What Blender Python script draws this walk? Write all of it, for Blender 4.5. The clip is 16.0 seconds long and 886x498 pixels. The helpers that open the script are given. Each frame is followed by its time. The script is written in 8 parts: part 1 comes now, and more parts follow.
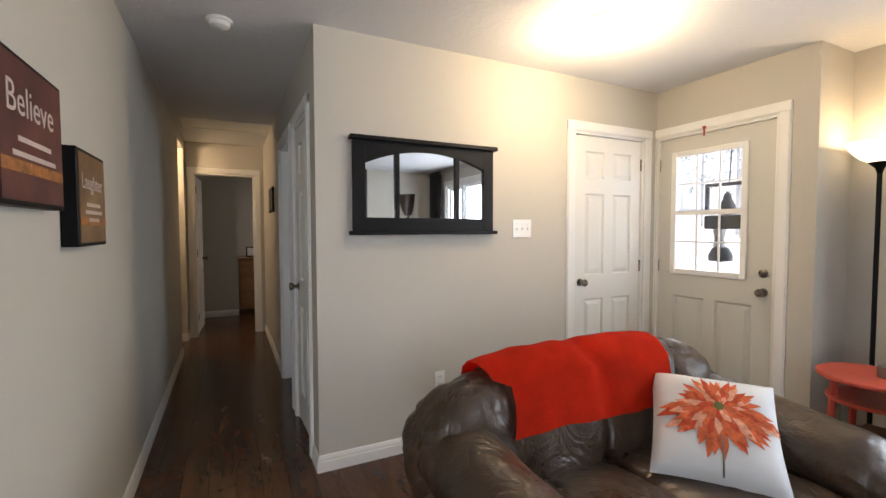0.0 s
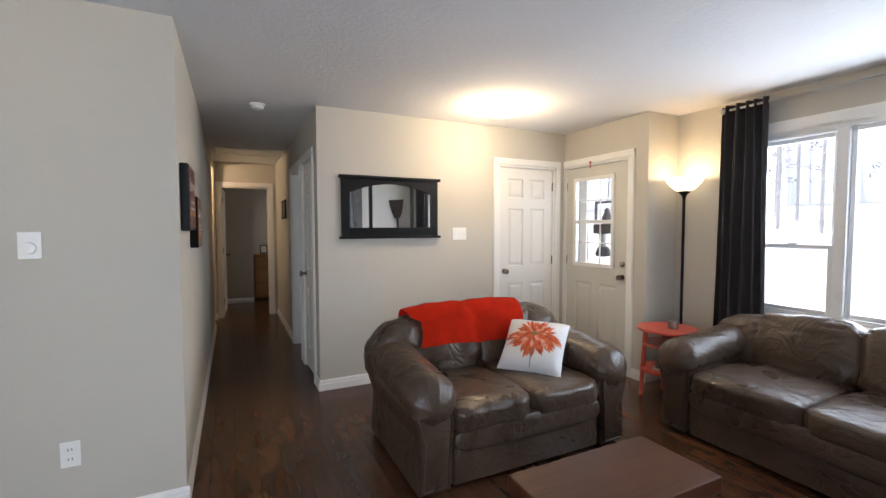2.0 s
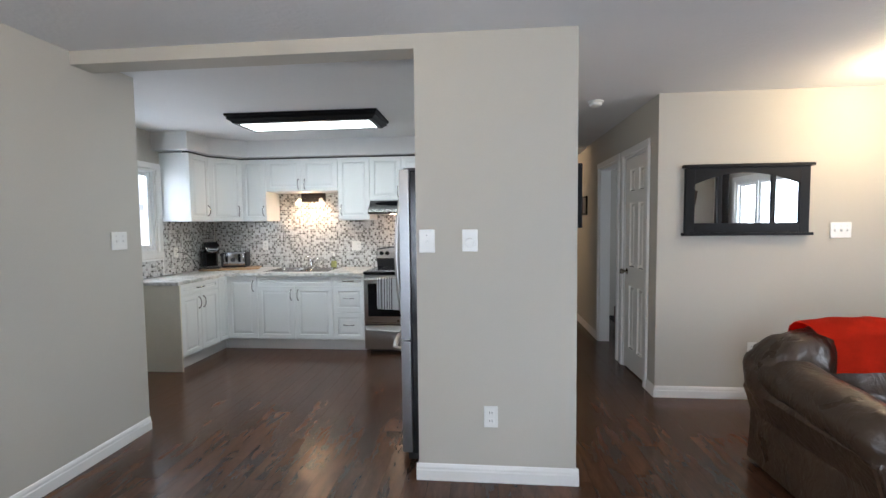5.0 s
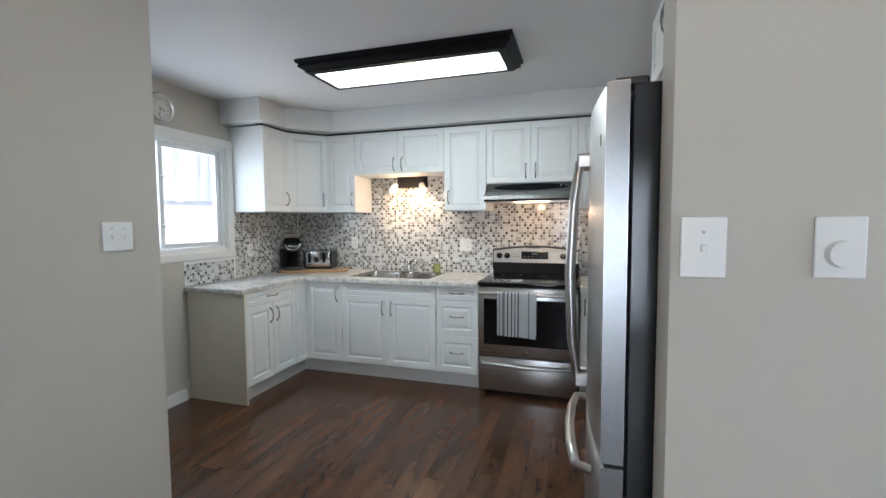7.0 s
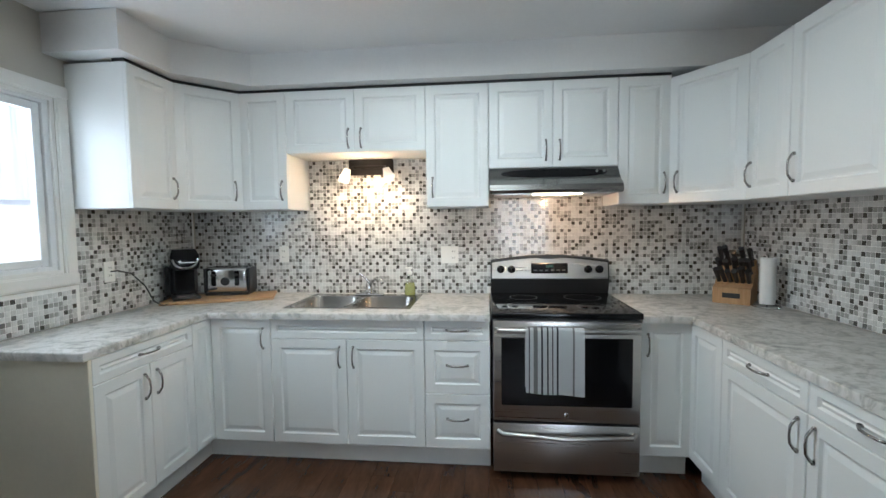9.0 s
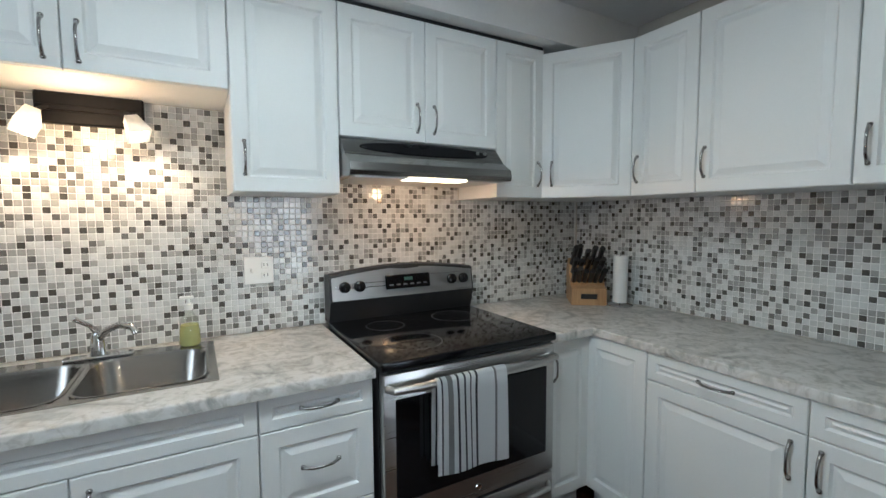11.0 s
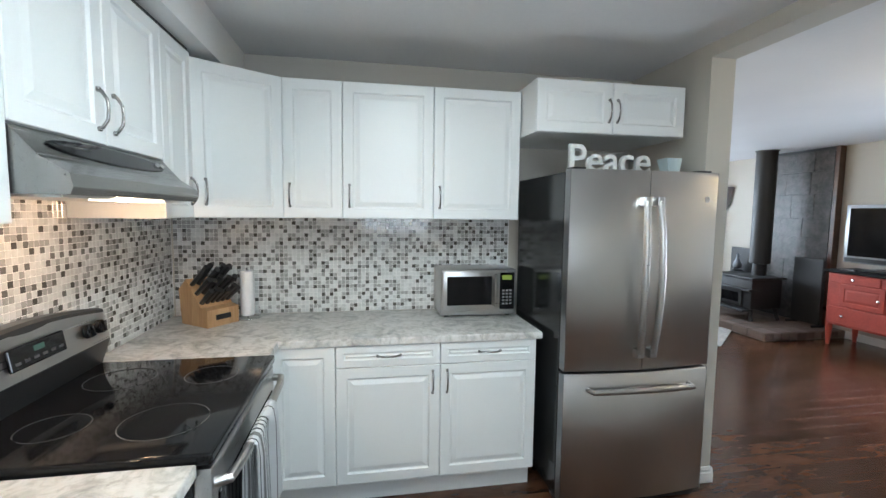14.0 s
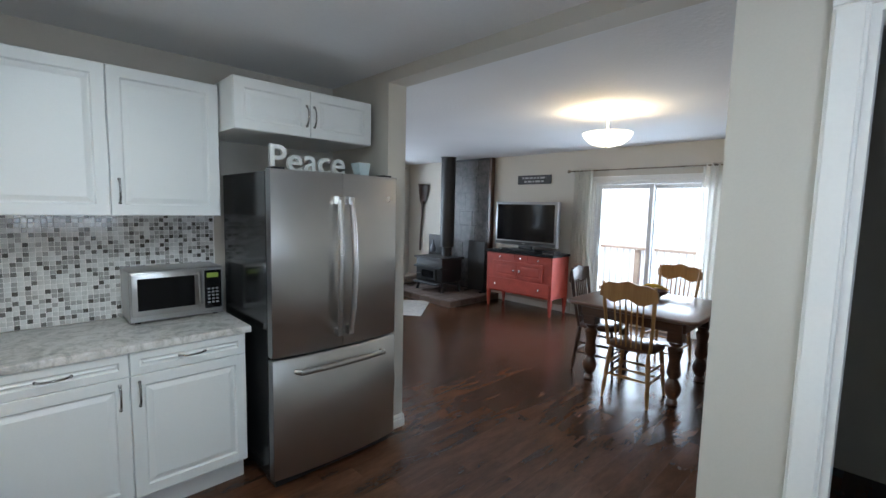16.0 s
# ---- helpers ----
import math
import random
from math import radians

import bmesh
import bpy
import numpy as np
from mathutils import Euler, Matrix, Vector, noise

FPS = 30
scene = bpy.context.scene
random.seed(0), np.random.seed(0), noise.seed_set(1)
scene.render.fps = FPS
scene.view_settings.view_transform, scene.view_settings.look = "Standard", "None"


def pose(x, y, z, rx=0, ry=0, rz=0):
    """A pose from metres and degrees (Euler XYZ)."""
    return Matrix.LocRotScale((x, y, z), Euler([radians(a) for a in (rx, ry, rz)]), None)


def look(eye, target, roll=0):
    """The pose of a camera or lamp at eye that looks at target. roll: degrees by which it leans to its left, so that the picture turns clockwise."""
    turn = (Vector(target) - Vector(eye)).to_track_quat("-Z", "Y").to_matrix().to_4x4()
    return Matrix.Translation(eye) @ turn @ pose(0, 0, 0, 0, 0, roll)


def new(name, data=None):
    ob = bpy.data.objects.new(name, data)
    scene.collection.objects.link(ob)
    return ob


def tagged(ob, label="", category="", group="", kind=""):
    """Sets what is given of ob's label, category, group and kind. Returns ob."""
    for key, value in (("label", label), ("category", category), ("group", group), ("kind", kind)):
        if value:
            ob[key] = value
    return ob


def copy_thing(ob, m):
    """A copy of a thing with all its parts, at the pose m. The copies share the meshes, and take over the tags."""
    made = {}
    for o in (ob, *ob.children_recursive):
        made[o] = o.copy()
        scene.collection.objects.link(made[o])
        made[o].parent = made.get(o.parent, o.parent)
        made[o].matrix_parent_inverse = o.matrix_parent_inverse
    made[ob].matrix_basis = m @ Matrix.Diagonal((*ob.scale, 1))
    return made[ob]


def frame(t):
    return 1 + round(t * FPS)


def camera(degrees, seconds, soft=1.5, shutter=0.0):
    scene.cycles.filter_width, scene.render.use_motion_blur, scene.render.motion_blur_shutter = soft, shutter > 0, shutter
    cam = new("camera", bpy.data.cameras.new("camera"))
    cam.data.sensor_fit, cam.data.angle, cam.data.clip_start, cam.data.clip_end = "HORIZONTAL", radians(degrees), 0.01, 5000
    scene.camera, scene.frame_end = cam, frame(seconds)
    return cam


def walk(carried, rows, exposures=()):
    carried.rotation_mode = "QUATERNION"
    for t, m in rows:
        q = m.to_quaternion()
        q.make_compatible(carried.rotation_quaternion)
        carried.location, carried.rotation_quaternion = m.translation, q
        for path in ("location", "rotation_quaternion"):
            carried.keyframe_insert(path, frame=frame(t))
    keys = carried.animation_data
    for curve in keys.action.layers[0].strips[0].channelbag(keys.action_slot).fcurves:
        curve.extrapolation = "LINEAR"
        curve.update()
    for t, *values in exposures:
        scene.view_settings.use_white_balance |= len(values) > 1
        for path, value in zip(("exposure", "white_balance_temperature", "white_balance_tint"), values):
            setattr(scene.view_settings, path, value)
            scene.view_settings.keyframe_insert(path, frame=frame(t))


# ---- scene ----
cam = camera(91.0, 16.0)
PATH = [
    (0, (-0.02, 0.036, 1.325), (0.862, 1.829, 1.239), -0.1),
    (0.5, (-0.061, -0.301, 1.345), (0.821, 1.492, 1.262), -0.1),
    (1, (-0.112, -0.657, 1.368), (0.77, 1.136, 1.287), -0.1),
    (1.5, (-0.139, -1.03, 1.388), (0.736, 0.766, 1.292), -0.1),
    (2, (-0.251, -1.328, 1.397), (0.62, 0.47, 1.298), -0.1),
    (2.5, (-0.417, -1.552, 1.386), (0.435, 0.255, 1.287), -0.1),
    (3, (-0.544, -1.655, 1.412), (0.248, 0.178, 1.307), -0.1),
    (3.5, (-0.651, -1.696, 1.419), (-0.03, 0.202, 1.314), -0.2),
    (4, (-0.752, -1.648, 1.424), (-0.396, 0.317, 1.315), -0.3),
    (4.5, (-0.858, -1.446, 1.423), (-0.792, 0.549, 1.309), -0.5),
    (5, (-0.979, -1.158, 1.408), (-1.159, 0.83, 1.296), -0.6),
    (5.2, (-1.044, -1.023, 1.398), (-1.3, 0.958, 1.29), -0.6),
    (7.3, (-1.595, 0.328, 1.376), (-2.203, 2.23, 1.251), -0.5),
    (7.5, (-1.654, 0.442, 1.379), (-2.263, 2.343, 1.256), -0.6),
    (8, (-1.88, 0.67, 1.384), (-2.461, 2.58, 1.264), -0.6),
    (10.3, (-2.625, 1.865, 1.361), (-2.05, 3.776, 1.228), -0.4),
    (10.5, (-2.653, 1.937, 1.356), (-1.976, 3.815, 1.23), -0.3),
    (11, (-2.784, 2.171, 1.38), (-1.8, 3.906, 1.234), -0.3),
    (11.5, (-2.941, 2.381, 1.416), (-1.632, 3.886, 1.261), -0.0),
    (12, (-3.098, 2.589, 1.448), (-1.478, 3.756, 1.314), -0.1),
    (12.5, (-3.178, 2.832, 1.482), (-1.335, 3.595, 1.343), 0.2),
    (13, (-3.273, 2.976, 1.499), (-1.308, 3.32, 1.357), 0.5),
    (13.5, (-3.352, 3.048, 1.503), (-1.358, 3.03, 1.353), 0.6),
    (14, (-3.399, 3.093, 1.509), (-1.437, 2.742, 1.343), 0.7),
    (14.5, (-3.453, 3.07, 1.514), (-1.575, 2.4, 1.349), 0.7),
    (15, (-3.51, 3.075, 1.553), (-1.785, 2.082, 1.366), 1.1),
    (15.5, (-3.582, 3.058, 1.55), (-2.005, 1.841, 1.365), 1.2),
    (16, (-3.646, 3.044, 1.549), (-2.219, 1.655, 1.358), 1.3),
]
walk(cam, [(t, look(eye, target, roll)) for t, eye, target, roll in PATH],
     [(0.0, 0.03, 6450, 14), (2.5, 0.0, 6150, 14), (5.0, 0.13, 6080, 13), (7.5, 0.02, 6050, 11), (8.0, 0.1, 6020, 10), (10.5, -0.22, 5920, 8), (11.5, -0.26, 5900, 8), (12.5, -0.14, 6000, 8), (13.0, 0.14, 5980, 8), (13.5, 0.37, 5980, 8), (14.5, 0.62, 5920, 9), (15.0, 0.41, 5900, 9), (15.5, 0.13, 5860, 9), (16.0, -0.05, 5800, 9)])

# ---- helpers of this scene ----
def part(name, bm, material, parent=None, label="", smooth=False, m=None):
    me = bpy.data.meshes.new(name)
    bmesh.ops.recalc_face_normals(bm, faces=bm.faces)
    bm.to_mesh(me)
    bm.free()
    if smooth:
        me.shade_smooth()
        me.set_sharp_from_angle(angle=radians(40))
    me.materials.append(material)
    ob = new(name, me)
    if parent is not None:
        ob.parent = parent
    if m is not None:
        ob.matrix_basis = m
    if label:
        ob["label"] = label
    return ob


def twin(ob, parent, m, name=None):
    """Another part on the same mesh."""
    o = new(name or ob.name.split(".")[0], ob.data)
    o.parent = parent
    o.matrix_basis = m
    if "label" in ob:
        o["label"] = ob["label"]
    return o


def thing(name, m, label, category, group="", kind=""):
    ob = new(name)
    ob.empty_display_size = 0.1
    ob.matrix_basis = m
    return tagged(ob, label, category, group, kind)


def box(bm, x0, y0, z0, x1, y1, z1, bev=0.0, seg=1, m=None):
    vs = [bm.verts.new(p) for p in ((x0, y0, z0), (x1, y0, z0), (x1, y1, z0), (x0, y1, z0), (x0, y0, z1), (x1, y0, z1), (x1, y1, z1), (x0, y1, z1))]
    fs = [bm.faces.new([vs[i] for i in f]) for f in ((3, 2, 1, 0), (4, 5, 6, 7), (0, 1, 5, 4), (1, 2, 6, 5), (2, 3, 7, 6), (3, 0, 4, 7))]
    if m is not None:
        for v in vs:
            v.co = m @ v.co
    if bev > 0:
        es = list({e for f in fs for e in f.edges})
        bmesh.ops.bevel(bm, geom=es, offset=bev, segments=seg, profile=0.5, affect="EDGES", clamp_overlap=True)
    return bm


def boxed(x0, y0, z0, x1, y1, z1, bev=0.0, seg=1):
    return box(bmesh.new(), x0, y0, z0, x1, y1, z1, bev, seg)


def ring_loft(bm, rings, closed=True, caps=True):
    """Faces between rings of points (each ring the same count)."""
    rows = [[bm.verts.new(p) for p in r] for r in rings]
    n = len(rows[0])
    for a, b in zip(rows, rows[1:]):
        for i in range(n if closed else n - 1):
            j = (i + 1) % n
            bm.faces.new((a[i], a[j], b[j], b[i]))
    if caps and closed:
        bm.faces.new(rows[0][::-1])
        bm.faces.new(rows[-1])
    return bm


def lathe(bm, profile, c=(0, 0, 0), seg=16, caps=True):
    rings = [[(c[0] + r * math.cos(2 * math.pi * k / seg), c[1] + r * math.sin(2 * math.pi * k / seg), c[2] + z) for k in range(seg)] for r, z in profile]
    return ring_loft(bm, rings, True, caps)


def tube(bm, pts, r, seg=8, caps=True):
    pts = [Vector(p) for p in pts]
    rad = r if isinstance(r, (list, tuple)) else [r] * len(pts)
    rings, up = [], None
    for i, p in enumerate(pts):
        d = (pts[min(i + 1, len(pts) - 1)] - pts[max(i - 1, 0)]).normalized()
        if up is None:
            up = d.orthogonal().normalized()
        up = (up - d * up.dot(d)).normalized()
        side = d.cross(up)
        rings.append([p + (up * math.cos(2 * math.pi * k / seg) + side * math.sin(2 * math.pi * k / seg)) * rad[i] for k in range(seg)])
    return ring_loft(bm, rings, True, caps)


def rod(bm, a, b, r, seg=8, r2=None):
    return tube(bm, [a, b], [r, r if r2 is None else r2], seg)


def extrude_profile(bm, prof, axis, a0, a1):
    """A closed profile swept along x or y. prof: (offset, z) pairs."""
    rings = []
    for a in (a0, a1):
        rings.append([(a, u, z) if axis == "x" else (u, a, z) for u, z in prof])
    return ring_loft(bm, rings)


def panel_slab(bm, w, h, t, panels, dip=0.007, edge=0.003, rim=0.007, gap=0.006, slope=0.022):
    """A slab 0..w by 0..h, front at y=0 facing -y, with routed raised panels (x0, z0, x1, z1)."""
    xs = sorted({edge, w - edge, *[p[0] for p in panels], *[p[2] for p in panels]})
    zs = sorted({edge, h - edge, *[p[1] for p in panels], *[p[3] for p in panels]})
    grid = {}

    def vert(x, y, z):
        k = (round(x, 5), round(y, 5), round(z, 5))
        if k not in grid:
            grid[k] = bm.verts.new(k)
        return grid[k]

    for xa, xb in zip(xs, xs[1:]):
        for za, zb in zip(zs, zs[1:]):
            cx, cz = (xa + xb) / 2, (za + zb) / 2
            if any(p[0] < cx < p[2] and p[1] < cz < p[3] for p in panels):
                continue
            bm.faces.new((vert(xa, 0, za), vert(xb, 0, za), vert(xb, 0, zb), vert(xa, 0, zb)))

    def rect(x0, z0, x1, z1, i, y):
        return [(x0 + i, y, z0 + i), (x1 - i, y, z0 + i), (x1 - i, y, z1 - i), (x0 + i, y, z1 - i)]

    for p in panels:
        s = min(slope, (p[2] - p[0]) * 0.2, (p[3] - p[1]) * 0.2)
        rings = [rect(*p, 0, 0), rect(*p, rim, dip), rect(*p, rim + gap, dip), rect(*p, rim + gap + s, dip * 0.2)]
        ring_loft(bm, rings, True, False)
        bm.faces.new([bm.verts.new(q) for q in rings[-1]])
    ring_loft(bm, [rect(0, 0, w, h, edge, 0), rect(0, 0, w, h, 0, edge), rect(0, 0, w, h, 0, t)], True, False)
    bm.faces.new([bm.verts.new(q) for q in rect(0, 0, w, h, 0, t)][::-1])
    bmesh.ops.remove_doubles(bm, verts=bm.verts, dist=1e-5)
    return bm


def text_mesh(body, size, depth, bold=0.0):
    cu = bpy.data.curves.new("text", "FONT")
    cu.body, cu.size, cu.extrude, cu.offset, cu.resolution_u = body, size, depth, bold, 3
    tmp = new("text_source", cu)
    dg = bpy.context.evaluated_depsgraph_get()
    me = bpy.data.meshes.new_from_object(tmp.evaluated_get(dg))
    bpy.data.objects.remove(tmp)
    bpy.data.curves.remove(cu)
    return me


def text_part(name, body, size, depth, material, parent, m, label="", bold=0.0):
    me = text_mesh(body, size, depth, bold)
    me.materials.clear()
    me.materials.append(material)
    ob = new(name, me)
    ob.parent = parent
    ob.matrix_basis = m
    if label:
        ob["label"] = label
    return ob


# ---- world, sun, daylight and lamps ----
world = bpy.data.worlds.new("overcast_sky")
scene.world = world
world.use_nodes = True
wn = world.node_tree
sky = wn.nodes.new("ShaderNodeTexSky")
sky.sky_type = "NISHITA"
sky.sun_disc = False
sky.sun_elevation = radians(52)
sky.sun_rotation = radians(0)
sky.dust_density = 5.0
wn.nodes["Background"].inputs["Strength"].default_value = 0.15
wn.links.new(sky.outputs[0], wn.nodes["Background"].inputs["Color"])


def lamp(name, kind, m, power, color, **kw):
    li = bpy.data.lights.new(name, kind)
    li.energy, li.color = power, color
    if "size" in kw:
        li.shape, li.size, li.size_y = "RECTANGLE", kw["size"][0], kw["size"][1]
    if "radius" in kw:
        li.shadow_soft_size = kw["radius"]
    if "angle" in kw:
        li.angle = radians(kw["angle"])
    if "cone" in kw:
        li.spot_size, li.spot_blend = radians(kw["cone"]), 0.6
    ob = new(name, li)
    ob.matrix_basis = m
    return ob


DAY = (0.80, 0.91, 1.0)
WARM = (1.0, 0.76, 0.45)
lamp("sun", "SUN", look((0, 6.2, 8), (0, 0, 0)), 4.5, (1.0, 0.97, 0.93), angle=15)
lamp("window_daylight_east", "AREA", look((3.62, -0.70, 1.42), (0.0, -0.70, 1.1)), 88, DAY, size=(2.7, 1.2))
lamp("window_daylight_south", "AREA", look((-1.455, -3.05, 1.1), (-1.455, 0, 0.9)), 70, DAY, size=(1.4, 1.8))
lamp("window_daylight_kitchen", "AREA", look((-4.60, 2.65, 1.58), (-2.0, 2.65, 1.2)), 16, DAY, size=(1.0, 0.85))
lamp("window_daylight_door", "AREA", look((3.2, 2.07, 1.45), (1, 2.07, 1.2)), 6, DAY, size=(0.5, 0.8))
lamp("entry_bulb", "POINT", pose(1.79, 1.79, 2.19), 27, WARM, radius=0.06)
lamp("torchiere_bulb", "POINT", pose(3.265, 1.16, 1.82), 5.5, WARM, radius=0.04)
lamp("dining_bulb", "POINT", pose(-1.85, -0.62, 2.26), 22, WARM, radius=0.05)
lamp("hall_bulb", "POINT", pose(-0.86, 5.72, 2.22), 30, (1.0, 0.72, 0.42), radius=0.08)
lamp("sink_spot_west", "SPOT", look((-3.24, 4.05, 1.685), (-3.29, 4.20, 1.36)), 10, (1.0, 0.70, 0.42), cone=95, radius=0.02)
lamp("sink_spot_east", "SPOT", look((-2.955, 4.05, 1.685), (-2.91, 4.20, 1.36)), 10, (1.0, 0.70, 0.42), cone=95, radius=0.02)
lamp("sink_spot_spill", "POINT", pose(-3.10, 3.99, 1.66), 5.5, (1.0, 0.64, 0.35), radius=0.04)
lamp("hood_bulb", "POINT", pose(-1.87, 3.83, 1.507), 4.0, (1.0, 0.60, 0.32), radius=0.03)
lamp("fluorescent_glow", "AREA", look((-2.566, 2.81, 2.318), (-2.566, 2.811, 0)), 16, (0.90, 1.0, 0.97), size=(1.15, 0.26))
# Fill lamps added inside the two bedrooms, which have no windows.
lamp("bedroom_daylight", "AREA", look((1.2, 7.6, 1.6), (0.2, 7.2, 1.0)), 4, (1.0, 0.92, 0.82), size=(0.8, 0.9))
lamp("side_bedroom_daylight", "AREA", look((3.0, 4.2, 1.5), (0.6, 4.0, 1.0)), 14, DAY, size=(1.0, 1.0))


# ---- materials ----
def nodes_of(name):
    ma = bpy.data.materials.new(name)
    ma.use_nodes = True
    nt = ma.node_tree
    return ma, nt, nt.nodes["Principled BSDF"]


def put(nt, kind, **inputs):
    n = nt.nodes.new(kind)
    for k, v in inputs.items():
        n.inputs[k.replace("_", " ")].default_value = v
    return n


def ramp(nt, src, stops):
    n = nt.nodes.new("ShaderNodeValToRGB")
    cr = n.color_ramp
    while len(cr.elements) < len(stops):
        cr.elements.new(0.5)
    for e, (p, c) in zip(cr.elements, stops):
        e.position, e.color = p, (*c, 1)
    nt.links.new(src, n.inputs["Fac"])
    return n.outputs["Color"]


def coords(nt, scale=(1, 1, 1)):
    tc = nt.nodes.new("ShaderNodeTexCoord")
    mp = nt.nodes.new("ShaderNodeMapping")
    mp.inputs["Scale"].default_value = scale
    nt.links.new(tc.outputs["Object"], mp.inputs["Vector"])
    return mp.outputs["Vector"]


def paint(name, color, rough=0.5, metal=0.0, var=0.08, scale=6.0, fine=60.0, bump=0.05, depth=0.004, coat=0.0, stretch=(1, 1, 1), spec=0.5, sheen=0.0):
    """A surface with broad tone drift, fine grain relief and uneven gloss."""
    ma, nt, b = nodes_of(name)
    v = coords(nt, stretch)
    big = put(nt, "ShaderNodeTexNoise", Scale=scale, Detail=4.0)
    small = put(nt, "ShaderNodeTexNoise", Scale=fine, Detail=5.0)
    nt.links.new(v, big.inputs["Vector"])
    nt.links.new(v, small.inputs["Vector"])
    mix = nt.nodes.new("ShaderNodeMath")
    mix.operation = "MULTIPLY_ADD"
    nt.links.new(small.outputs["Fac"], mix.inputs[0])
    mix.inputs[1].default_value = 0.45
    add = nt.nodes.new("ShaderNodeMath")
    add.operation = "MULTIPLY"
    nt.links.new(big.outputs["Fac"], add.inputs[0])
    add.inputs[1].default_value = 0.55
    nt.links.new(add.outputs[0], mix.inputs[2])
    lo = tuple(c * (1 - var * 1.6) for c in color)
    hi = tuple(min(1, c * (1 + var * 1.2)) for c in color)
    nt.links.new(ramp(nt, mix.outputs[0], [(0.32, lo), (0.68, hi)]), b.inputs["Base Color"])
    rr = nt.nodes.new("ShaderNodeMapRange")
    rr.inputs["To Min"].default_value, rr.inputs["To Max"].default_value = max(0.02, rough - 0.08), min(1, rough + 0.08)
    nt.links.new(big.outputs["Fac"], rr.inputs["Value"])
    nt.links.new(rr.outputs[0], b.inputs["Roughness"])
    b.inputs["Metallic"].default_value = metal
    b.inputs["Specular IOR Level"].default_value = spec
    b.inputs["Coat Weight"].default_value = coat
    b.inputs["Sheen Weight"].default_value = sheen
    if bump > 0:
        bp = put(nt, "ShaderNodeBump", Strength=bump, Distance=depth)
        nt.links.new(small.outputs["Fac"], bp.inputs["Height"])
        nt.links.new(bp.outputs[0], b.inputs["Normal"])
    return ma


def glow(name, color, strength):
    ma, nt, b = nodes_of(name)
    b.inputs["Base Color"].default_value = (*color, 1)
    b.inputs["Emission Color"].default_value = (*color, 1)
    b.inputs["Emission Strength"].default_value = strength
    return ma


def clear(name, color=(1, 1, 1), rough=0.0):
    ma, nt, b = nodes_of(name)
    nt.nodes.remove(b)
    t, g, mx = nt.nodes.new("ShaderNodeBsdfTransparent"), nt.nodes.new("ShaderNodeBsdfGlossy"), nt.nodes.new("ShaderNodeMixShader")
    lw = put(nt, "ShaderNodeLayerWeight", Blend=0.5)
    pw, fr = nt.nodes.new("ShaderNodeMath"), nt.nodes.new("ShaderNodeMath")
    pw.operation, fr.operation = "POWER", "MULTIPLY_ADD"
    pw.inputs[1].default_value, fr.inputs[1].default_value, fr.inputs[2].default_value = 5.0, 0.5, 0.03
    nt.links.new(lw.outputs["Facing"], pw.inputs[0])
    nt.links.new(pw.outputs[0], fr.inputs[0])
    t.inputs["Color"].default_value = (*color, 1)
    g.inputs["Roughness"].default_value = rough
    nt.links.new(fr.outputs[0], mx.inputs[0])
    nt.links.new(t.outputs[0], mx.inputs[1])
    nt.links.new(g.outputs[0], mx.inputs[2])
    nt.links.new(mx.outputs[0], nt.nodes["Material Output"].inputs["Surface"])
    return ma


def stipple(name, color):
    """Sprayed ceiling texture."""
    ma, nt, b = nodes_of(name)
    v = coords(nt)
    n = put(nt, "ShaderNodeTexNoise", Scale=38.0, Detail=3.0)
    n2 = put(nt, "ShaderNodeTexNoise", Scale=1.3, Detail=3.0)
    nt.links.new(v, n.inputs["Vector"])
    nt.links.new(v, n2.inputs["Vector"])
    nt.links.new(ramp(nt, n2.outputs["Fac"], [(0.3, tuple(c * 0.95 for c in color)), (0.7, color)]), b.inputs["Base Color"])
    b.inputs["Roughness"].default_value = 0.9
    bp = put(nt, "ShaderNodeBump", Strength=0.5, Distance=0.006)
    nt.links.new(n.outputs["Fac"], bp.inputs["Height"])
    nt.links.new(bp.outputs[0], b.inputs["Normal"])
    return ma


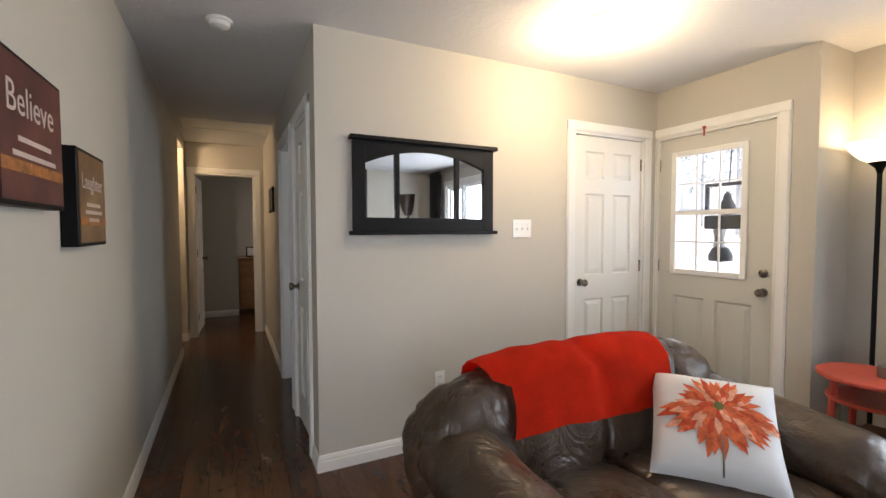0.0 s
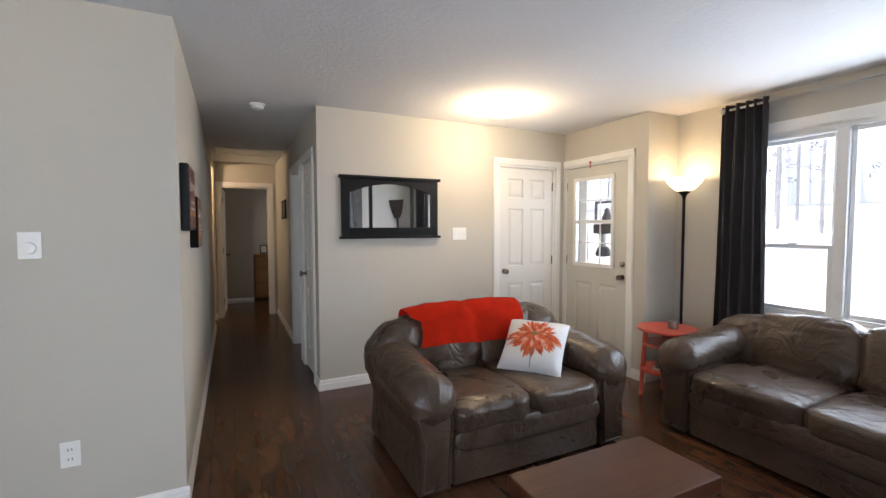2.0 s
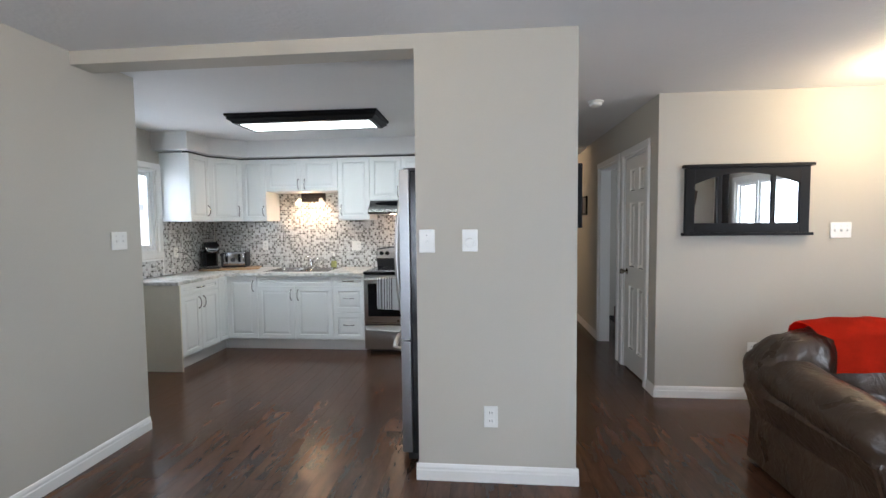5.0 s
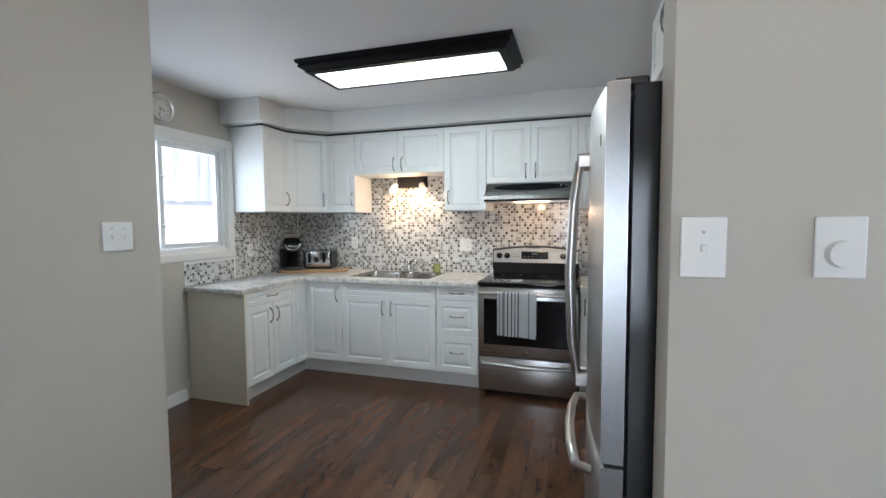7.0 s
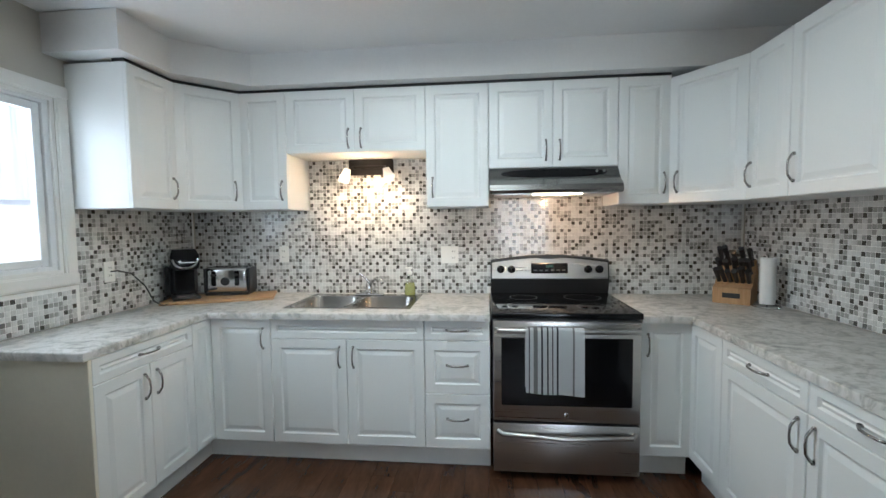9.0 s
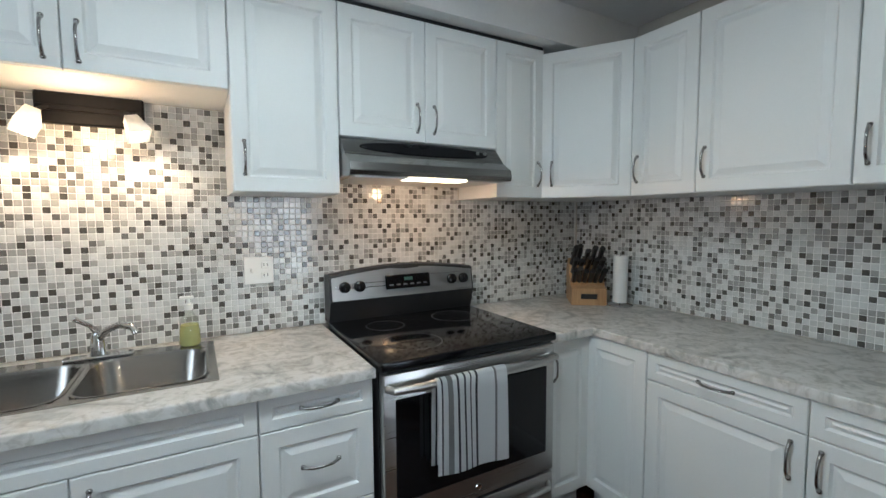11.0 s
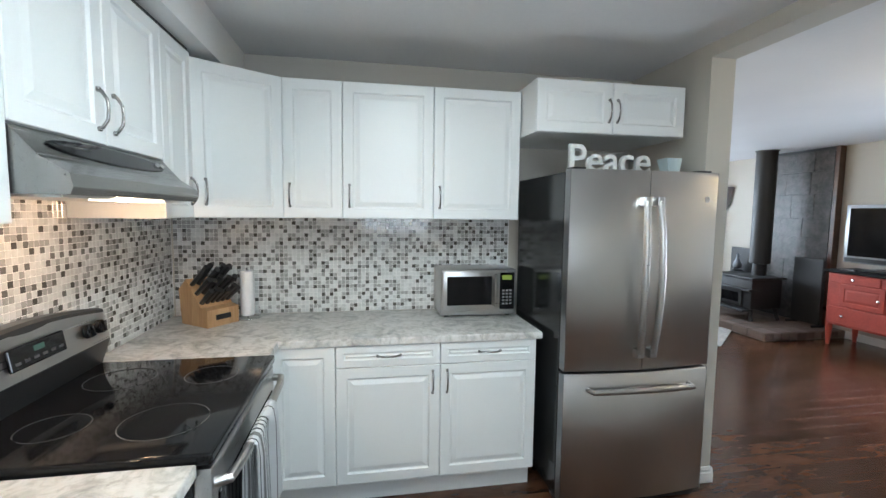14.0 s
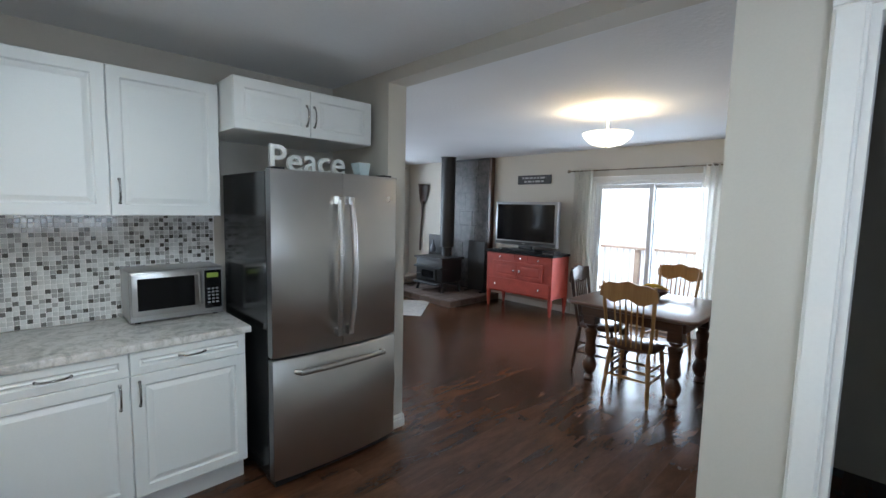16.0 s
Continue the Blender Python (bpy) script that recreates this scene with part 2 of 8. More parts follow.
def timber(name, dark, light, rough=0.4, axis=0, scale=1.0, coat=0.0, each=0.25, bump=0.15, fine=0.4, spec=0.5, along=1.2):
    """Wood with grain along one axis and a tone of its own for each piece."""
    ma, nt, b = nodes_of(name)
    st = [14.0 * scale] * 3
    st[axis] = along * scale
    tc = nt.nodes.new("ShaderNodeTexCoord")
    oi = nt.nodes.new("ShaderNodeObjectInfo")
    ge = nt.nodes.new("ShaderNodeNewGeometry")
    rnd = nt.nodes.new("ShaderNodeMath")
    rnd.operation = "ADD"
    nt.links.new(oi.outputs["Random"], rnd.inputs[0])
    nt.links.new(ge.outputs["Random Per Island"], rnd.inputs[1])
    off = nt.nodes.new("ShaderNodeVectorMath")
    off.operation = "MULTIPLY_ADD"
    off.inputs[1].default_value = (37.0, 53.0, 11.0)
    nt.links.new(rnd.outputs[0], off.inputs[0])
    nt.links.new(tc.outputs["Object"], off.inputs[2])
    mp = nt.nodes.new("ShaderNodeMapping")
    mp.inputs["Scale"].default_value = st
    nt.links.new(off.outputs[0], mp.inputs["Vector"])
    n1 = put(nt, "ShaderNodeTexNoise", Scale=1.0, Detail=6.0, Distortion=0.6)
    n2 = put(nt, "ShaderNodeTexNoise", Scale=7.0, Detail=4.0)
    nt.links.new(mp.outputs[0], n1.inputs["Vector"])
    nt.links.new(mp.outputs[0], n2.inputs["Vector"])
    mx = nt.nodes.new("ShaderNodeMath")
    mx.operation = "MULTIPLY_ADD"
    nt.links.new(n2.outputs["Fac"], mx.inputs[0])
    mx.inputs[1].default_value = fine
    m2 = nt.nodes.new("ShaderNodeMath")
    m2.operation = "MULTIPLY"
    m2.inputs[1].default_value = 1.0 - fine
    nt.links.new(n1.outputs["Fac"], m2.inputs[0])
    nt.links.new(m2.outputs[0], mx.inputs[2])
    fr = nt.nodes.new("ShaderNodeMath")
    fr.operation = "FRACT"
    nt.links.new(rnd.outputs[0], fr.inputs[0])
    m3 = nt.nodes.new("ShaderNodeMath")
    m3.operation = "MULTIPLY_ADD"
    m3.inputs[1].default_value = each
    nt.links.new(fr.outputs[0], m3.inputs[0])
    nt.links.new(mx.outputs[0], m3.inputs[2])
    nt.links.new(ramp(nt, m3.outputs[0], [(0.34, dark), (0.72 + each * 0.5, light)]), b.inputs["Base Color"])
    rr = nt.nodes.new("ShaderNodeMapRange")
    rr.inputs["To Min"].default_value, rr.inputs["To Max"].default_value = rough - 0.03, rough + 0.05
    nt.links.new(n1.outputs["Fac"], rr.inputs["Value"])
    nt.links.new(rr.outputs[0], b.inputs["Roughness"])
    b.inputs["Coat Weight"].default_value = coat
    b.inputs["Specular IOR Level"].default_value = spec
    bp = put(nt, "ShaderNodeBump", Strength=bump, Distance=0.002)
    nt.links.new(n2.outputs["Fac"], bp.inputs["Height"])
    nt.links.new(bp.outputs[0], b.inputs["Normal"])
    return ma


WALL = paint("beige_wall_paint", (0.53, 0.50, 0.440), 0.75, var=0.02, scale=1.5, fine=140, bump=0.06, depth=0.002)
WHITE = paint("white_trim_paint", (0.80, 0.79, 0.76), 0.35, var=0.02, scale=3, fine=80, bump=0.03, depth=0.001)
DOORW = paint("white_door_paint", (0.76, 0.745, 0.70), 0.42, var=0.02, scale=3, fine=90, bump=0.05, depth=0.001)
CEILM = stipple("stippled_ceiling", (0.72, 0.72, 0.73))
KCEIL = paint("smooth_kitchen_ceiling", (0.74, 0.74, 0.74), 0.8, var=0.02, scale=2, fine=60, bump=0.05)
PLANK = timber("dark_laminate", (0.030, 0.0130, 0.0070), (0.118, 0.052, 0.027), 0.22, axis=1, scale=0.8, each=0.13, bump=0.03, fine=0.26, spec=0.46, along=3.2)
GROUT = paint("floor_gap", (0.012, 0.008, 0.006), 0.8)
GLASS = clear("window_glass")
MIRROR = nodes_of("mirror_glass")[0]
mb = MIRROR.node_tree.nodes["Principled BSDF"]
mb.inputs["Base Color"].default_value, mb.inputs["Metallic"].default_value, mb.inputs["Roughness"].default_value = (0.88, 0.89, 0.88, 1), 1.0, 0.01
BLACKP = paint("black_paint", (0.008, 0.008, 0.009), 0.45, var=0.1, bump=0.05, spec=0.16)
CABW = paint("white_thermofoil", (0.76, 0.775, 0.765), 0.34, var=0.012, scale=2, fine=120, bump=0.025, depth=0.001)
CABIN = paint("cabinet_carcass_maple", (0.72, 0.60, 0.44), 0.5, var=0.05)
CHROME = paint("chrome", (0.70, 0.71, 0.72), 0.14, metal=1.0, var=0.02, bump=0.0)
STEEL = paint("brushed_steel", (0.57, 0.562, 0.55), 0.31, metal=1.0, var=0.015, scale=0.8, fine=12, bump=0.0)
STEELH = paint("brushed_steel_across", (0.47, 0.46, 0.445), 0.30, metal=1.0, var=0.04, scale=2, fine=30, bump=0.03, depth=0.0006, stretch=(1, 90, 90))
GLOSSB = paint("black_gloss", (0.006, 0.006, 0.007), 0.07, var=0.05, bump=0.0, spec=0.28)
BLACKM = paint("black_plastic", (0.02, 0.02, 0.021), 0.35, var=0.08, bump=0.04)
LIGHTW = paint("switch_plastic", (0.82, 0.82, 0.79), 0.3, var=0.01, bump=0.0)
BRONZE = paint("antique_nickel", (0.23, 0.20, 0.16), 0.28, metal=1.0, var=0.1, bump=0.02)

# ---- the large structure ----
CEIL, SOUTH, EAST, WEST = 2.41, -2.85, 3.45, -3.302
KW, KN, KE, KS = -4.43, 4.20, -0.64, 1.62


def wall(name, axis, p0, p1, a0, a1, holes=(), z0=0.0, z1=CEIL, mat=None, label="painted beige-grey plaster wall"):
    """A wall from p0 to p1 across and a0 to a1 along its axis, with openings (a, b, z, z)."""
    bm = bmesh.new()

    def slab(s, e, zs, ze):
        if e - s > 1e-4 and ze - zs > 1e-4:
            box(bm, *((s, p0, zs, e, p1, ze) if axis == "x" else (p0, s, zs, p1, e, ze)))

    at = a0
    for ha, hb, hz0, hz1 in sorted(holes):
        slab(at, ha, z0, z1)
        slab(ha, hb, z0, hz0)
        slab(ha, hb, hz1, z1)
        at = hb
    slab(at, a1, z0, z1)
    return tagged(part(name, bm, mat or WALL), label, "wall", kind="structure")


HDOOR = (0.0, 2.035)
wall("wall_mirror", "x", 2.43, 2.55, 0.40, 3.18, [(2.20, 2.925, *HDOOR)])
wall("wall_entry", "y", 3.06, 3.18, 1.36, 2.43, [(1.562, 2.425, 0.0, 2.045)])
wall("wall_jog", "x", 1.36, 1.48, 3.18, 3.57)
wall("wall_east", "y", 3.45, 3.57, SOUTH, 1.36, [(-2.12, 0.72, 0.74, 2.10)])
wall("wall_south", "x", SOUTH - 0.14, SOUTH, -3.39, 3.57, [(-2.18, -0.66, 0.03, 1.96)])
wall("wall_west", "y", WEST - 0.12, WEST, SOUTH, KS)
wall("wall_hall_right", "y", 0.40, 0.52, 2.55, 6.20, [(2.655, 3.235, *HDOOR), (3.43, 4.13, *HDOOR)])
wall("wall_hall_left", "y", KE, -0.485, 1.31, 7.6, [(5.38, 6.05, 0.0, 2.30)])
wall("wall_hall_end", "x", 6.20, 6.32, -0.485, 0.52, [(-0.40, 0.29, *HDOOR)])
wall("wall_column", "x", 1.165, 1.31, -1.334, -0.485)
wall("beam_kitchen", "x", 1.165, 1.31, WEST, -1.334, z0=2.335, label="painted drop beam over the kitchen opening")
wall("wall_kitchen_north", "x", KN, KN + 0.12, KW - 0.12, KE)
wall("wall_kitchen_west", "y", KW - 0.14, KW, KS - 0.12, KN, [(2.10, 3.20, 1.148, 2.018)])
wall("wall_kitchen_south", "x", KS - 0.12, KS, KW, WEST - 0.12, [(-4.34, -3.572, *HDOOR)])
# soffit over the wall cabinets
SOFFIT = paint("soffit_paint", (0.70, 0.70, 0.69), 0.75, var=0.02, bump=0.05)
sb = bmesh.new()
box(sb, -3.7199, 3.78, 2.220, KE, KN, CEIL)
ring_loft(sb, [[(KW, 3.16, z), (-4.03, 3.16, z), (-4.03, 3.50, z), (-3.72, 3.78, z), (-3.72, KN, z), (KW, KN, z)] for z in (2.220, CEIL - 0.002)])
tagged(part("soffit_kitchen", sb, SOFFIT), "painted soffit box above the wall cabinets", "soffit", kind="structure")
# closed rooms beyond the openings
wall("wall_bedroom_north", "x", 8.2, 8.3, -2.0, 2.0)
wall("wall_bedroom_east", "y", 1.9, 2.0, 6.32, 8.2, mat=paint("pale_bedroom_paint", (0.62, 0.62, 0.62), 0.8, var=0.02))
wall("wall_bedroom_west", "y", -2.0, -1.9, 5.0, 8.3)
wall("wall_bedroom_inner", "x", 7.55, 7.65, -0.64, 0.10)
wall("wall_side_hall", "x", 5.0, 5.1, -2.0, KE)
wall("wall_side_bedroom_east", "y", 3.4, 3.5, 2.55, 6.32)
wall("wall_side_bedroom_north", "x", 5.6, 5.7, 0.54, 3.4)
wall("wall_back_room_west", "y", -5.6, -5.5, -0.5, KS)
wall("wall_back_room_south", "x", -0.6, -0.5, -5.6, WEST - 0.12)
wall("wall_back_room_north", "x", KS - 0.12, KS, -5.5, KW)

def ceiling(name, mat, label, *b):
    return tagged(part(name, boxed(b[0], b[1], CEIL, b[2], b[3], CEIL + 0.1), mat), label, "ceiling", kind="structure")


ceiling("ceiling_living", CEILM, "white sprayed stipple ceiling", WEST - 0.12, SOUTH - 0.14, 3.57, 1.31)
ceiling("ceiling_hall", CEILM, "white sprayed stipple ceiling", KE, 1.31, 3.57, 5.05)
ceiling("ceiling_bedroom", CEILM, "white sprayed stipple ceiling", -2.0, 5.05, 3.57, 8.3)
ceiling("ceiling_kitchen", KCEIL, "smooth white kitchen ceiling", KW - 0.14, 1.31, KE, KN + 0.12)
ceiling("ceiling_back_room", KCEIL, "smooth white ceiling", -5.6, -0.6, WEST - 0.12, 1.31)
# Unseen slab over every room, added to stop outdoor light at the ceilings.
tagged(part("roof_cover", boxed(-6, -3.0, CEIL + 0.12, 4.1, 8.6, CEIL + 0.25), GROUT), "unseen dark slab above the ceilings that shuts out sky light", "roof", kind="structure")

# window and door trim
BASEP = ((0, 0.0), (0.014, 0.0), (0.014, 0.055), (0.010, 0.062), (0.010, 0.074), (0.005, 0.088), (0, 0.092))


def skirting(axis, p, side, a0, a1):
    bm = bmesh.new()
    extrude_profile(bm, [(p + side * u, z) for u, z in BASEP], axis, a0, a1)
    return tagged(part("baseboard", bm, WHITE), "white moulded baseboard along the wall", "baseboard", kind="structure")


for args in (("x", 2.43, -1, 0.40, 2.13), ("y", 3.06, -1, 1.36, 1.494), ("x", 1.36, -1, 3.06, 3.45), ("y", 3.45, -1, SOUTH, 1.346), ("x", SOUTH, 1, -0.59, 3.436),
             ("x", SOUTH, 1, WEST, -2.26), ("y", WEST, 1, SOUTH + 0.014, KS), ("x", 1.165, -1, -1.348, -0.471), ("y", -1.334, -1, 1.165, 1.31), ("y", -0.485, 1, 1.165, 5.38),
             ("y", -0.485, 1, 6.05, 6.20), ("y", 0.40, -1, 2.416, 2.585), ("y", 0.40, -1, 4.20, 6.18), ("x", 7.55, -1, -0.6, 0.10), ("y", KW, 1, KS, 2.72),
             ("x", KS, 1, -3.502, WEST), ("x", 6.20, -1, -0.47, -0.44), ("x", 6.05, -1, -0.64, -0.485)):
    skirting(*args)


def casing(name, axis, face, side, a0, a1, ztop, zbot=0.0, w=0.068, sill=False):
    """Moulded trim round an opening on one face of a wall."""
    bm = bmesh.new()

    def stick(s0, e0, z0, z1, upright):
        for k, (cut, d) in enumerate(((0.0, 0.012), (0.012, 0.018), (0.03, 0.013))):
            lo, hi = sorted((face, face + side * d))
            if upright:
                box(bm, *((s0 + cut * 0.6, lo, z0, e0 - cut * 0.6, hi, z1) if axis == "x" else (lo, s0 + cut * 0.6, z0, hi, e0 - cut * 0.6, z1)), 0.002)
            else:
                box(bm, *((s0, lo, z0 + cut * 0.6, e0, hi, z1 - cut * 0.6) if axis == "x" else (lo, s0, z0 + cut * 0.6, hi, e0, z1 - cut * 0.6)), 0.002)

    stick(a0 - w, a0, zbot, ztop, True)
    stick(a1, a1 + w, zbot, ztop, True)
    stick(a0 - w, a1 + w, ztop, ztop + w, False)
    if sill:
        stick(a0 - w, a1 + w, zbot - w, zbot, False)
    return tagged(part(name, bm, WHITE), "white moulded casing round the opening", "trim", kind="structure")


def lining(name, axis, p0, p1, a0, a1, z0, z1, bottom=False):
    bm = bmesh.new()
    t = 0.018

    def b(s, e, zs, ze):
        box(bm, *((s, p0, zs, e, p1, ze) if axis == "x" else (p0, s, zs, p1, e, ze)))

    b(a0, a0 + t, z0, z1)
    b(a1 - t, a1, z0, z1)
    b(a0 + t, a1 - t, z1 - t, z1)
    if bottom:
        b(a0 + t, a1 - t, z0, z0 + t)
    return tagged(part(name, bm, WHITE), "white painted jamb lining the opening", "trim", kind="structure")


for nm, ax, face, side, p0, p1, a0, a1, zt in (("closet", "x", 2.43, -1, 2.432, 2.548, 2.20, 2.925, 2.035), ("entry", "y", 3.06, -1, 3.062, 3.178, 1.562, 2.425, 2.045),
                                               ("hall_a", "y", 0.40, -1, 0.402, 0.518, 2.655, 3.235, 2.035), ("hall_b", "y", 0.40, -1, 0.402, 0.518, 3.43, 4.13, 2.035),
                                               ("hall_end", "x", 6.20, -1, 6.202, 6.318, -0.40, 0.29, 2.035), ("back_room", "x", KS, 1, KS - 0.118, KS - 0.002, -4.34, -3.572, 2.035)):
    casing("trim_" + nm, ax, face, side, a0, a1, zt)
    lining("jamb_" + nm, ax, p0, p1, a0, a1, 0.0, zt)

# floor
tagged(part("floor", boxed(-6, -3.0, -0.06, 4.0, 8.4, -0.013), GROUT), "dark wood-look laminate floor", "floor", kind="structure")

# ---- kitchen: cabinets ----
def handle_mesh():
    bm = bmesh.new()
    pts = [(0, 0, -0.055), (0, -0.012, -0.052), (0, -0.026, -0.03), (0, -0.029, 0), (0, -0.026, 0.03), (0, -0.012, 0.052), (0, 0, 0.055)]
    tube(bm, pts, [0.006, 0.0055, 0.0048, 0.0042, 0.0048, 0.0055, 0.006], 8)
    for z in (-0.058, 0.058):
        lathe(bm, [(0.0, -0.006), (0.006, -0.005), (0.008, 0.0), (0.006, 0.005), (0.0, 0.006)], (0, -0.004, z), 8)
    me = bpy.data.meshes.new("handle")
    bmesh.ops.recalc_face_normals(bm, faces=bm.faces)
    bm.to_mesh(me)
    bm.free()
    me.shade_smooth()
    me.materials.append(paint("satin_nickel", (0.34, 0.33, 0.32), 0.22, metal=1.0, var=0.03, bump=0.0))
    return me


HANDLE = handle_mesh()


def door_leaf(cab, name, x0, z0, x1, z1, handle=None, flat=False, m=None):
    """A routed front on a cabinet; handle: (x, z, 'v' or 'h')."""
    g = 0.0015
    w, h = x1 - x0 - 2 * g, z1 - z0 - 2 * g
    b = 0.052 if min(w, h) > 0.2 else 0.036
    bm = bmesh.new()
    panel_slab(bm, w, h, 0.018, [(b, b, w - b, h - b)], dip=0.008)
    ob = part(name, bm, CABW, cab, m=(m or Matrix()) @ pose(x0 + g, -0.018, z0 + g))
    if handle:
        hd = new("handle", HANDLE)
        hd.parent = ob
        hd.matrix_basis = pose(handle[0] - x0 - g, 0, handle[1] - z0 - g, 0, 90 if handle[2] == "h" else 0, 0)
        hd["label"] = "chrome bow handle"
    return ob


def cabinet(name, m, w, z0, z1, d, fronts, label, group, kick=False, body_top=None):
    cab = thing(name, m, label, "cabinet", group)
    part("body", boxed(0, 0, z0, w, d, body_top or z1, 0.001), CABW, cab)
    if body_top:
        part("rail", boxed(0, 0, body_top + 0.001, w, 0.018, z1), CABW, cab)
        for x in (0, w - 0.016):
            part("side", boxed(x, 0.0185, body_top + 0.001, x + 0.016, d, z1), CABW, cab)
    if kick:
        part("plinth", boxed(0.0, 0.055, 0.0, w, 0.071, z0 - 0.0015), CABW, cab)
        if z0 > 0.05:
            part("base", boxed(0.01, 0.08, 0.0, w - 0.01, d - 0.02, z0 - 0.002), CABW, cab)
    for f in fronts:
        door_leaf(cab, *f)
    return cab


UP0, UP1, UD, BD, BT = 1.472, 2.202, 0.325, 0.60, 0.848
UY, BY = 3.875, 3.55
WALLG, BASEG = "white wall cabinets", "white base cabinets"
LW, LB = "white raised-panel wall cabinet with chrome bow handles", "white raised-panel base cabinet with chrome bow handles"


def upper(x0, x1, fronts, z0=UP0, label=LW):
    w = x1 - x0
    return cabinet("wall_cabinet", pose(x0, UY, 0), w - 0.001, z0, UP1, KN - UY - 0.002, fronts, label, WALLG)


H = 0.12
upper(-3.85, -3.545, [("door", 0, UP0, 0.304, UP1, (0.27, UP0 + H, "v"))], label="narrow white wall cabinet beside the sink niche")
upper(-3.545, -2.665, [("door", 0, 1.818, 0.44, UP1, (0.40, 1.818 + 0.085, "v")), ("door", 0.44, 1.818, 0.879, UP1, (0.48, 1.818 + 0.085, "v"))], 1.818, "short double-door white wall cabinet over the sink")
upper(-2.665, -2.285, [("door", 0, UP0, 0.379, UP1, (0.04, UP0 + H, "v"))])
upper(-2.285, -1.535, [("door", 0, 1.697, 0.375, UP1, (0.335, 1.697 + 0.10, "v")), ("door", 0.375, 1.697, 0.749, UP1, (0.415, 1.697 + 0.10, "v"))], 1.697, "short double-door white wall cabinet over the range hood")
upper(-1.535, -1.243, [("door", 0, UP0, 0.291, UP1, (0.255, UP0 + H, "v"))], label="narrow white wall cabinet beside the range hood")


def corner_upper(name, pts, p, q, handle_x, label, top=UP1):
    """A wall cabinet with a slanted front from p to q."""
    cab = thing(name, pose(0, 0, 0), label, "cabinet", WALLG)
    part("body", ring_loft(bmesh.new(), [[(x, y, z) for x, y in pts] for z in (UP0, top)]), CABW, cab)
    d = Vector((q[0] - p[0], q[1] - p[1]))
    a = math.degrees(math.atan2(d.y, d.x))
    door_leaf(cab, "door", 0.004, UP0, d.length - 0.004, top, (handle_x * d.length, UP0 + H, "v"), m=pose(p[0], p[1], 0, 0, 0, a))
    return cab


UE, UPE = -1.005, 2.185
corner_upper("corner_cabinet", [(-1.241, UY), (UE, 3.515), (KE - 0.002, 3.515), (KE - 0.002, KN - 0.002), (-1.241, KN - 0.002)], (-1.241, UY), (UE, 3.515), 0.14, "slanted white corner wall cabinet by the knife block", UPE)
corner_upper("corner_cabinet", [(-4.105, 3.60), (-3.852, UY), (-3.852, KN - 0.002), (KW + 0.002, KN - 0.002), (KW + 0.002, 3.60)], (-4.105, 3.60), (-3.852, UY), 0.86, "slanted white corner wall cabinet by the window")
# run beside the window, facing the room
cabinet("wall_cabinet", pose(-4.105, 3.262, 0, 0, 0, 90), 0.336, UP0, UP1, 0.322, [("door", 0, UP0, 0.335, UP1, (0.295, UP0 + H, "v"))], "white wall cabinet beside the kitchen window", WALLG)
# run along the east wall
for ya, yb, hx in ((3.512, 3.210, 0.035), (3.210, 2.725, 0.035), (2.725, 2.232, 0.035)):
    w = ya - yb
    cabinet("wall_cabinet", pose(UE, ya, 0, 0, 0, -90), w - 0.001, UP0, UPE, KE - UE - 0.002, [("door", 0, UP0, w - 0.001, UPE, (hx, UP0 + H, "v"))], LW, WALLG)
cabinet("fridge_cabinet", pose(-1.215, 2.225, 0, 0, 0, -90), 0.855, 1.935, 2.205, KE + 1.213, [("door", 0, 1.935, 0.427, 2.205, (0.403, 2.055, "v")), ("door", 0.427, 1.935, 0.854, 2.205, (0.451, 2.055, "v"))],
        "deep white double-door cabinet over the refrigerator", WALLG)
# Black strip across the gap between the wall cabinets and the soffit.
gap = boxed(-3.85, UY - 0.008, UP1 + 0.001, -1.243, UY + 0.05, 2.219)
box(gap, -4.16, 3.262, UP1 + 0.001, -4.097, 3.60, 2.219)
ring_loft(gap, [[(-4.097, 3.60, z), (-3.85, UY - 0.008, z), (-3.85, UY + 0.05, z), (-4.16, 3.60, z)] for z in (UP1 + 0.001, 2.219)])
tagged(part("cabinet_top_strip", gap, BLACKM), "dark strip in the gap above the wall cabinets", "trim", kind="structure")

# base run along the back wall
Z1, ZD = 0.130, 0.735


def base(x0, x1, fronts, label=LB, body_top=None):
    return cabinet("base_cabinet", pose(x0, BY, 0), x1 - x0 - 0.001, Z1, BT, KN - BY - 0.002, fronts, label, BASEG, True, body_top)


cnr = base(-3.885, -3.525, [("door", 0, Z1, 0.359, BT, (0.315, 0.735, "v"))], "narrow white base cabinet in the corner by the sink")
part("corner_plinth", box(boxed(-0.09, 0.055, 0.0, 0.0, 0.071, Z1 - 0.0015), -0.09, -0.03, 0.0, -0.075, 0.0545, Z1 - 0.0015), CABW, cnr)
base(-3.525, -2.645, [("false_front", 0, ZD, 0.879, BT), ("door", 0, Z1, 0.44, ZD, (0.40, ZD - 0.10, "v")), ("door", 0.44, Z1, 0.879, ZD, (0.48, ZD - 0.10, "v"))], "white double-door base cabinet under the sink", 0.68)
base(-2.645, -2.285, [("drawer", 0, ZD, 0.359, BT, (0.18, 0.793, "h")), ("drawer", 0, 0.438, 0.359, ZD, (0.18, 0.60, "h")), ("drawer", 0, Z1, 0.359, 0.438, (0.18, 0.30, "h"))], "white three-drawer base cabinet beside the range")
base(-1.505, -1.237, [("door", 0, Z1, 0.265, BT, (0.035, 0.73, "v"))], "narrow white base cabinet beside the range")
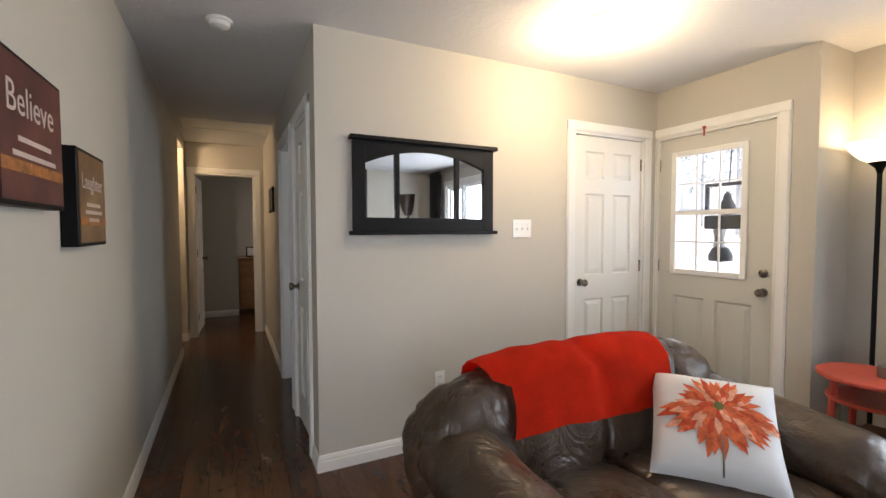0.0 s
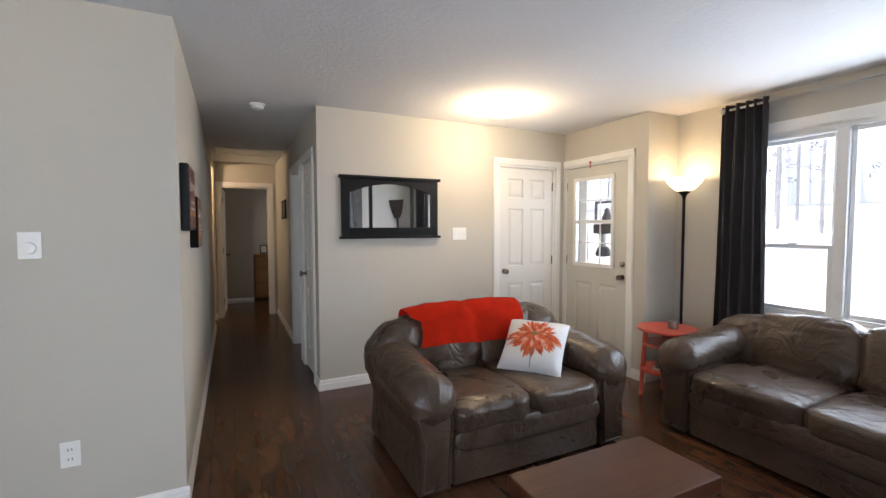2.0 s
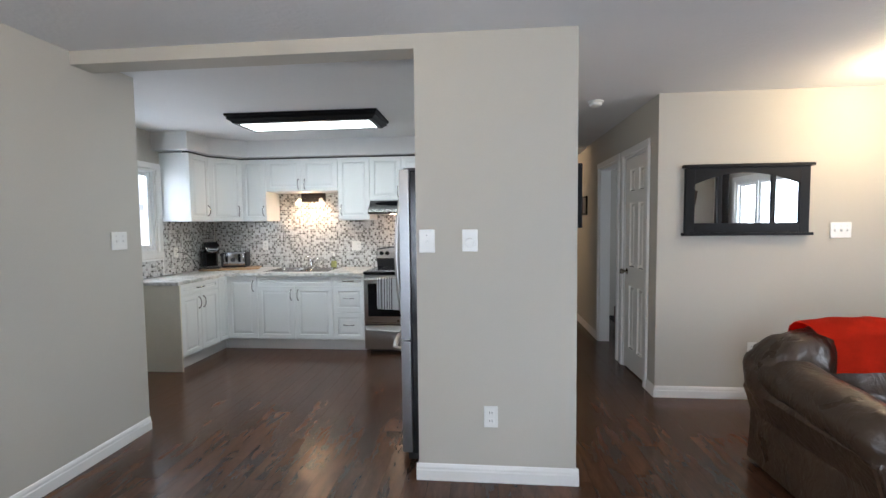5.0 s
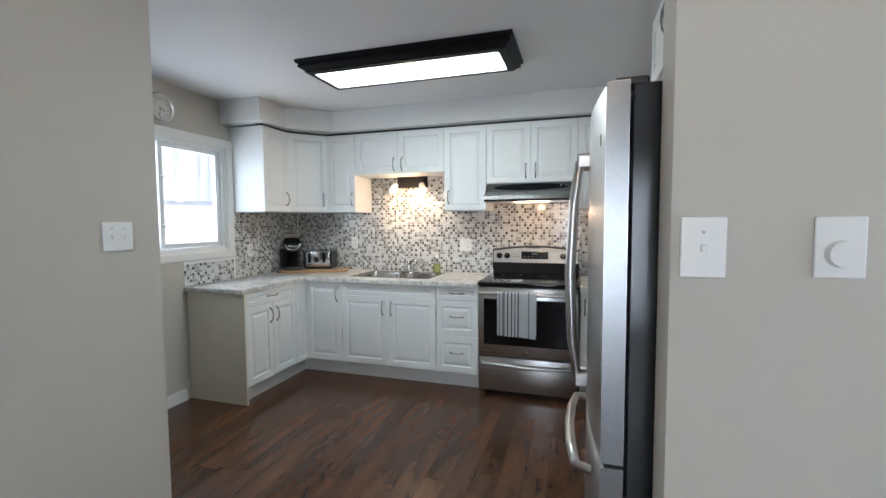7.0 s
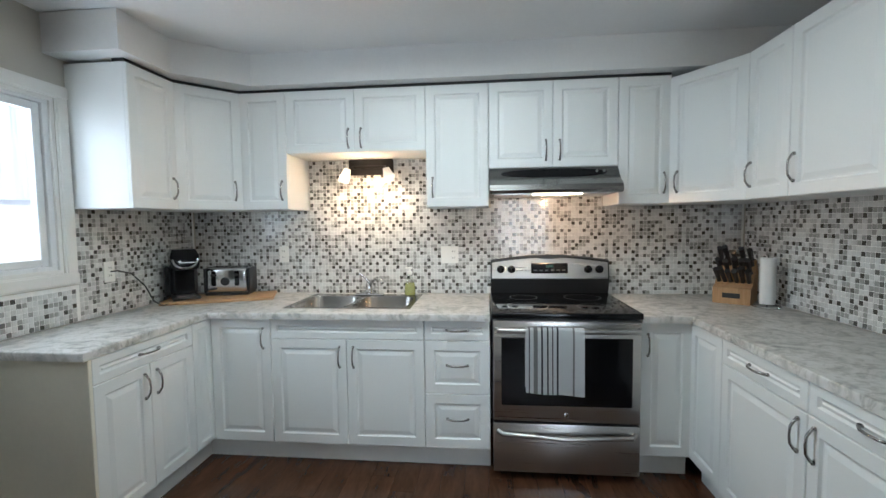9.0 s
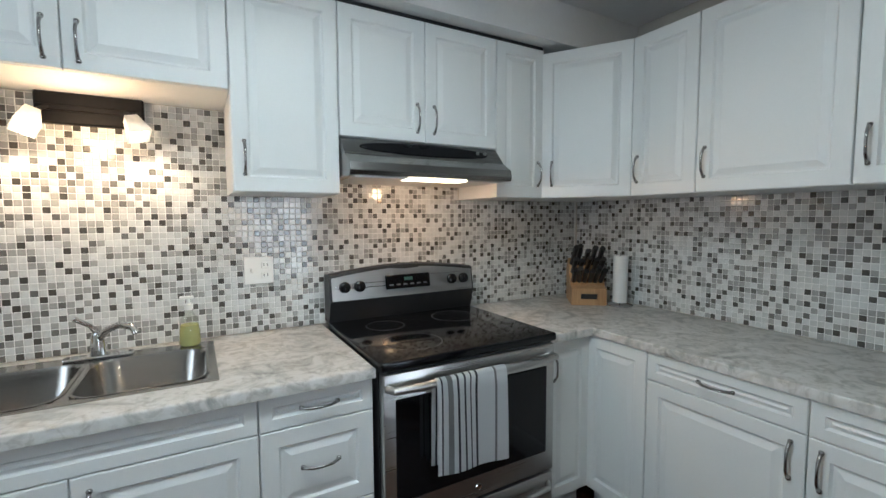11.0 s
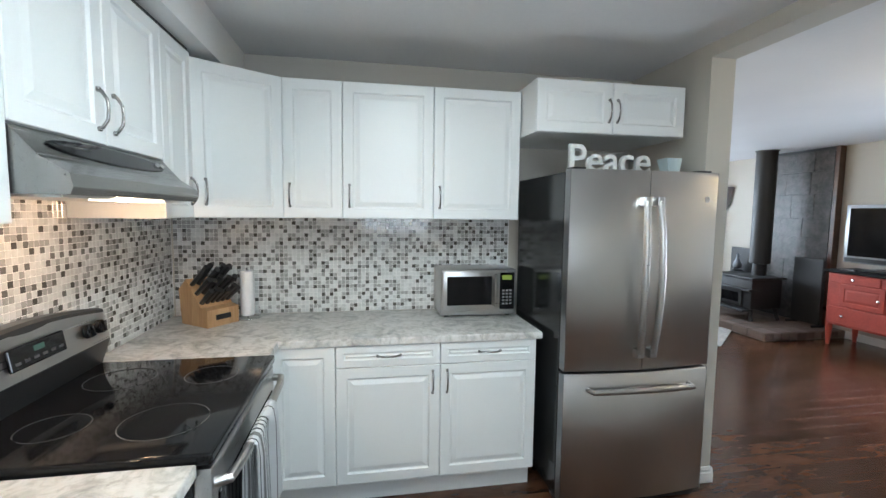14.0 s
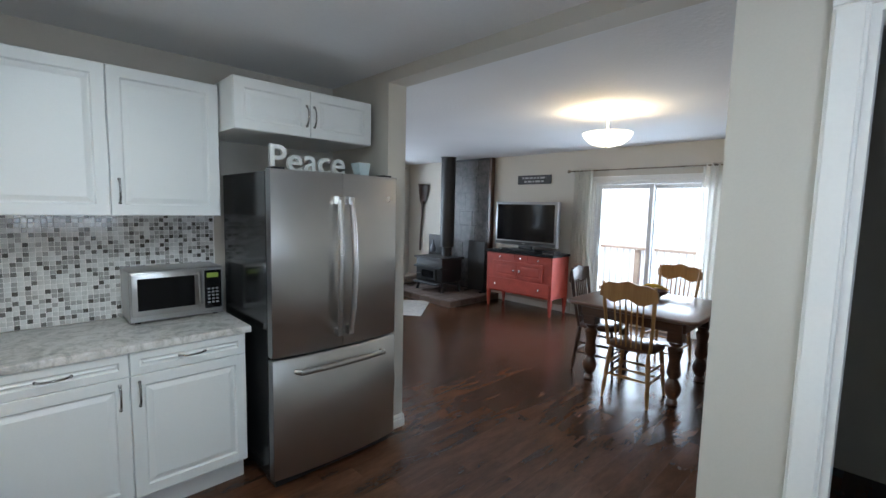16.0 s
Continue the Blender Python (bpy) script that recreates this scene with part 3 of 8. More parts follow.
# east run
BE = -1.235
for ya, yb, fronts, lab in ((3.548, 3.24, [("door", 0, Z1, 0.307, BT)], "narrow white corner base cabinet door"),
                            (3.24, 2.715, [("drawer", 0, ZD, 0.524, BT, (0.262, 0.793, "h")), ("door", 0, Z1, 0.524, ZD, (0.485, ZD - 0.09, "v"))], LB),
                            (2.715, 2.195, [("drawer", 0, ZD, 0.519, BT, (0.26, 0.793, "h")), ("door", 0, Z1, 0.519, ZD, (0.035, ZD - 0.09, "v"))], LB)):
    cabinet("base_cabinet", pose(BE, ya, 0, 0, 0, -90), ya - yb - 0.001, Z1, BT, KE - BE - 0.002, fronts, lab, BASEG, True)
# window run, ending in a plain side panel
BWX = -3.905
cabinet("base_cabinet", pose(BWX, 2.775, 0, 0, 0, 90), 0.604, Z1, BT, BWX - KW - 0.002, [("drawer", 0, ZD, 0.604, BT, (0.30, 0.793, "h")), ("door", 0, Z1, 0.302, ZD, (0.265, ZD - 0.10, "v")), ("door", 0.302, Z1, 0.604, ZD, (0.34, ZD - 0.10, "v"))],
        "white base cabinet with drawer and two doors at the peninsula end", BASEG, True)
cabinet("base_cabinet", pose(BWX, 3.38, 0, 0, 0, 90), 0.15, Z1, BT, BWX - KW - 0.002, [("door", 0, Z1, 0.168, BT)], "narrow white base cabinet beside the corner", BASEG, True)
CREAM = paint("cream_panel", (0.74, 0.71, 0.60), 0.45, var=0.02, bump=0.02)
ENDCAB = [o for o in scene.objects if o.name.startswith("base_cabinet") and abs(o.location.y - 2.775) < 1e-4][0]
part("end_panel", boxed(KW + 0.004, 2.757, 0.0, BWX + 0.022, 2.774, BT, 0.002), CREAM, ENDCAB, "cream side panel", m=ENDCAB.matrix_basis.inverted())


# ---- countertop ----
def stone_laminate(name):
    ma, nt, b = nodes_of(name)
    v = coords(nt)
    n1 = put(nt, "ShaderNodeTexNoise", Scale=7.0, Detail=8.0, Roughness=0.65, Distortion=1.6)
    n2 = put(nt, "ShaderNodeTexNoise", Scale=26.0, Detail=6.0, Distortion=1.0)
    nt.links.new(v, n1.inputs["Vector"])
    nt.links.new(v, n2.inputs["Vector"])
    mx = nt.nodes.new("ShaderNodeMix")
    mx.data_type = "RGBA"
    mx.blend_type = "MULTIPLY"
    mx.inputs["Factor"].default_value = 0.6
    nt.links.new(ramp(nt, n1.outputs["Fac"], [(0.33, (0.30, 0.30, 0.29)), (0.45, (0.50, 0.49, 0.46)), (0.52, (0.62, 0.60, 0.57)), (0.66, (0.68, 0.67, 0.65))]), mx.inputs["A"])
    nt.links.new(ramp(nt, n2.outputs["Fac"], [(0.35, (0.55, 0.53, 0.50)), (0.5, (1, 1, 1))]), mx.inputs["B"])
    nt.links.new(mx.outputs["Result"], b.inputs["Base Color"])
    b.inputs["Roughness"].default_value = 0.32
    return ma


STONE = stone_laminate("grey_marbled_laminate")
CT0, CT1 = 0.850, 0.886


def worktop(name, outline, label, hole=None):
    bm = bmesh.new()
    vs = [bm.verts.new((x, y, CT1)) for x, y in outline]
    es = [bm.edges.new((vs[i], vs[(i + 1) % len(vs)])) for i in range(len(vs))]
    if hole:
        hv = [bm.verts.new((x, y, CT1)) for x, y in hole]
        es += [bm.edges.new((hv[i], hv[(i + 1) % len(hv)])) for i in range(len(hv))]
    bmesh.ops.triangle_fill(bm, use_beauty=True, edges=es)
    out = bmesh.ops.extrude_face_region(bm, geom=bm.faces[:])
    bmesh.ops.translate(bm, vec=(0, 0, CT0 - CT1), verts=[g for g in out["geom"] if isinstance(g, bmesh.types.BMVert)])
    bmesh.ops.recalc_face_normals(bm, faces=bm.faces)
    rim = [e for e in bm.edges if len(e.link_faces) == 2 and abs(e.verts[0].co.z - CT1) < 1e-5 and abs(e.verts[1].co.z - CT1) < 1e-5 and min(f.normal.z for f in e.link_faces) < 0.5]
    bmesh.ops.bevel(bm, geom=rim, offset=0.008, segments=3, profile=0.5, affect="EDGES", clamp_overlap=True)
    return tagged(part(name, bm, STONE, smooth=True), label, "countertop")


SX0, SX1, SY0, SY1 = -3.50, -2.74, 3.64, 4.13
worktop("countertop", [(KW + 0.002, 2.735), (-3.88, 2.735), (-3.88, 3.505), (-2.285, 3.505), (-2.285, KN - 0.002), (KW + 0.002, KN - 0.002)], "grey marbled laminate worktop with sink cut-out",
        [(SX0 + 0.02, SY0 + 0.02), (SX0 + 0.02, SY1 - 0.02), (SX1 - 0.02, SY1 - 0.02), (SX1 - 0.02, SY0 + 0.02)])
worktop("countertop", [(-1.507, 3.505), (-1.262, 3.505), (-1.262, 2.168), (KE - 0.002, 2.168), (KE - 0.002, KN - 0.002), (-1.507, KN - 0.002)], "grey marbled laminate worktop turning the corner beside the range")


# ---- mosaic backsplash ----
TILES = [paint("mosaic_" + n, c, 0.13, var=0.10, scale=30, fine=200, bump=0.0, coat=0.4)
         for n, c in (("white", (0.66, 0.67, 0.66)), ("pale", (0.57, 0.58, 0.57)), ("silver", (0.36, 0.36, 0.35)), ("taupe", (0.150, 0.147, 0.138)), ("brown", (0.080, 0.074, 0.066)))]


def mosaic_classes(rows, cols, seed):
    """A colour class for each tile; dark ones rarely touch."""
    rng = random.Random(seed)
    g = [[0] * cols for _ in range(rows)]
    for r in range(rows):
        for c in range(cols):
            near = [g[r - 1][c] if r else 0, g[r][c - 1] if c else 0, g[r - 1][c - 1] if r and c else 0, g[r - 1][c + 1] if r and c + 1 < cols else 0]
            dark = sum(k >= 3 for k in near[:2])
            p = rng.random()
            if dark == 0 and p < 0.33 - 0.08 * sum(k >= 3 for k in near[2:]):
                g[r][c] = 3 if rng.random() < 0.5 else 4
            elif p < 0.47:
                g[r][c] = 2
            else:
                g[r][c] = 0 if rng.random() < 0.65 else 1
    return g


TGROUT = paint("pale_grout", (0.82, 0.82, 0.80), 0.85, var=0.04, bump=0.1)
PITCH, TS, TH = 0.0244, 0.0222, 0.0018


def tile_geometry(verts, faces, o, u, n):
    """A pillow tile: origin o, along u (3-vector), up z, proud along n."""
    i = len(verts)
    e = 0.0016
    for a, c, d in ((0, 0, 0), (TS, 0, 0), (TS, TS, 0), (0, TS, 0), (e, e, TH), (TS - e, e, TH), (TS - e, TS - e, TH), (e, TS - e, TH)):
        verts.append((o[0] + u[0] * a + n[0] * d, o[1] + u[1] * a + n[1] * d, o[2] + c))
    faces += [(i + 4, i + 5, i + 6, i + 7), (i, i + 1, i + 5, i + 4), (i + 1, i + 2, i + 6, i + 5), (i + 2, i + 3, i + 7, i + 6), (i + 3, i, i + 4, i + 7)]


TILE_JOBS = []


def backsplash(name, origin, u, n, length, z0, z1, near=None, skip=()):
    """Grout bed with tiles; those inside the stretch named near are parts, the rest is one mesh."""
    bed = bmesh.new()
    o, e = Vector(origin), Vector(origin) + Vector(u) * length
    a, b = o + Vector(n) * 0.004, e
    box(bed, min(o.x, e.x, a.x), min(o.y, e.y, a.y), z0, max(o.x, e.x, a.x), max(o.y, e.y, a.y), z1)
    root = tagged(part(name, bed, TGROUT), "grey and white glass mosaic backsplash", "backsplash", kind="structure")
    verts, faces, kinds = [], [], []
    near_list = []
    cls = mosaic_classes(int((z1 - z0) / PITCH) + 1, int(length / PITCH) + 1, len(name))
    for r in range(int((z1 - z0) / PITCH)):
        for c in range(int(length / PITCH)):
            s, z = c * PITCH, z0 + r * PITCH + 0.001
            if any(k0 < s + TS and s < k1 and q0 < z + TS and z < q1 for k0, k1, q0, q1 in skip):
                continue
            p = (origin[0] + u[0] * s + n[0] * 0.004, origin[1] + u[1] * s + n[1] * 0.004, z)
            if near and near[0] <= s < near[1] and near[2] <= z < near[3] and len(near_list) < 300:
                near_list.append((p, cls[r][c]))
            else:
                tile_geometry(verts, faces, p, u, n)
                kinds += [cls[r][c]] * 5
    me = bpy.data.meshes.new("tiles")
    me.from_pydata(verts, [], faces)
    for ma in TILES:
        me.materials.append(ma)
    me.polygons.foreach_set("material_index", kinds)
    ob = new("tiles", me)
    ob.parent = root
    tagged(ob, "rows of small glass mosaic tiles", kind="stuff")
    TILE_JOBS.append((root, near_list, u, n))
    return root


def tile_parts():
    for root, places, u, n in TILE_JOBS:
        if not places:
            continue
        made = []
        for ma in TILES:
            verts, faces = [], []
            tile_geometry(verts, faces, (0, 0, 0), u, n)
            me = bpy.data.meshes.new("tile")
            me.from_pydata(verts, [], faces)
            me.materials.append(ma)
            made.append(me)
        for p, k in places:
            o = new("tile", made[k])
            o.parent = root
            o.location = p


backsplash("backsplash_north", (KW + 0.01, KN, 0), (1, 0, 0), (0, -1, 0), KE - KW - 0.02, CT1 + 0.001, CT1 + 0.0012 + 24 * PITCH, near=(1.86, 2.16, 1.0, 1.47), skip=[(2.14, 2.93, 0.0, 0.93)])
backsplash("backsplash_niche", (KW + 0.01 + 36 * PITCH, KN, 0), (1, 0, 0), (0, -1, 0), 36 * PITCH + 0.0005, CT1 + 0.0013 + 24 * PITCH, CT1 + 0.0016 + 38 * PITCH)
backsplash("backsplash_hood", (KW + 0.01 + 88 * PITCH, KN, 0), (1, 0, 0), (0, -1, 0), 30 * PITCH + 0.0005, CT1 + 0.0013 + 24 * PITCH, CT1 + 0.0016 + 27 * PITCH)
backsplash("backsplash_east", (KE, 4.19, 0), (0, -1, 0), (-1, 0, 0), 2.03, CT1 + 0.001, CT1 + 0.0012 + 24 * PITCH, near=(1.0, 1.3, 0.9, 1.3))
backsplash("backsplash_west", (KW, 3.27, 0), (0, 1, 0), (1, 0, 0), 0.92, CT1 + 0.001, CT1 + 0.0012 + 24 * PITCH)
backsplash("backsplash_sill", (KW, 2.74, 0), (0, 1, 0), (1, 0, 0), 0.53, CT1 + 0.001, 1.078)


# ---- sink, tap, soap ----
SINKM = paint("sink_steel", (0.40, 0.385, 0.365), 0.24, metal=1.0, var=0.06, scale=3, fine=40, bump=0.02, depth=0.0005, stretch=(1, 40, 40))


def sink():
    t = thing("sink", pose(0, 0, 0), "stainless double-bowl sink set in the worktop", "sink")
    for k, (x0, x1) in enumerate(((SX0 + 0.035, -3.135), (-3.105, SX1 - 0.035))):
        bm = bmesh.new()
        y0, y1 = SY0 + 0.035, SY1 - 0.09
        def rr(i, z, r=0.07):
            pts = []
            for cx, cy, a0 in ((x1 - r - i, y1 - r - i, 0), (x0 + r + i, y1 - r - i, 90), (x0 + r + i, y0 + r + i, 180), (x1 - r - i, y0 + r + i, 270)):
                for s in range(5):
                    a = radians(a0 + s * 22.5)
                    pts.append((cx + r * math.cos(a), cy + r * math.sin(a), z))
            return pts
        ring_loft(bm, [rr(-0.012, CT1 + 0.0045), rr(-0.004, CT1 + 0.004), rr(0.0, CT1 - 0.006), rr(0.012, CT1 - 0.13), rr(0.03, CT1 - 0.16)], True, False)
        bm.faces.new([bm.verts.new(p) for p in rr(0.03, CT1 - 0.16)])
        part("bowl", bm, SINKM, t, smooth=True)
        d = bmesh.new()
        lathe(d, [(0.0, 0.002), (0.03, 0.002), (0.042, 0.004), (0.045, 0.0)], ((x0 + x1) / 2, (y0 + y1) / 2, CT1 - 0.16), 16)
        part("drain", d, CHROME, t, smooth=True)
    bm = bmesh.new()
    z = CT1 + 0.003
    for r in ((SX0, SY0, SX1, SY0 + 0.03), (SX0, SY1 - 0.085, SX1, SY1), (SX0, SY0 + 0.03, SX0 + 0.03, SY1 - 0.085), (SX1 - 0.03, SY0 + 0.03, SX1, SY1 - 0.085), (-3.135, SY0 + 0.03, -3.105, SY1 - 0.085)):
        box(bm, r[0], r[1], CT1 - 0.001, r[2], r[3], z)
    part("rim", bm, SINKM, t)
    return t


sink()


def tap():
    t = thing("faucet", pose(-3.10, SY1 - 0.042, CT1 + 0.004), "chrome two-lever kitchen faucet behind the sink", "faucet")
    part("base", boxed(-0.10, -0.022, 0, 0.10, 0.022, 0.012, 0.006, 2), CHROME, t)
    b = bmesh.new()
    lathe(b, [(0.026, 0.012), (0.024, 0.05), (0.020, 0.085), (0.0, 0.095)], (0, 0, 0), 14)
    part("body", b, CHROME, t, smooth=True)
    part("spout", tube(bmesh.new(), [(0, 0, 0.06), (0.03, -0.03, 0.10), (0.075, -0.075, 0.125), (0.115, -0.115, 0.12), (0.125, -0.125, 0.10)], [0.014, 0.013, 0.012, 0.012, 0.012], 10), CHROME, t, smooth=True)
    part("lever", tube(bmesh.new(), [(0, 0, 0.09), (-0.02, -0.01, 0.12), (-0.06, -0.02, 0.15)], [0.012, 0.008, 0.009], 8), CHROME, t, smooth=True)
    return t


tap()


def soap():
    t = thing("soap_bottle", pose(-2.82, 4.10, CT1 + 0.004), "clear bottle half full of yellow-green dish soap by the sink", "soap bottle")
    part("liquid", lathe(bmesh.new(), [(0.0, 0.003), (0.032, 0.003), (0.036, 0.012), (0.034, 0.055), (0.030, 0.082), (0.0, 0.082)], (0, 0, 0), 18), paint("soap_liquid", (0.48, 0.48, 0.20), 0.2, var=0.05, bump=0), t, "yellow-green liquid", smooth=True)
    wall_ = part("bottle", lathe(bmesh.new(), [(0.034, 0), (0.0385, 0.010), (0.0365, 0.056), (0.028, 0.105), (0.015, 0.128), (0.013, 0.142)], (0, 0, 0), 18, False), clear("clear_plastic", (0.90, 0.92, 0.90), 0.05), t, "clear plastic wall", smooth=True)
    wall_.visible_shadow = False
    cap = part("collar", lathe(bmesh.new(), [(0.015, 0.140), (0.016, 0.160), (0.008, 0.164), (0.006, 0.180), (0.0, 0.180)], (0, 0, 0), 14), LIGHTW, t, "white collar", smooth=True)
    part("pump", boxed(-0.030, -0.010, 0.180, 0.018, 0.010, 0.192, 0.004, 2), LIGHTW, cap, "white pump head", smooth=True)
    return t


soap()


# ---- range ----
DIAL = paint("white_print", (0.75, 0.75, 0.75), 0.5, bump=0)


def stove():
    x0, x1, yf, yb = -2.275, -1.515, 3.475, 4.185
    w = x1 - x0
    t = thing("range", pose(x0, 0, 0), "stainless and black electric range with a glass cooktop", "stove")
    part("body", box(boxed(0.003, yf + 0.045, 0.06, w - 0.003, yb, 0.872), 0.04, yf + 0.10, 0.0, w - 0.04, yb - 0.05, 0.06), BLACKM, t)
    bm = boxed(-0.004, yf - 0.005, 0.872, w + 0.004, yb - 0.06, 0.905, 0.008, 3)
    top = part("cooktop", bm, GLOSSB, t, "black glass cooktop", smooth=True)
    ringm = paint("burner_print", (0.06, 0.06, 0.06), 0.3, bump=0)
    for cx, cy, r in ((0.20, 3.66, 0.115), (0.56, 3.65, 0.09), (0.20, 3.94, 0.085), (0.56, 3.95, 0.11)):
        rb = bmesh.new()
        ring_loft(rb, [[(cx + q * math.cos(k * math.pi / 20), cy + q * math.sin(k * math.pi / 20), z) for k in range(40)] for q, z in ((r, 0.9052), (r, 0.9056), (r - 0.003, 0.9056), (r - 0.003, 0.9052))], True, False)
        part("burner_ring", rb, ringm, top)
    # backguard with a gently arched top
    g = bmesh.new()
    n = 14
    rings = []
    for k in range(n + 1):
        s = k / n
        zt = 1.118 + 0.034 * math.sin(math.pi * s)
        rings.append([(w * s, 4.115, 0.905), (w * s, 4.085, 1.0), (w * s, 4.105, zt), (w * s, 4.125, zt + 0.006), (w * s, yb, zt), (w * s, yb, 0.905)])
    ring_loft(g, rings)
    part("backguard", g, BLACKM, t)
    f = bmesh.new()
    rings = []
    for k in range(n + 1):
        s = 0.012 + 0.976 * k / n
        zt = 1.106 + 0.034 * math.sin(math.pi * s)
        y1 = 4.085 + 0.02 * (zt - 1.0) / 0.118
        rings.append([(w * s, 4.0815, 1.005), (w * s, y1 - 0.005, zt), (w * s, y1 + 0.004, zt), (w * s, 4.089, 1.005)])
    ring_loft(f, rings)
    panel = part("control_panel", f, STEELH, t, "brushed steel control panel")
    tilt = math.degrees(math.atan2(0.02, 0.118))
    d = part("display", boxed(-0.118, -0.006, -0.034, 0.118, 0.004, 0.034, 0.006, 2), GLOSSB, panel, "black glass clock display", m=pose(w * 0.5, 4.085, 1.072, -tilt))
    for k in range(6):
        part("key", boxed(-0.010, -0.0075, -0.004, 0.010, -0.006, 0.004), ringm, d, m=pose(-0.09 + 0.036 * k, 0, -0.014))
    part("clock", boxed(-0.022, -0.0075, -0.008, 0.022, -0.006, 0.008), glow("clock_digits", (0.02, 0.06, 0.05), 0.2), d, m=pose(0.0, 0, 0.012))
    for kx in (0.065, 0.135, w - 0.135, w - 0.065):
        kb = lathe(bmesh.new(), [(0.026, 0), (0.025, 0.014), (0.020, 0.018), (0.0, 0.019)], (0, 0, 0), 20)
        box(kb, -0.005, -0.020, 0.018, 0.005, 0.020, 0.026, 0.002)
        part("knob", kb, GLOSSB, panel, "black dial knob", smooth=True, m=pose(kx, 4.087, 1.064, 90 - tilt))
    # oven door
    dr = part("oven_door", boxed(0.004, yf, 0.325, w - 0.004, yf + 0.045, 0.862, 0.006, 2), STEELH, t, "brushed steel oven door", smooth=True)
    part("window", boxed(0.045, yf - 0.004, 0.41, w - 0.045, yf + 0.01, 0.775, 0.01, 2), GLOSSB, dr, "black oven glass")
    hb = bmesh.new()
    tube(hb, [(0.02, yf + 0.0, 0.815), (0.03, yf - 0.035, 0.818), (0.10, yf - 0.045, 0.820), (w * 0.5, yf - 0.052, 0.822), (w - 0.10, yf - 0.045, 0.820), (w - 0.03, yf - 0.035, 0.818), (w - 0.02, yf, 0.815)], 0.014, 10)
    part("oven_handle", hb, STEELH, dr, "steel bar handle", smooth=True)
    part("emblem", lathe(bmesh.new(), [(0.0, 0.004), (0.012, 0.003), (0.014, 0.0)], (0, 0, 0), 16), CHROME, dr, m=pose(w * 0.5, yf, 0.365, 90))
    lo = part("drawer", boxed(0.004, yf + 0.002, 0.045, w - 0.004, yf + 0.045, 0.312, 0.006, 2), STEELH, t, "steel storage drawer", smooth=True)
    hb = bmesh.new()
    tube(hb, [(0.03, yf + 0.004, 0.268), (0.05, yf - 0.026, 0.264), (w * 0.5, yf - 0.036, 0.252), (w - 0.05, yf - 0.026, 0.264), (w - 0.03, yf + 0.004, 0.268)], 0.013, 10)
    part("drawer_handle", hb, STEELH, lo, smooth=True)
    part("vent_slot", boxed(0.02, yf + 0.006, 0.864, w - 0.02, yf + 0.04, 0.8715), BLACKM, t)
    return t


stove()


def stripes_mat():
    ma, nt, b = nodes_of("striped_cotton")
    tc = nt.nodes.new("ShaderNodeTexCoord")
    sp = nt.nodes.new("ShaderNodeSeparateXYZ")
    nt.links.new(tc.outputs["Object"], sp.inputs[0])
    n = nt.nodes.new("ShaderNodeValToRGB")
    n.color_ramp.interpolation = "CONSTANT"
    wv, gr, bk = (0.74, 0.75, 0.76), (0.24, 0.24, 0.24), (0.04, 0.04, 0.05)
    stops = [(0, wv), (0.05, bk), (0.07, wv), (0.13, gr), (0.20, wv), (0.26, bk), (0.29, wv), (0.36, bk), (0.39, wv), (0.45, bk), (0.47, wv), (0.53, bk), (0.56, wv), (0.80, gr), (0.83, wv)]
    while len(n.color_ramp.elements) < len(stops):
        n.color_ramp.elements.new(0.5)
    for e, (p, c) in zip(n.color_ramp.elements, stops):
        e.position, e.color = p, (*c, 1)
    mr = nt.nodes.new("ShaderNodeMapRange")
    mr.inputs["From Max"].default_value = 0.29
    nt.links.new(sp.outputs["X"], mr.inputs["Value"])
    nt.links.new(mr.outputs[0], n.inputs["Fac"])
    nt.links.new(n.outputs[0], b.inputs["Base Color"])
    b.inputs["Roughness"].default_value = 0.9
    w = put(nt, "ShaderNodeTexNoise", Scale=300.0)
    nt.links.new(tc.outputs["Object"], w.inputs["Vector"])
    bp = put(nt, "ShaderNodeBump", Strength=0.3, Distance=0.001)
    nt.links.new(w.outputs["Fac"], bp.inputs["Height"])
    nt.links.new(bp.outputs[0], b.inputs["Normal"])
    return ma


def dish_towel():
    bm = bmesh.new()
    rows = []
    yc = 3.475 - 0.050
    prof = [(yc + 0.022, 0.52), (yc + 0.022, 0.70), (yc + 0.020, 0.80)] + [(yc + 0.019 * math.cos(a), 0.822 + 0.019 * math.sin(a)) for a in (0.3, 0.9, 1.57, 2.3, 2.9)] + [(yc - 0.021, 0.78), (yc - 0.023, 0.70), (yc - 0.025, 0.62), (yc - 0.026, 0.56), (yc - 0.027, 0.508)]
    for y, z in prof:
        rows.append([(x * 0.29, y + 0.006 * math.sin(x * 9 + z * 4) * (1 if z < 0.8 else 0.2), z - 0.012 * x * (1 if z < 0.6 else 0)) for x in [k / 16 for k in range(17)]])
    ring_loft(bm, rows, False, False)
    bmesh.ops.solidify(bm, geom=bm.faces[:], thickness=0.003)
    ob = part("dish_towel", bm, stripes_mat(), smooth=True, m=pose(-2.108, 0, 0))
    return tagged(ob, "white dish towel with grey and black stripes over the oven handle", "towel")


dish_towel()


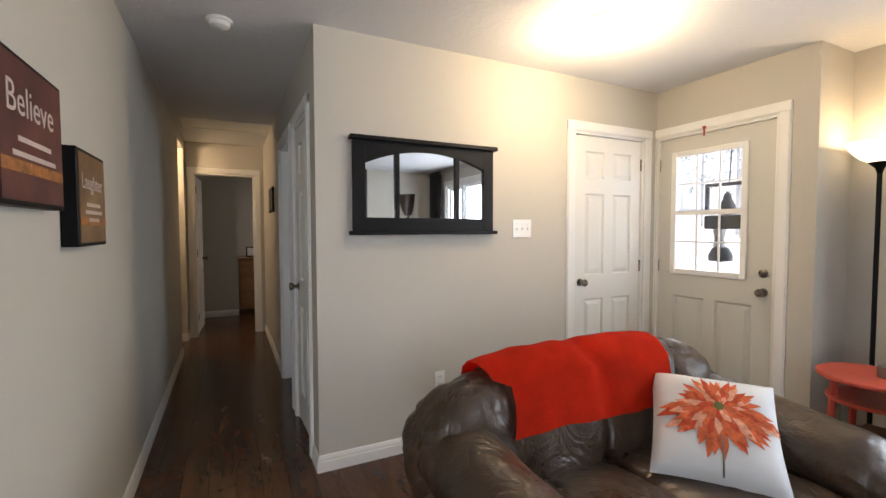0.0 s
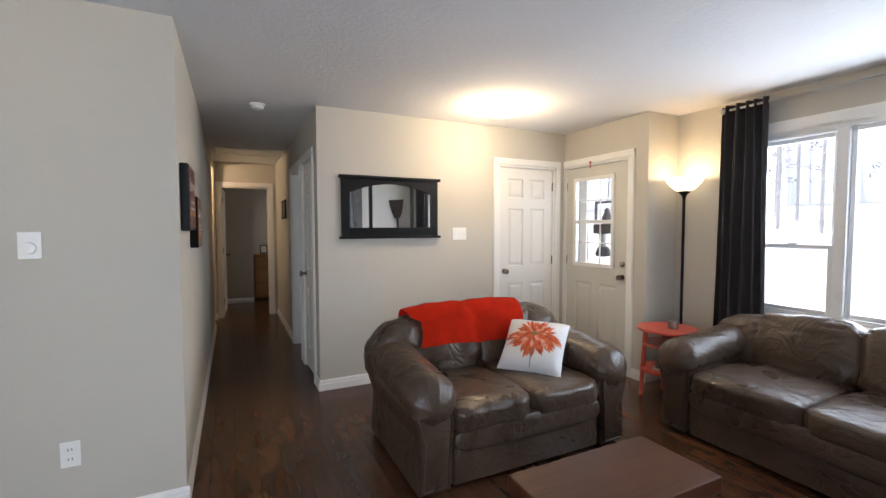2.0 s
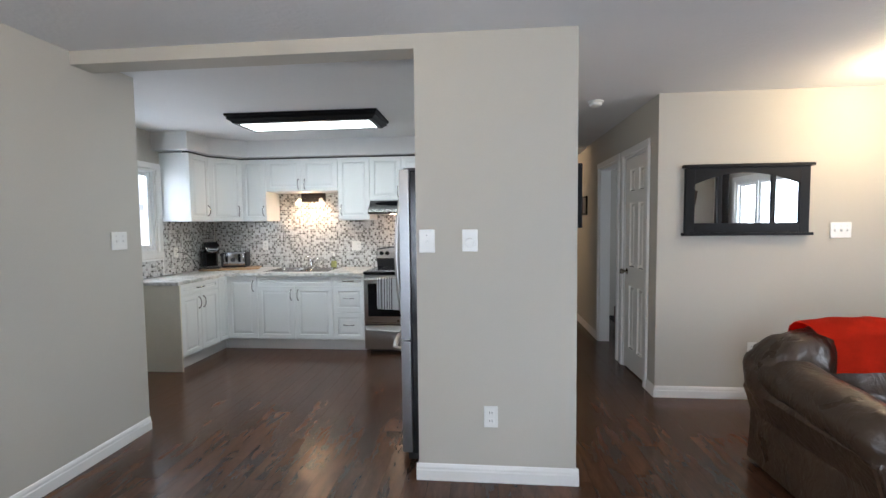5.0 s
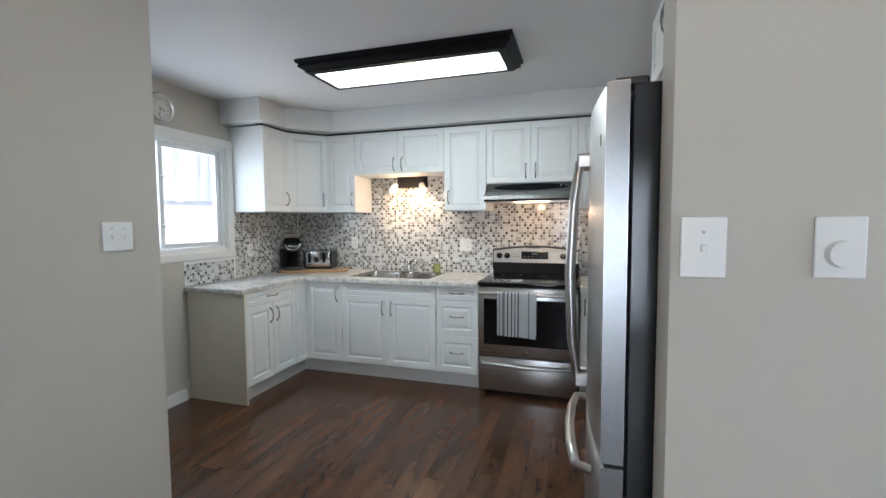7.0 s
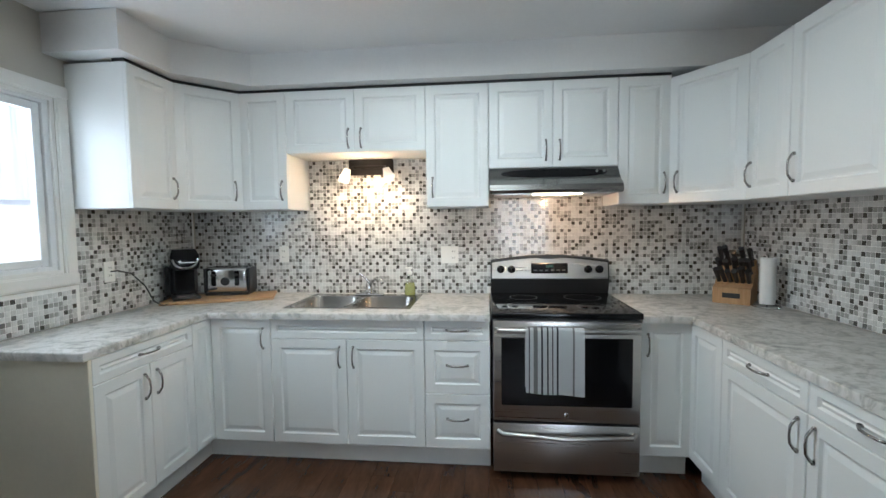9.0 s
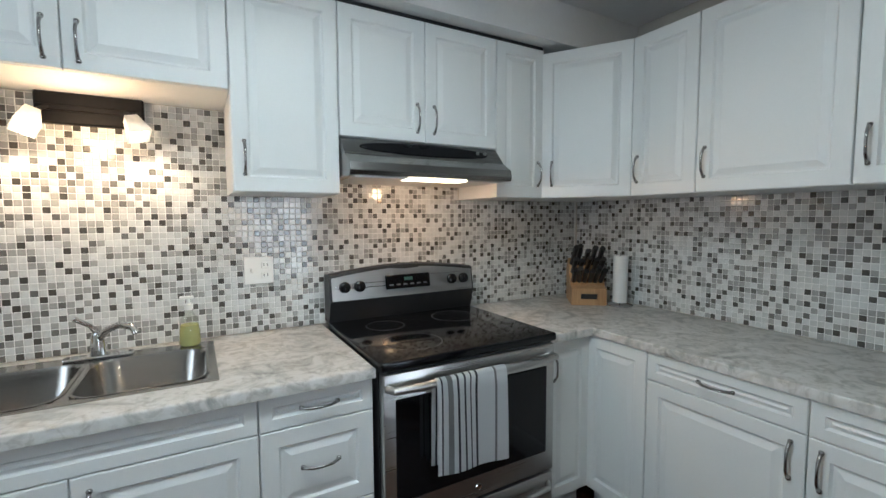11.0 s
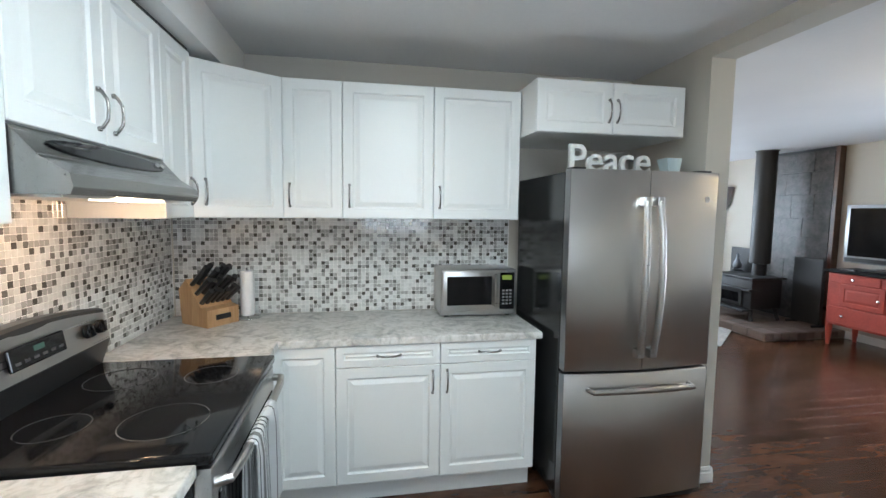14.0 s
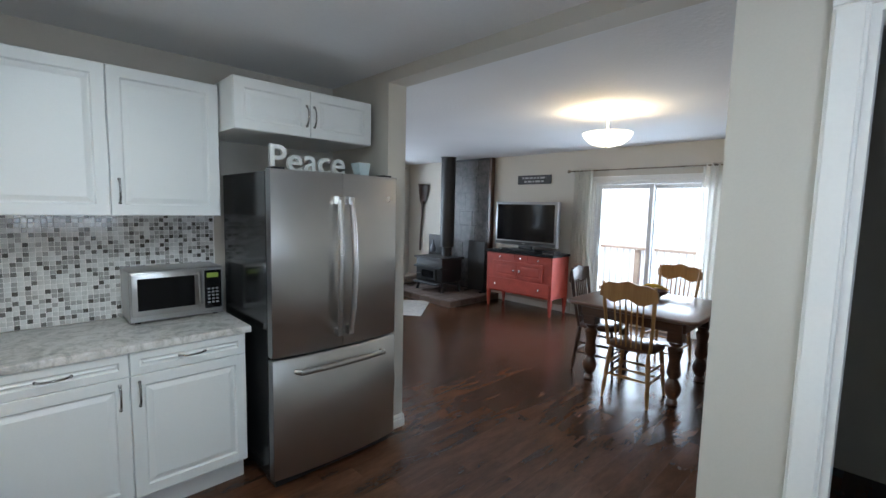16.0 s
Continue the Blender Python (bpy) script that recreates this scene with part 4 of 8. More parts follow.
def hood():
    x0, x1 = -2.283, -1.537
    w = x1 - x0
    t = thing("range_hood", pose(x0, 0, -0.018), "stainless under-cabinet range hood with its light on", "range hood")
    bm = bmesh.new()
    prof = [(4.19, 1.712), (3.862, 1.712), (3.800, 1.640), (3.745, 1.606), (3.738, 1.575), (3.745, 1.558), (4.19, 1.558)]
    ring_loft(bm, [[(x, y, z) for y, z in prof] for x in (0, w)])
    part("shell", bm, paint("hood_steel", (0.27, 0.265, 0.255), 0.25, metal=1.0, var=0.05, scale=2, fine=30, bump=0.0, depth=0.0005, stretch=(1, 90, 90)), t)
    v = bmesh.new()
    ring_loft(v, [[(w * 0.5 + (0.30 + q) * math.cos(a), 3.832 + (0.030 + q) * math.sin(a) * 0.62 - d * 0.75, 1.677 + (0.030 + q) * math.sin(a) * 0.78 + d * 0.62) for a in [k * math.pi / 16 for k in range(32)]] for q, d in ((0.004, -0.002), (0.004, 0.004), (0, 0.005))])
    part("switch_panel", v, GLOSSB, t, "black oval control strip")
    for k in range(2):
        part("button", lathe(bmesh.new(), [(0.008, 0), (0.007, 0.008), (0, 0.009)], (0, 0, 0), 10), STEELH, t, m=pose(0.62 + 0.04 * k, 3.829, 1.682, 50))
    part("filter", boxed(0.03, 3.78, 1.552, w - 0.03, 4.15, 1.5575), STEEL, t)
    part("lamp_lens", boxed(0.25, 3.77, 1.5495, 0.53, 3.85, 1.556, 0.003), glow("hood_lens", (1.0, 0.86, 0.62), 7.0), t, "lit frosted lamp lens")
    return t


hood()


# ---- refrigerator ----
def fridge():
    w, h, d = 0.80, 1.725, 0.64
    t = thing("refrigerator", pose(-1.395, 2.135, 0, 0, 0, -90), "stainless french-door refrigerator with black sides", "refrigerator")
    part("body", boxed(0.0, 0.0, 0.05, w, d, h - 0.01, 0.004), paint("black_enamel", (0.016, 0.017, 0.018), 0.16, var=0.06, fine=220, bump=0.05, depth=0.0006), t, "black enamelled cabinet")
    part("foot_grille", boxed(0.02, -0.03, 0.005, w - 0.02, 0.10, 0.05), BLACKM, t)

    def bow(x0, x1, z0, z1):
        bm = bmesh.new()
        n = 10
        rings = []
        for k in range(n + 1):
            x = x0 + (x1 - x0) * k / n
            bulge = 0.030 * (1 - ((x - w / 2) / (w / 2)) ** 2)
            f = -0.062 - bulge
            e = 0.010 * (1 if 0 < k < n else 1)
            rings.append([(x, f + e, z0), (x, f, z0 + 0.012), (x, f, z1 - 0.012), (x, f + e, z1), (x, -0.006, z1), (x, -0.006, z0)])
        ring_loft(bm, rings)
        return bm

    def bar(pts, parent, label):
        hb = bmesh.new()
        tube(hb, pts, [0.013, 0.015, 0.0165, 0.017, 0.0165, 0.015, 0.013], 12)
        part("handle", hb, STEELH, parent, label, smooth=True)

    for nm, x0, x1, hx, sg in (("left_door", 0.002, w / 2 - 0.002, w / 2 - 0.035, -1), ("right_door", w / 2 + 0.002, w - 0.002, w / 2 + 0.035, 1)):
        dr = part("door", bow(x0, x1, 0.735, h), STEEL, t, "bowed brushed steel door", smooth=True)
        bar([(hx, -0.090, 1.580), (hx, -0.125, 1.570), (hx + sg * 0.006, -0.142, 1.43), (hx + sg * 0.010, -0.152, 1.20), (hx + sg * 0.006, -0.142, 0.97), (hx, -0.125, 0.835), (hx, -0.090, 0.825)], dr, "curved steel bar handle")
        for z in (1.575, 0.83):
            part("bracket", boxed(hx - 0.019, -0.132, z - 0.024, hx + 0.019, -0.085, z + 0.024, 0.006, 2), STEELH, dr)
        if sg > 0:
            part("emblem", lathe(bmesh.new(), [(0.0, 0.004), (0.016, 0.003), (0.018, 0.0)], (0, 0, 0), 16), CHROME, dr, m=pose(w - 0.07, -0.070, 1.59, 90))
    fz = part("freezer_drawer", bow(0.002, w - 0.002, 0.055, 0.722), STEEL, t, "bowed steel freezer drawer", smooth=True)
    bar([(0.12, -0.080, 0.645), (0.13, -0.125, 0.65), (0.25, -0.142, 0.655), (0.40, -0.148, 0.657), (0.55, -0.142, 0.655), (0.67, -0.125, 0.65), (0.68, -0.080, 0.645)], fz, "long steel bar handle")
    # Strips over the steel edges; their darker metal stands for a dim reflection.
    EDGE = paint("grey_metal_edge", (0.27, 0.27, 0.275), 0.32, metal=1.0, var=0.05, bump=0.0)
    for x0, x1 in ((-0.0005, 0.0018), (w - 0.0018, w + 0.0005)):
        part("door_edge", boxed(x0, -0.0615, 0.737, x1, -0.007, h - 0.002), EDGE, t, "steel door edge, toned down for a dim reflection")
        part("drawer_edge", boxed(x0, -0.0615, 0.057, x1, -0.007, 0.720), EDGE, t, "steel drawer edge, toned down for a dim reflection")
    part("hinge_cover", boxed(0.02, -0.04, h - 0.008, 0.09, 0.04, h + 0.012, 0.004), BLACKM, t)
    part("hinge_cover", boxed(w - 0.09, -0.04, h - 0.008, w - 0.02, 0.04, h + 0.012, 0.004), BLACKM, t)
    return t


fridge()
PW = paint("weathered_white", (0.70, 0.71, 0.69), 0.6, var=0.12, fine=40, bump=0.2)
pc = text_mesh("Peace", 0.205, 0.012, 0.002)
pc.materials.clear()
pc.materials.append(PW)
po = new("peace_letters", pc)
po.matrix_basis = pose(-1.27, 2.07, 1.728, 90, 0, -90)
tagged(po, "white wooden letters spelling Peace on top of the refrigerator", "sign")
cup = thing("planter", pose(-1.25, 1.455, 1.727), "small pale square pot tilted on the refrigerator top", "pot")
pb = bmesh.new()
ring_loft(pb, [[(sx * s + dx, sy * s, z) for sx, sy in ((-1, -1), (1, -1), (1, 1), (-1, 1))] for s, z, dx in ((0.030, 0, 0), (0.045, 0.09, 0.012), (0.041, 0.09, 0.012), (0.03, 0.03, 0.004))])
part("pot", pb, paint("pale_blue_glaze", (0.55, 0.66, 0.68), 0.25, var=0.05, bump=0.0), cup)
part("foot", boxed(-0.035, -0.035, -0.006, 0.035, 0.035, 0.004), PW, cup)


# ---- counter-top things ----
def microwave():
    ringkey = paint("grey_key", (0.22, 0.22, 0.22), 0.5, bump=0)
    t = thing("microwave", pose(-0.895, 2.655, CT1, 0, 0, -90), "stainless steel microwave oven on the worktop", "microwave")
    w, h, d = 0.463, 0.288, 0.24
    part("case", boxed(0, 0.012, 0.012, w, d, h, 0.006, 2), STEEL, t, smooth=True)
    fr = part("front", boxed(0, 0, 0.012, w, 0.014, h, 0.004), STEELH, t)
    dr = part("door", boxed(0.008, -0.012, 0.045, w * 0.755, 0.0, h - 0.008, 0.006, 2), STEELH, t, smooth=True)
    part("window", boxed(0.036, -0.0145, 0.075, w * 0.665, -0.011, h - 0.040, 0.006, 2), GLOSSB, dr)
    part("handle", tube(bmesh.new(), [(w * 0.715, -0.010, 0.07), (w * 0.715, -0.03, 0.08), (w * 0.715, -0.03, h - 0.04), (w * 0.715, -0.010, h - 0.03)], 0.008, 8), STEELH, dr, smooth=True)
    pn = part("control_panel", boxed(w * 0.78, -0.010, 0.045, w - 0.012, 0.0, h - 0.02, 0.003), GLOSSB, t, "black key panel")
    part("display", boxed(w * 0.805, -0.0115, h - 0.062, w - 0.03, -0.0095, h - 0.035), glow("green_digits", (0.16, 0.22, 0.03), 0.3), pn, "green lit display")
    for r in range(5):
        for c in range(3):
            part("key", boxed(w * 0.81 + c * 0.022, -0.0112, 0.075 + r * 0.020, w * 0.81 + c * 0.022 + 0.014, -0.0095, 0.075 + r * 0.020 + 0.010), ringkey, pn)
    for x in (0.04, w - 0.04):
        for y in (0.04, d - 0.04):
            part("foot", boxed(x - 0.012, y - 0.012, 0, x + 0.012, y + 0.012, 0.013), BLACKM, t)
    return t


microwave()
BEECH = timber("beech_block", (0.36, 0.20, 0.09), (0.58, 0.38, 0.20), 0.45, axis=2, scale=1.5, each=0.05)


def knife_block():
    t = thing("knife_block", pose(-0.83, 3.94, CT1, 0, 0, -38) @ Matrix.Scale(1.1, 4), "beech knife block full of black-handled knives", "knife block")
    bm = bmesh.new()
    prof = [(0.0, 0.0), (-0.10, 0.0), (-0.10, 0.085), (-0.05, 0.095), (0.06, 0.225), (0.12, 0.17), (0.10, 0.0)]
    ring_loft(bm, [[(x, y, z) for y, z in prof] for x in (-0.085, 0.085)])
    part("block", bm, BEECH, t)
    part("badge", boxed(-0.04, -0.1025, 0.032, 0.04, -0.1, 0.058), BLACKM, t)
    rng = random.Random(3)
    for r in range(3):
        for c in range(5 if r else 6):
            x = -0.068 + c * (0.136 / (4 if r else 5))
            y, z = -0.035 + r * 0.036, 0.115 + r * 0.042
            ln = 0.112 + rng.uniform(-0.012, 0.02) + 0.01 * r
            a = 140 + rng.uniform(-4, 4)
            dv = Vector((rng.uniform(-0.06, 0.06), math.cos(radians(a)), math.sin(radians(a)))).normalized()
            p = Vector((x, y, z))
            hb = tube(bmesh.new(), [p - dv * 0.02, p + dv * ln * 0.3, p + dv * ln * 0.7, p + dv * ln], [0.012, 0.0115, 0.0135, 0.015], 6)
            part("knife_handle", hb, BLACKM, t, smooth=True)
    return t


knife_block()


def paper_towel():
    t = thing("paper_towel", pose(-0.755, 3.765, CT1), "upright white paper towel roll on a wire stand", "paper towel")
    part("roll", lathe(bmesh.new(), [(0.0, 0.02), (0.037, 0.02), (0.038, 0.03), (0.038, 0.268), (0.036, 0.275), (0.0, 0.275)], (0, 0, 0), 20), paint("paper", (0.78, 0.78, 0.77), 0.9, var=0.02, fine=90, bump=0.2), t, smooth=True)
    part("pin", rod(bmesh.new(), (0, 0, 0.0), (0, 0, 0.295), 0.005), CHROME, t)
    part("base_ring", tube(bmesh.new(), [(0.065 * math.cos(k * math.pi / 10), 0.065 * math.sin(k * math.pi / 10), 0.004) for k in range(21)], 0.003, 6), CHROME, t)
    part("guard_wire", tube(bmesh.new(), [(0.03, -0.06, 0.004), (0.035, -0.062, 0.05), (0.05, -0.05, 0.06), (0.05, -0.05, 0.02)], 0.002, 6), CHROME, t)
    return t


paper_towel()


def coffee_maker():
    t = thing("coffee_maker", pose(-4.285, 3.875, CT1 + 0.018, 0, 0, 42), "black single-cup coffee maker with a silver arch on its head", "coffee maker")
    part("base", boxed(-0.08, -0.13, 0, 0.08, 0.10, 0.022, 0.010, 2), BLACKM, t, smooth=True)
    part("column", boxed(-0.078, -0.03, 0.022, 0.078, 0.10, 0.215, 0.022, 3), BLACKM, t, smooth=True)
    part("cup_bay", boxed(-0.055, -0.034, 0.030, 0.055, -0.026, 0.185, 0.010, 2), GLOSSB, t)
    hd = part("head", ring_loft(bmesh.new(), [[(sx * w_, y, z) for sx, y in ((-1, y0), (-0.75, y0 - 0.02), (0.75, y0 - 0.02), (1, y0), (1, 0.10), (-1, 0.10))] for w_, y0, z in ((0.074, -0.085, 0.195), (0.082, -0.10, 0.225), (0.080, -0.085, 0.285), (0.066, -0.045, 0.322))]), GLOSSB, t, smooth=True)
    arch = [(0.070 * math.cos(a), -0.124 + 0.026 * (1 + math.sin(a)) * 0.4, 0.262 + 0.058 * math.sin(a)) for a in [math.pi + k * math.pi / 14 for k in range(15)]]
    part("silver_arch", tube(bmesh.new(), arch, 0.007, 8), CHROME, hd, "silver curved trim", smooth=True)
    part("screen", boxed(-0.022, -0.003, -0.014, 0.022, 0.003, 0.014, 0.003), glow("pale_screen", (0.7, 0.85, 0.95), 0.7), hd, "small lit screen", m=pose(0, -0.098, 0.275, -24))
    part("drip_tray", boxed(-0.055, -0.125, 0.022, 0.055, -0.04, 0.030, 0.004), STEELH, t)
    part("tank", boxed(-0.112, -0.06, 0.022, -0.081, 0.09, 0.215, 0.012, 2), GLOSSB, t, "dark water tank", smooth=True)
    return t


coffee_maker()


def toaster():
    t = thing("toaster", pose(-4.065, 4.045, CT1 + 0.019, 0, 0, 12), "polished steel four-slot toaster with black ends", "toaster")
    part("shell", boxed(-0.135, -0.085, 0.018, 0.135, 0.085, 0.188, 0.022, 4), CHROME, t, smooth=True)
    for x in (-0.148, 0.136):
        part("end_cap", boxed(x, -0.083, 0.016, x + 0.012, 0.083, 0.183, 0.005, 2), BLACKM, t, "black end cap")
    part("foot_rim", boxed(-0.14, -0.08, 0, 0.14, 0.08, 0.020, 0.004), BLACKM, t)
    for x in (-0.068, 0.068):
        for y0, y1 in ((-0.05, -0.022), (0.022, 0.05)):
            part("slot", boxed(x - 0.055, y0, 0.182, x + 0.055, y1, 0.1895), GLOSSB, t)
    for x in (-0.082, 0.068):
        track = part("lever_track", boxed(x - 0.015, -0.0885, 0.065, x + 0.015, -0.084, 0.165, 0.008, 2), GLOSSB, t, "black lever slot")
        part("lever", boxed(x - 0.012, -0.105, 0.132, x + 0.012, -0.088, 0.145, 0.003), BLACKM, track)
    part("dial", lathe(bmesh.new(), [(0.029, 0), (0.027, 0.010), (0.012, 0.014), (0, 0.014)], (0, 0, 0), 20), BLACKM, t, "round browning dial", m=pose(-0.008, -0.084, 0.095, 90), smooth=True)
    return t


toaster()
tagged(part("cutting_board", boxed(-0.33, -0.15, 0, 0.33, 0.15, 0.018, 0.005, 2), BEECH, m=pose(-4.06, 3.93, CT1, 0, 0, 22)), "wooden board under the toaster and coffee maker", "board")
cord = part("power_cord", tube(bmesh.new(), [(KW + 0.02, 3.45, 1.125), (KW + 0.05, 3.46, 1.13), (-4.33, 3.50, 1.11), (-4.29, 3.55, 1.03), (-4.28, 3.60, 0.93), (-4.27, 3.66, 0.893), (-4.25, 3.74, 0.906)], 0.004, 6), BLACKM)
tagged(cord, "black power cord from the outlet to the coffee maker", "cord")


def plate(name, m, w, h, kind, label):
    """A wall plate: face -y. kind: rockers, outlet, dial."""
    t = thing(name, m, label, "outlet" if kind in ("outlet", "pair") else "switch")
    part("cover", boxed(-w / 2, -0.006, -h / 2, w / 2, 0, h / 2, 0.003, 2), LIGHTW, t)
    if kind in ("outlet", "pair"):
        cx = 0.028 if kind == "pair" else 0.0
        for z in (-0.022, 0.022):
            s = part("socket", boxed(cx - 0.017, -0.0075, z - 0.014, cx + 0.017, -0.005, z + 0.014, 0.003), LIGHTW, t)
            for x in (cx - 0.007, cx + 0.007):
                part("slot", boxed(x - 0.0015, -0.0082, z - 0.004, x + 0.0015, -0.007, z + 0.007), BLACKM, s)
        if kind == "pair":
            part("toggle", boxed(-0.033, -0.016, -0.008, -0.023, -0.005, 0.008, 0.002), LIGHTW, t)
    elif kind == "dial":
        part("dial", lathe(bmesh.new(), [(0.026, 0), (0.024, 0.016), (0.0, 0.018)], (0, 0, 0), 24), LIGHTW, t, m=pose(0, -0.006, -0.012, 90), smooth=True)
    else:
        n = kind
        for k in range(n):
            x = (k - (n - 1) / 2) * w / (n + 0.35)
            part("toggle", boxed(x - 0.005, -0.016, -0.010, x + 0.005, -0.005, 0.006, 0.002), LIGHTW, t)
            part("screw", boxed(x - 0.003, -0.0068, 0.028, x + 0.003, -0.0055, 0.034), STEELH, t)
    return t


plate("outlet_plate", pose(-2.555, KN - 0.0085, 1.155), 0.118, 0.118, "pair", "white two-gang plate with a switch and an outlet on the mosaic")
plate("outlet_plate", pose(-3.745, KN - 0.0085, 1.165), 0.07, 0.115, "outlet", "white outlet plate on the mosaic")
plate("outlet_plate", pose(KW + 0.0085, 3.45, 1.125, 0, 0, 90), 0.07, 0.115, "outlet", "white outlet plate with a black plug")
plate("light_switch", pose(-1.275, 1.163, 1.32), 0.085, 0.125, 1, "white single switch plate on the column")
plate("thermostat", pose(-1.045, 1.163, 1.322), 0.082, 0.118, "dial", "white dial thermostat on the column")
plate("outlet_plate", pose(-0.938, 1.163, 0.365), 0.075, 0.118, "outlet", "white outlet plate low on the column")
plate("light_switch", pose(WEST + 0.002, 1.435, 1.325, 0, 0, 90), 0.12, 0.115, 2, "white double switch plate on the dining wall")
plate("light_switch", pose(1.745, 2.428, 1.335), 0.15, 0.12, 3, "white triple switch plate beside the mirror")
plate("outlet_plate", pose(1.13, 2.428, 0.40), 0.07, 0.115, "outlet", "white outlet plate low on the wall")


# ---- kitchen fixtures ----
def fluorescent():
    t = thing("ceiling_light", pose(-2.566, 2.81, CEIL), "black-framed fluorescent ceiling light, switched on", "ceiling light")
    bm = bmesh.new()
    w, d = 0.66, 0.215
    prof = [(0.03, 0.0), (0.03, -0.018), (0.012, -0.03), (0.018, -0.045), (-0.012, -0.062), (-0.02, -0.075), (-0.06, -0.078)]
    rings = [[(sx * (w + o), sy * (d + o), z) for sx, sy in ((-1, -1), (1, -1), (1, 1), (-1, 1))] for o, z in prof]
    ring_loft(bm, rings, True, False)
    part("frame", bm, BLACKP, t, "black crown-moulded frame")
    part("diffuser", boxed(-w + 0.055, -d + 0.055, -0.074, w - 0.055, d - 0.055, -0.066), glow("fluorescent_lens", (0.94, 1.0, 0.98), 4.0), t, "glowing white diffuser")
    return t


fluorescent()


def spot_bar():
    t = thing("spot_light", pose(-3.09, KN - 0.009, 1.765), "black two-head spot light bar over the sink", "spot light")
    part("back_plate", boxed(-0.155, -0.035, -0.055, 0.155, 0, 0.055, 0.006), BLACKP, t)
    part("rail", boxed(-0.15, -0.045, -0.012, 0.15, -0.035, 0.008, 0.003), BLACKP, t)
    shade = paint("frosted_shade", (0.85, 0.83, 0.78), 0.4, bump=0.05)
    lit = glow("lit_bulb", (1.0, 0.86, 0.66), 3.6)
    for x, a in ((-0.155, 20), (0.13, -14)):
        hd = part("shade", ring_loft(bmesh.new(), [[(sx * s, sy * s, z) for sx, sy in ((-1, -1), (1, -1), (1, 1), (-1, 1))] for s, z in ((0.020, 0.035), (0.036, -0.045), (0.033, -0.045), (0.018, 0.03))]), shade, t, "square frosted glass shade", m=pose(x, -0.095, -0.055, -28, a, 20))
        part("bulb", lathe(bmesh.new(), [(0.0, 0.025), (0.024, 0.0), (0.030, -0.036), (0.0, -0.040)], (0, 0, 0), 12), lit, hd, "lit bulb")
        part("arm", rod(bmesh.new(), (x * 0.75, -0.04, 0.0), (x, -0.085, -0.03), 0.008), BLACKP, t)
    return t


spot_bar()


def clock():
    t = thing("wall_clock", pose(KW + 0.002, 2.596, 2.208, 0, 0, 90), "round silver wall clock above the kitchen window", "clock")
    part("rim", lathe(bmesh.new(), [(0.108, 0.0), (0.112, 0.014), (0.102, 0.026), (0.084, 0.02), (0.082, 0.008)], (0, 0, 0), 36, False), STEELH, t, m=pose(0, 0, 0, 90), smooth=True)
    f = part("face", lathe(bmesh.new(), [(0.084, 0.002), (0.084, 0.008), (0.0005, 0.008)], (0, 0, 0), 36), paint("clock_face", (0.72, 0.71, 0.66), 0.5, var=0.03, bump=0), t, m=pose(0, 0, 0, 90))
    for k in range(12):
        a = radians(90 - 30 * (k + 1))
        text_part("numeral", str(k + 1), 0.019, 0.0004, BLACKP, f, Matrix.Translation((0.066 * math.cos(a) - 0.006, 0.066 * math.sin(a) - 0.006, 0.0086)))
    for a, ln, wd in ((-20, 0.040, 0.0025), (-100, 0.058, 0.002)):
        part("clock_needle", boxed(-0.008, -wd, 0.0095, ln, wd, 0.0105), BLACKP, f, m=pose(0, 0, 0, 0, 0, a))
    return t


clock()

# ---- windows and doors ----
VINYL = paint("white_vinyl", (0.80, 0.81, 0.81), 0.3, var=0.015, bump=0.02)


def sash(parent, axis, p, a0, a1, z0, z1, w=0.045, t=0.035, name="sash"):
    """A framed pane in the plane axis-along, centred at p across."""
    bm = bmesh.new()

    def b(s, e, zs, ze):
        box(bm, *((s, p - t / 2, zs, e, p + t / 2, ze) if axis == "x" else (p - t / 2, s, zs, p + t / 2, e, ze)), 0.004)

    b(a0, a0 + w, z0, z1)
    b(a1 - w, a1, z0, z1)
    b(a0 + w, a1 - w, z0, z0 + w)
    b(a0 + w, a1 - w, z1 - w, z1)
    s = part(name, bm, VINYL, parent)
    g = bmesh.new()
    q = (a0 + w - 0.004, p - 0.003, z0 + w - 0.004, a1 - w + 0.004, p + 0.003, z1 - w + 0.004) if axis == "x" else (p - 0.003, a0 + w - 0.004, z0 + w - 0.004, p + 0.003, a1 - w + 0.004, z1 - w + 0.004)
    pane = part("pane", box(g, *q), GLASS, s)
    pane.visible_shadow = False
    return s


def bar_part(parent, name, axis, p0, p1, a0, a1, z0, z1, mat=None):
    return part(name, boxed(*((a0, p0, z0, a1, p1, z1) if axis == "x" else (p0, a0, z0, p1, a1, z1)), 0.003), mat or VINYL, parent)


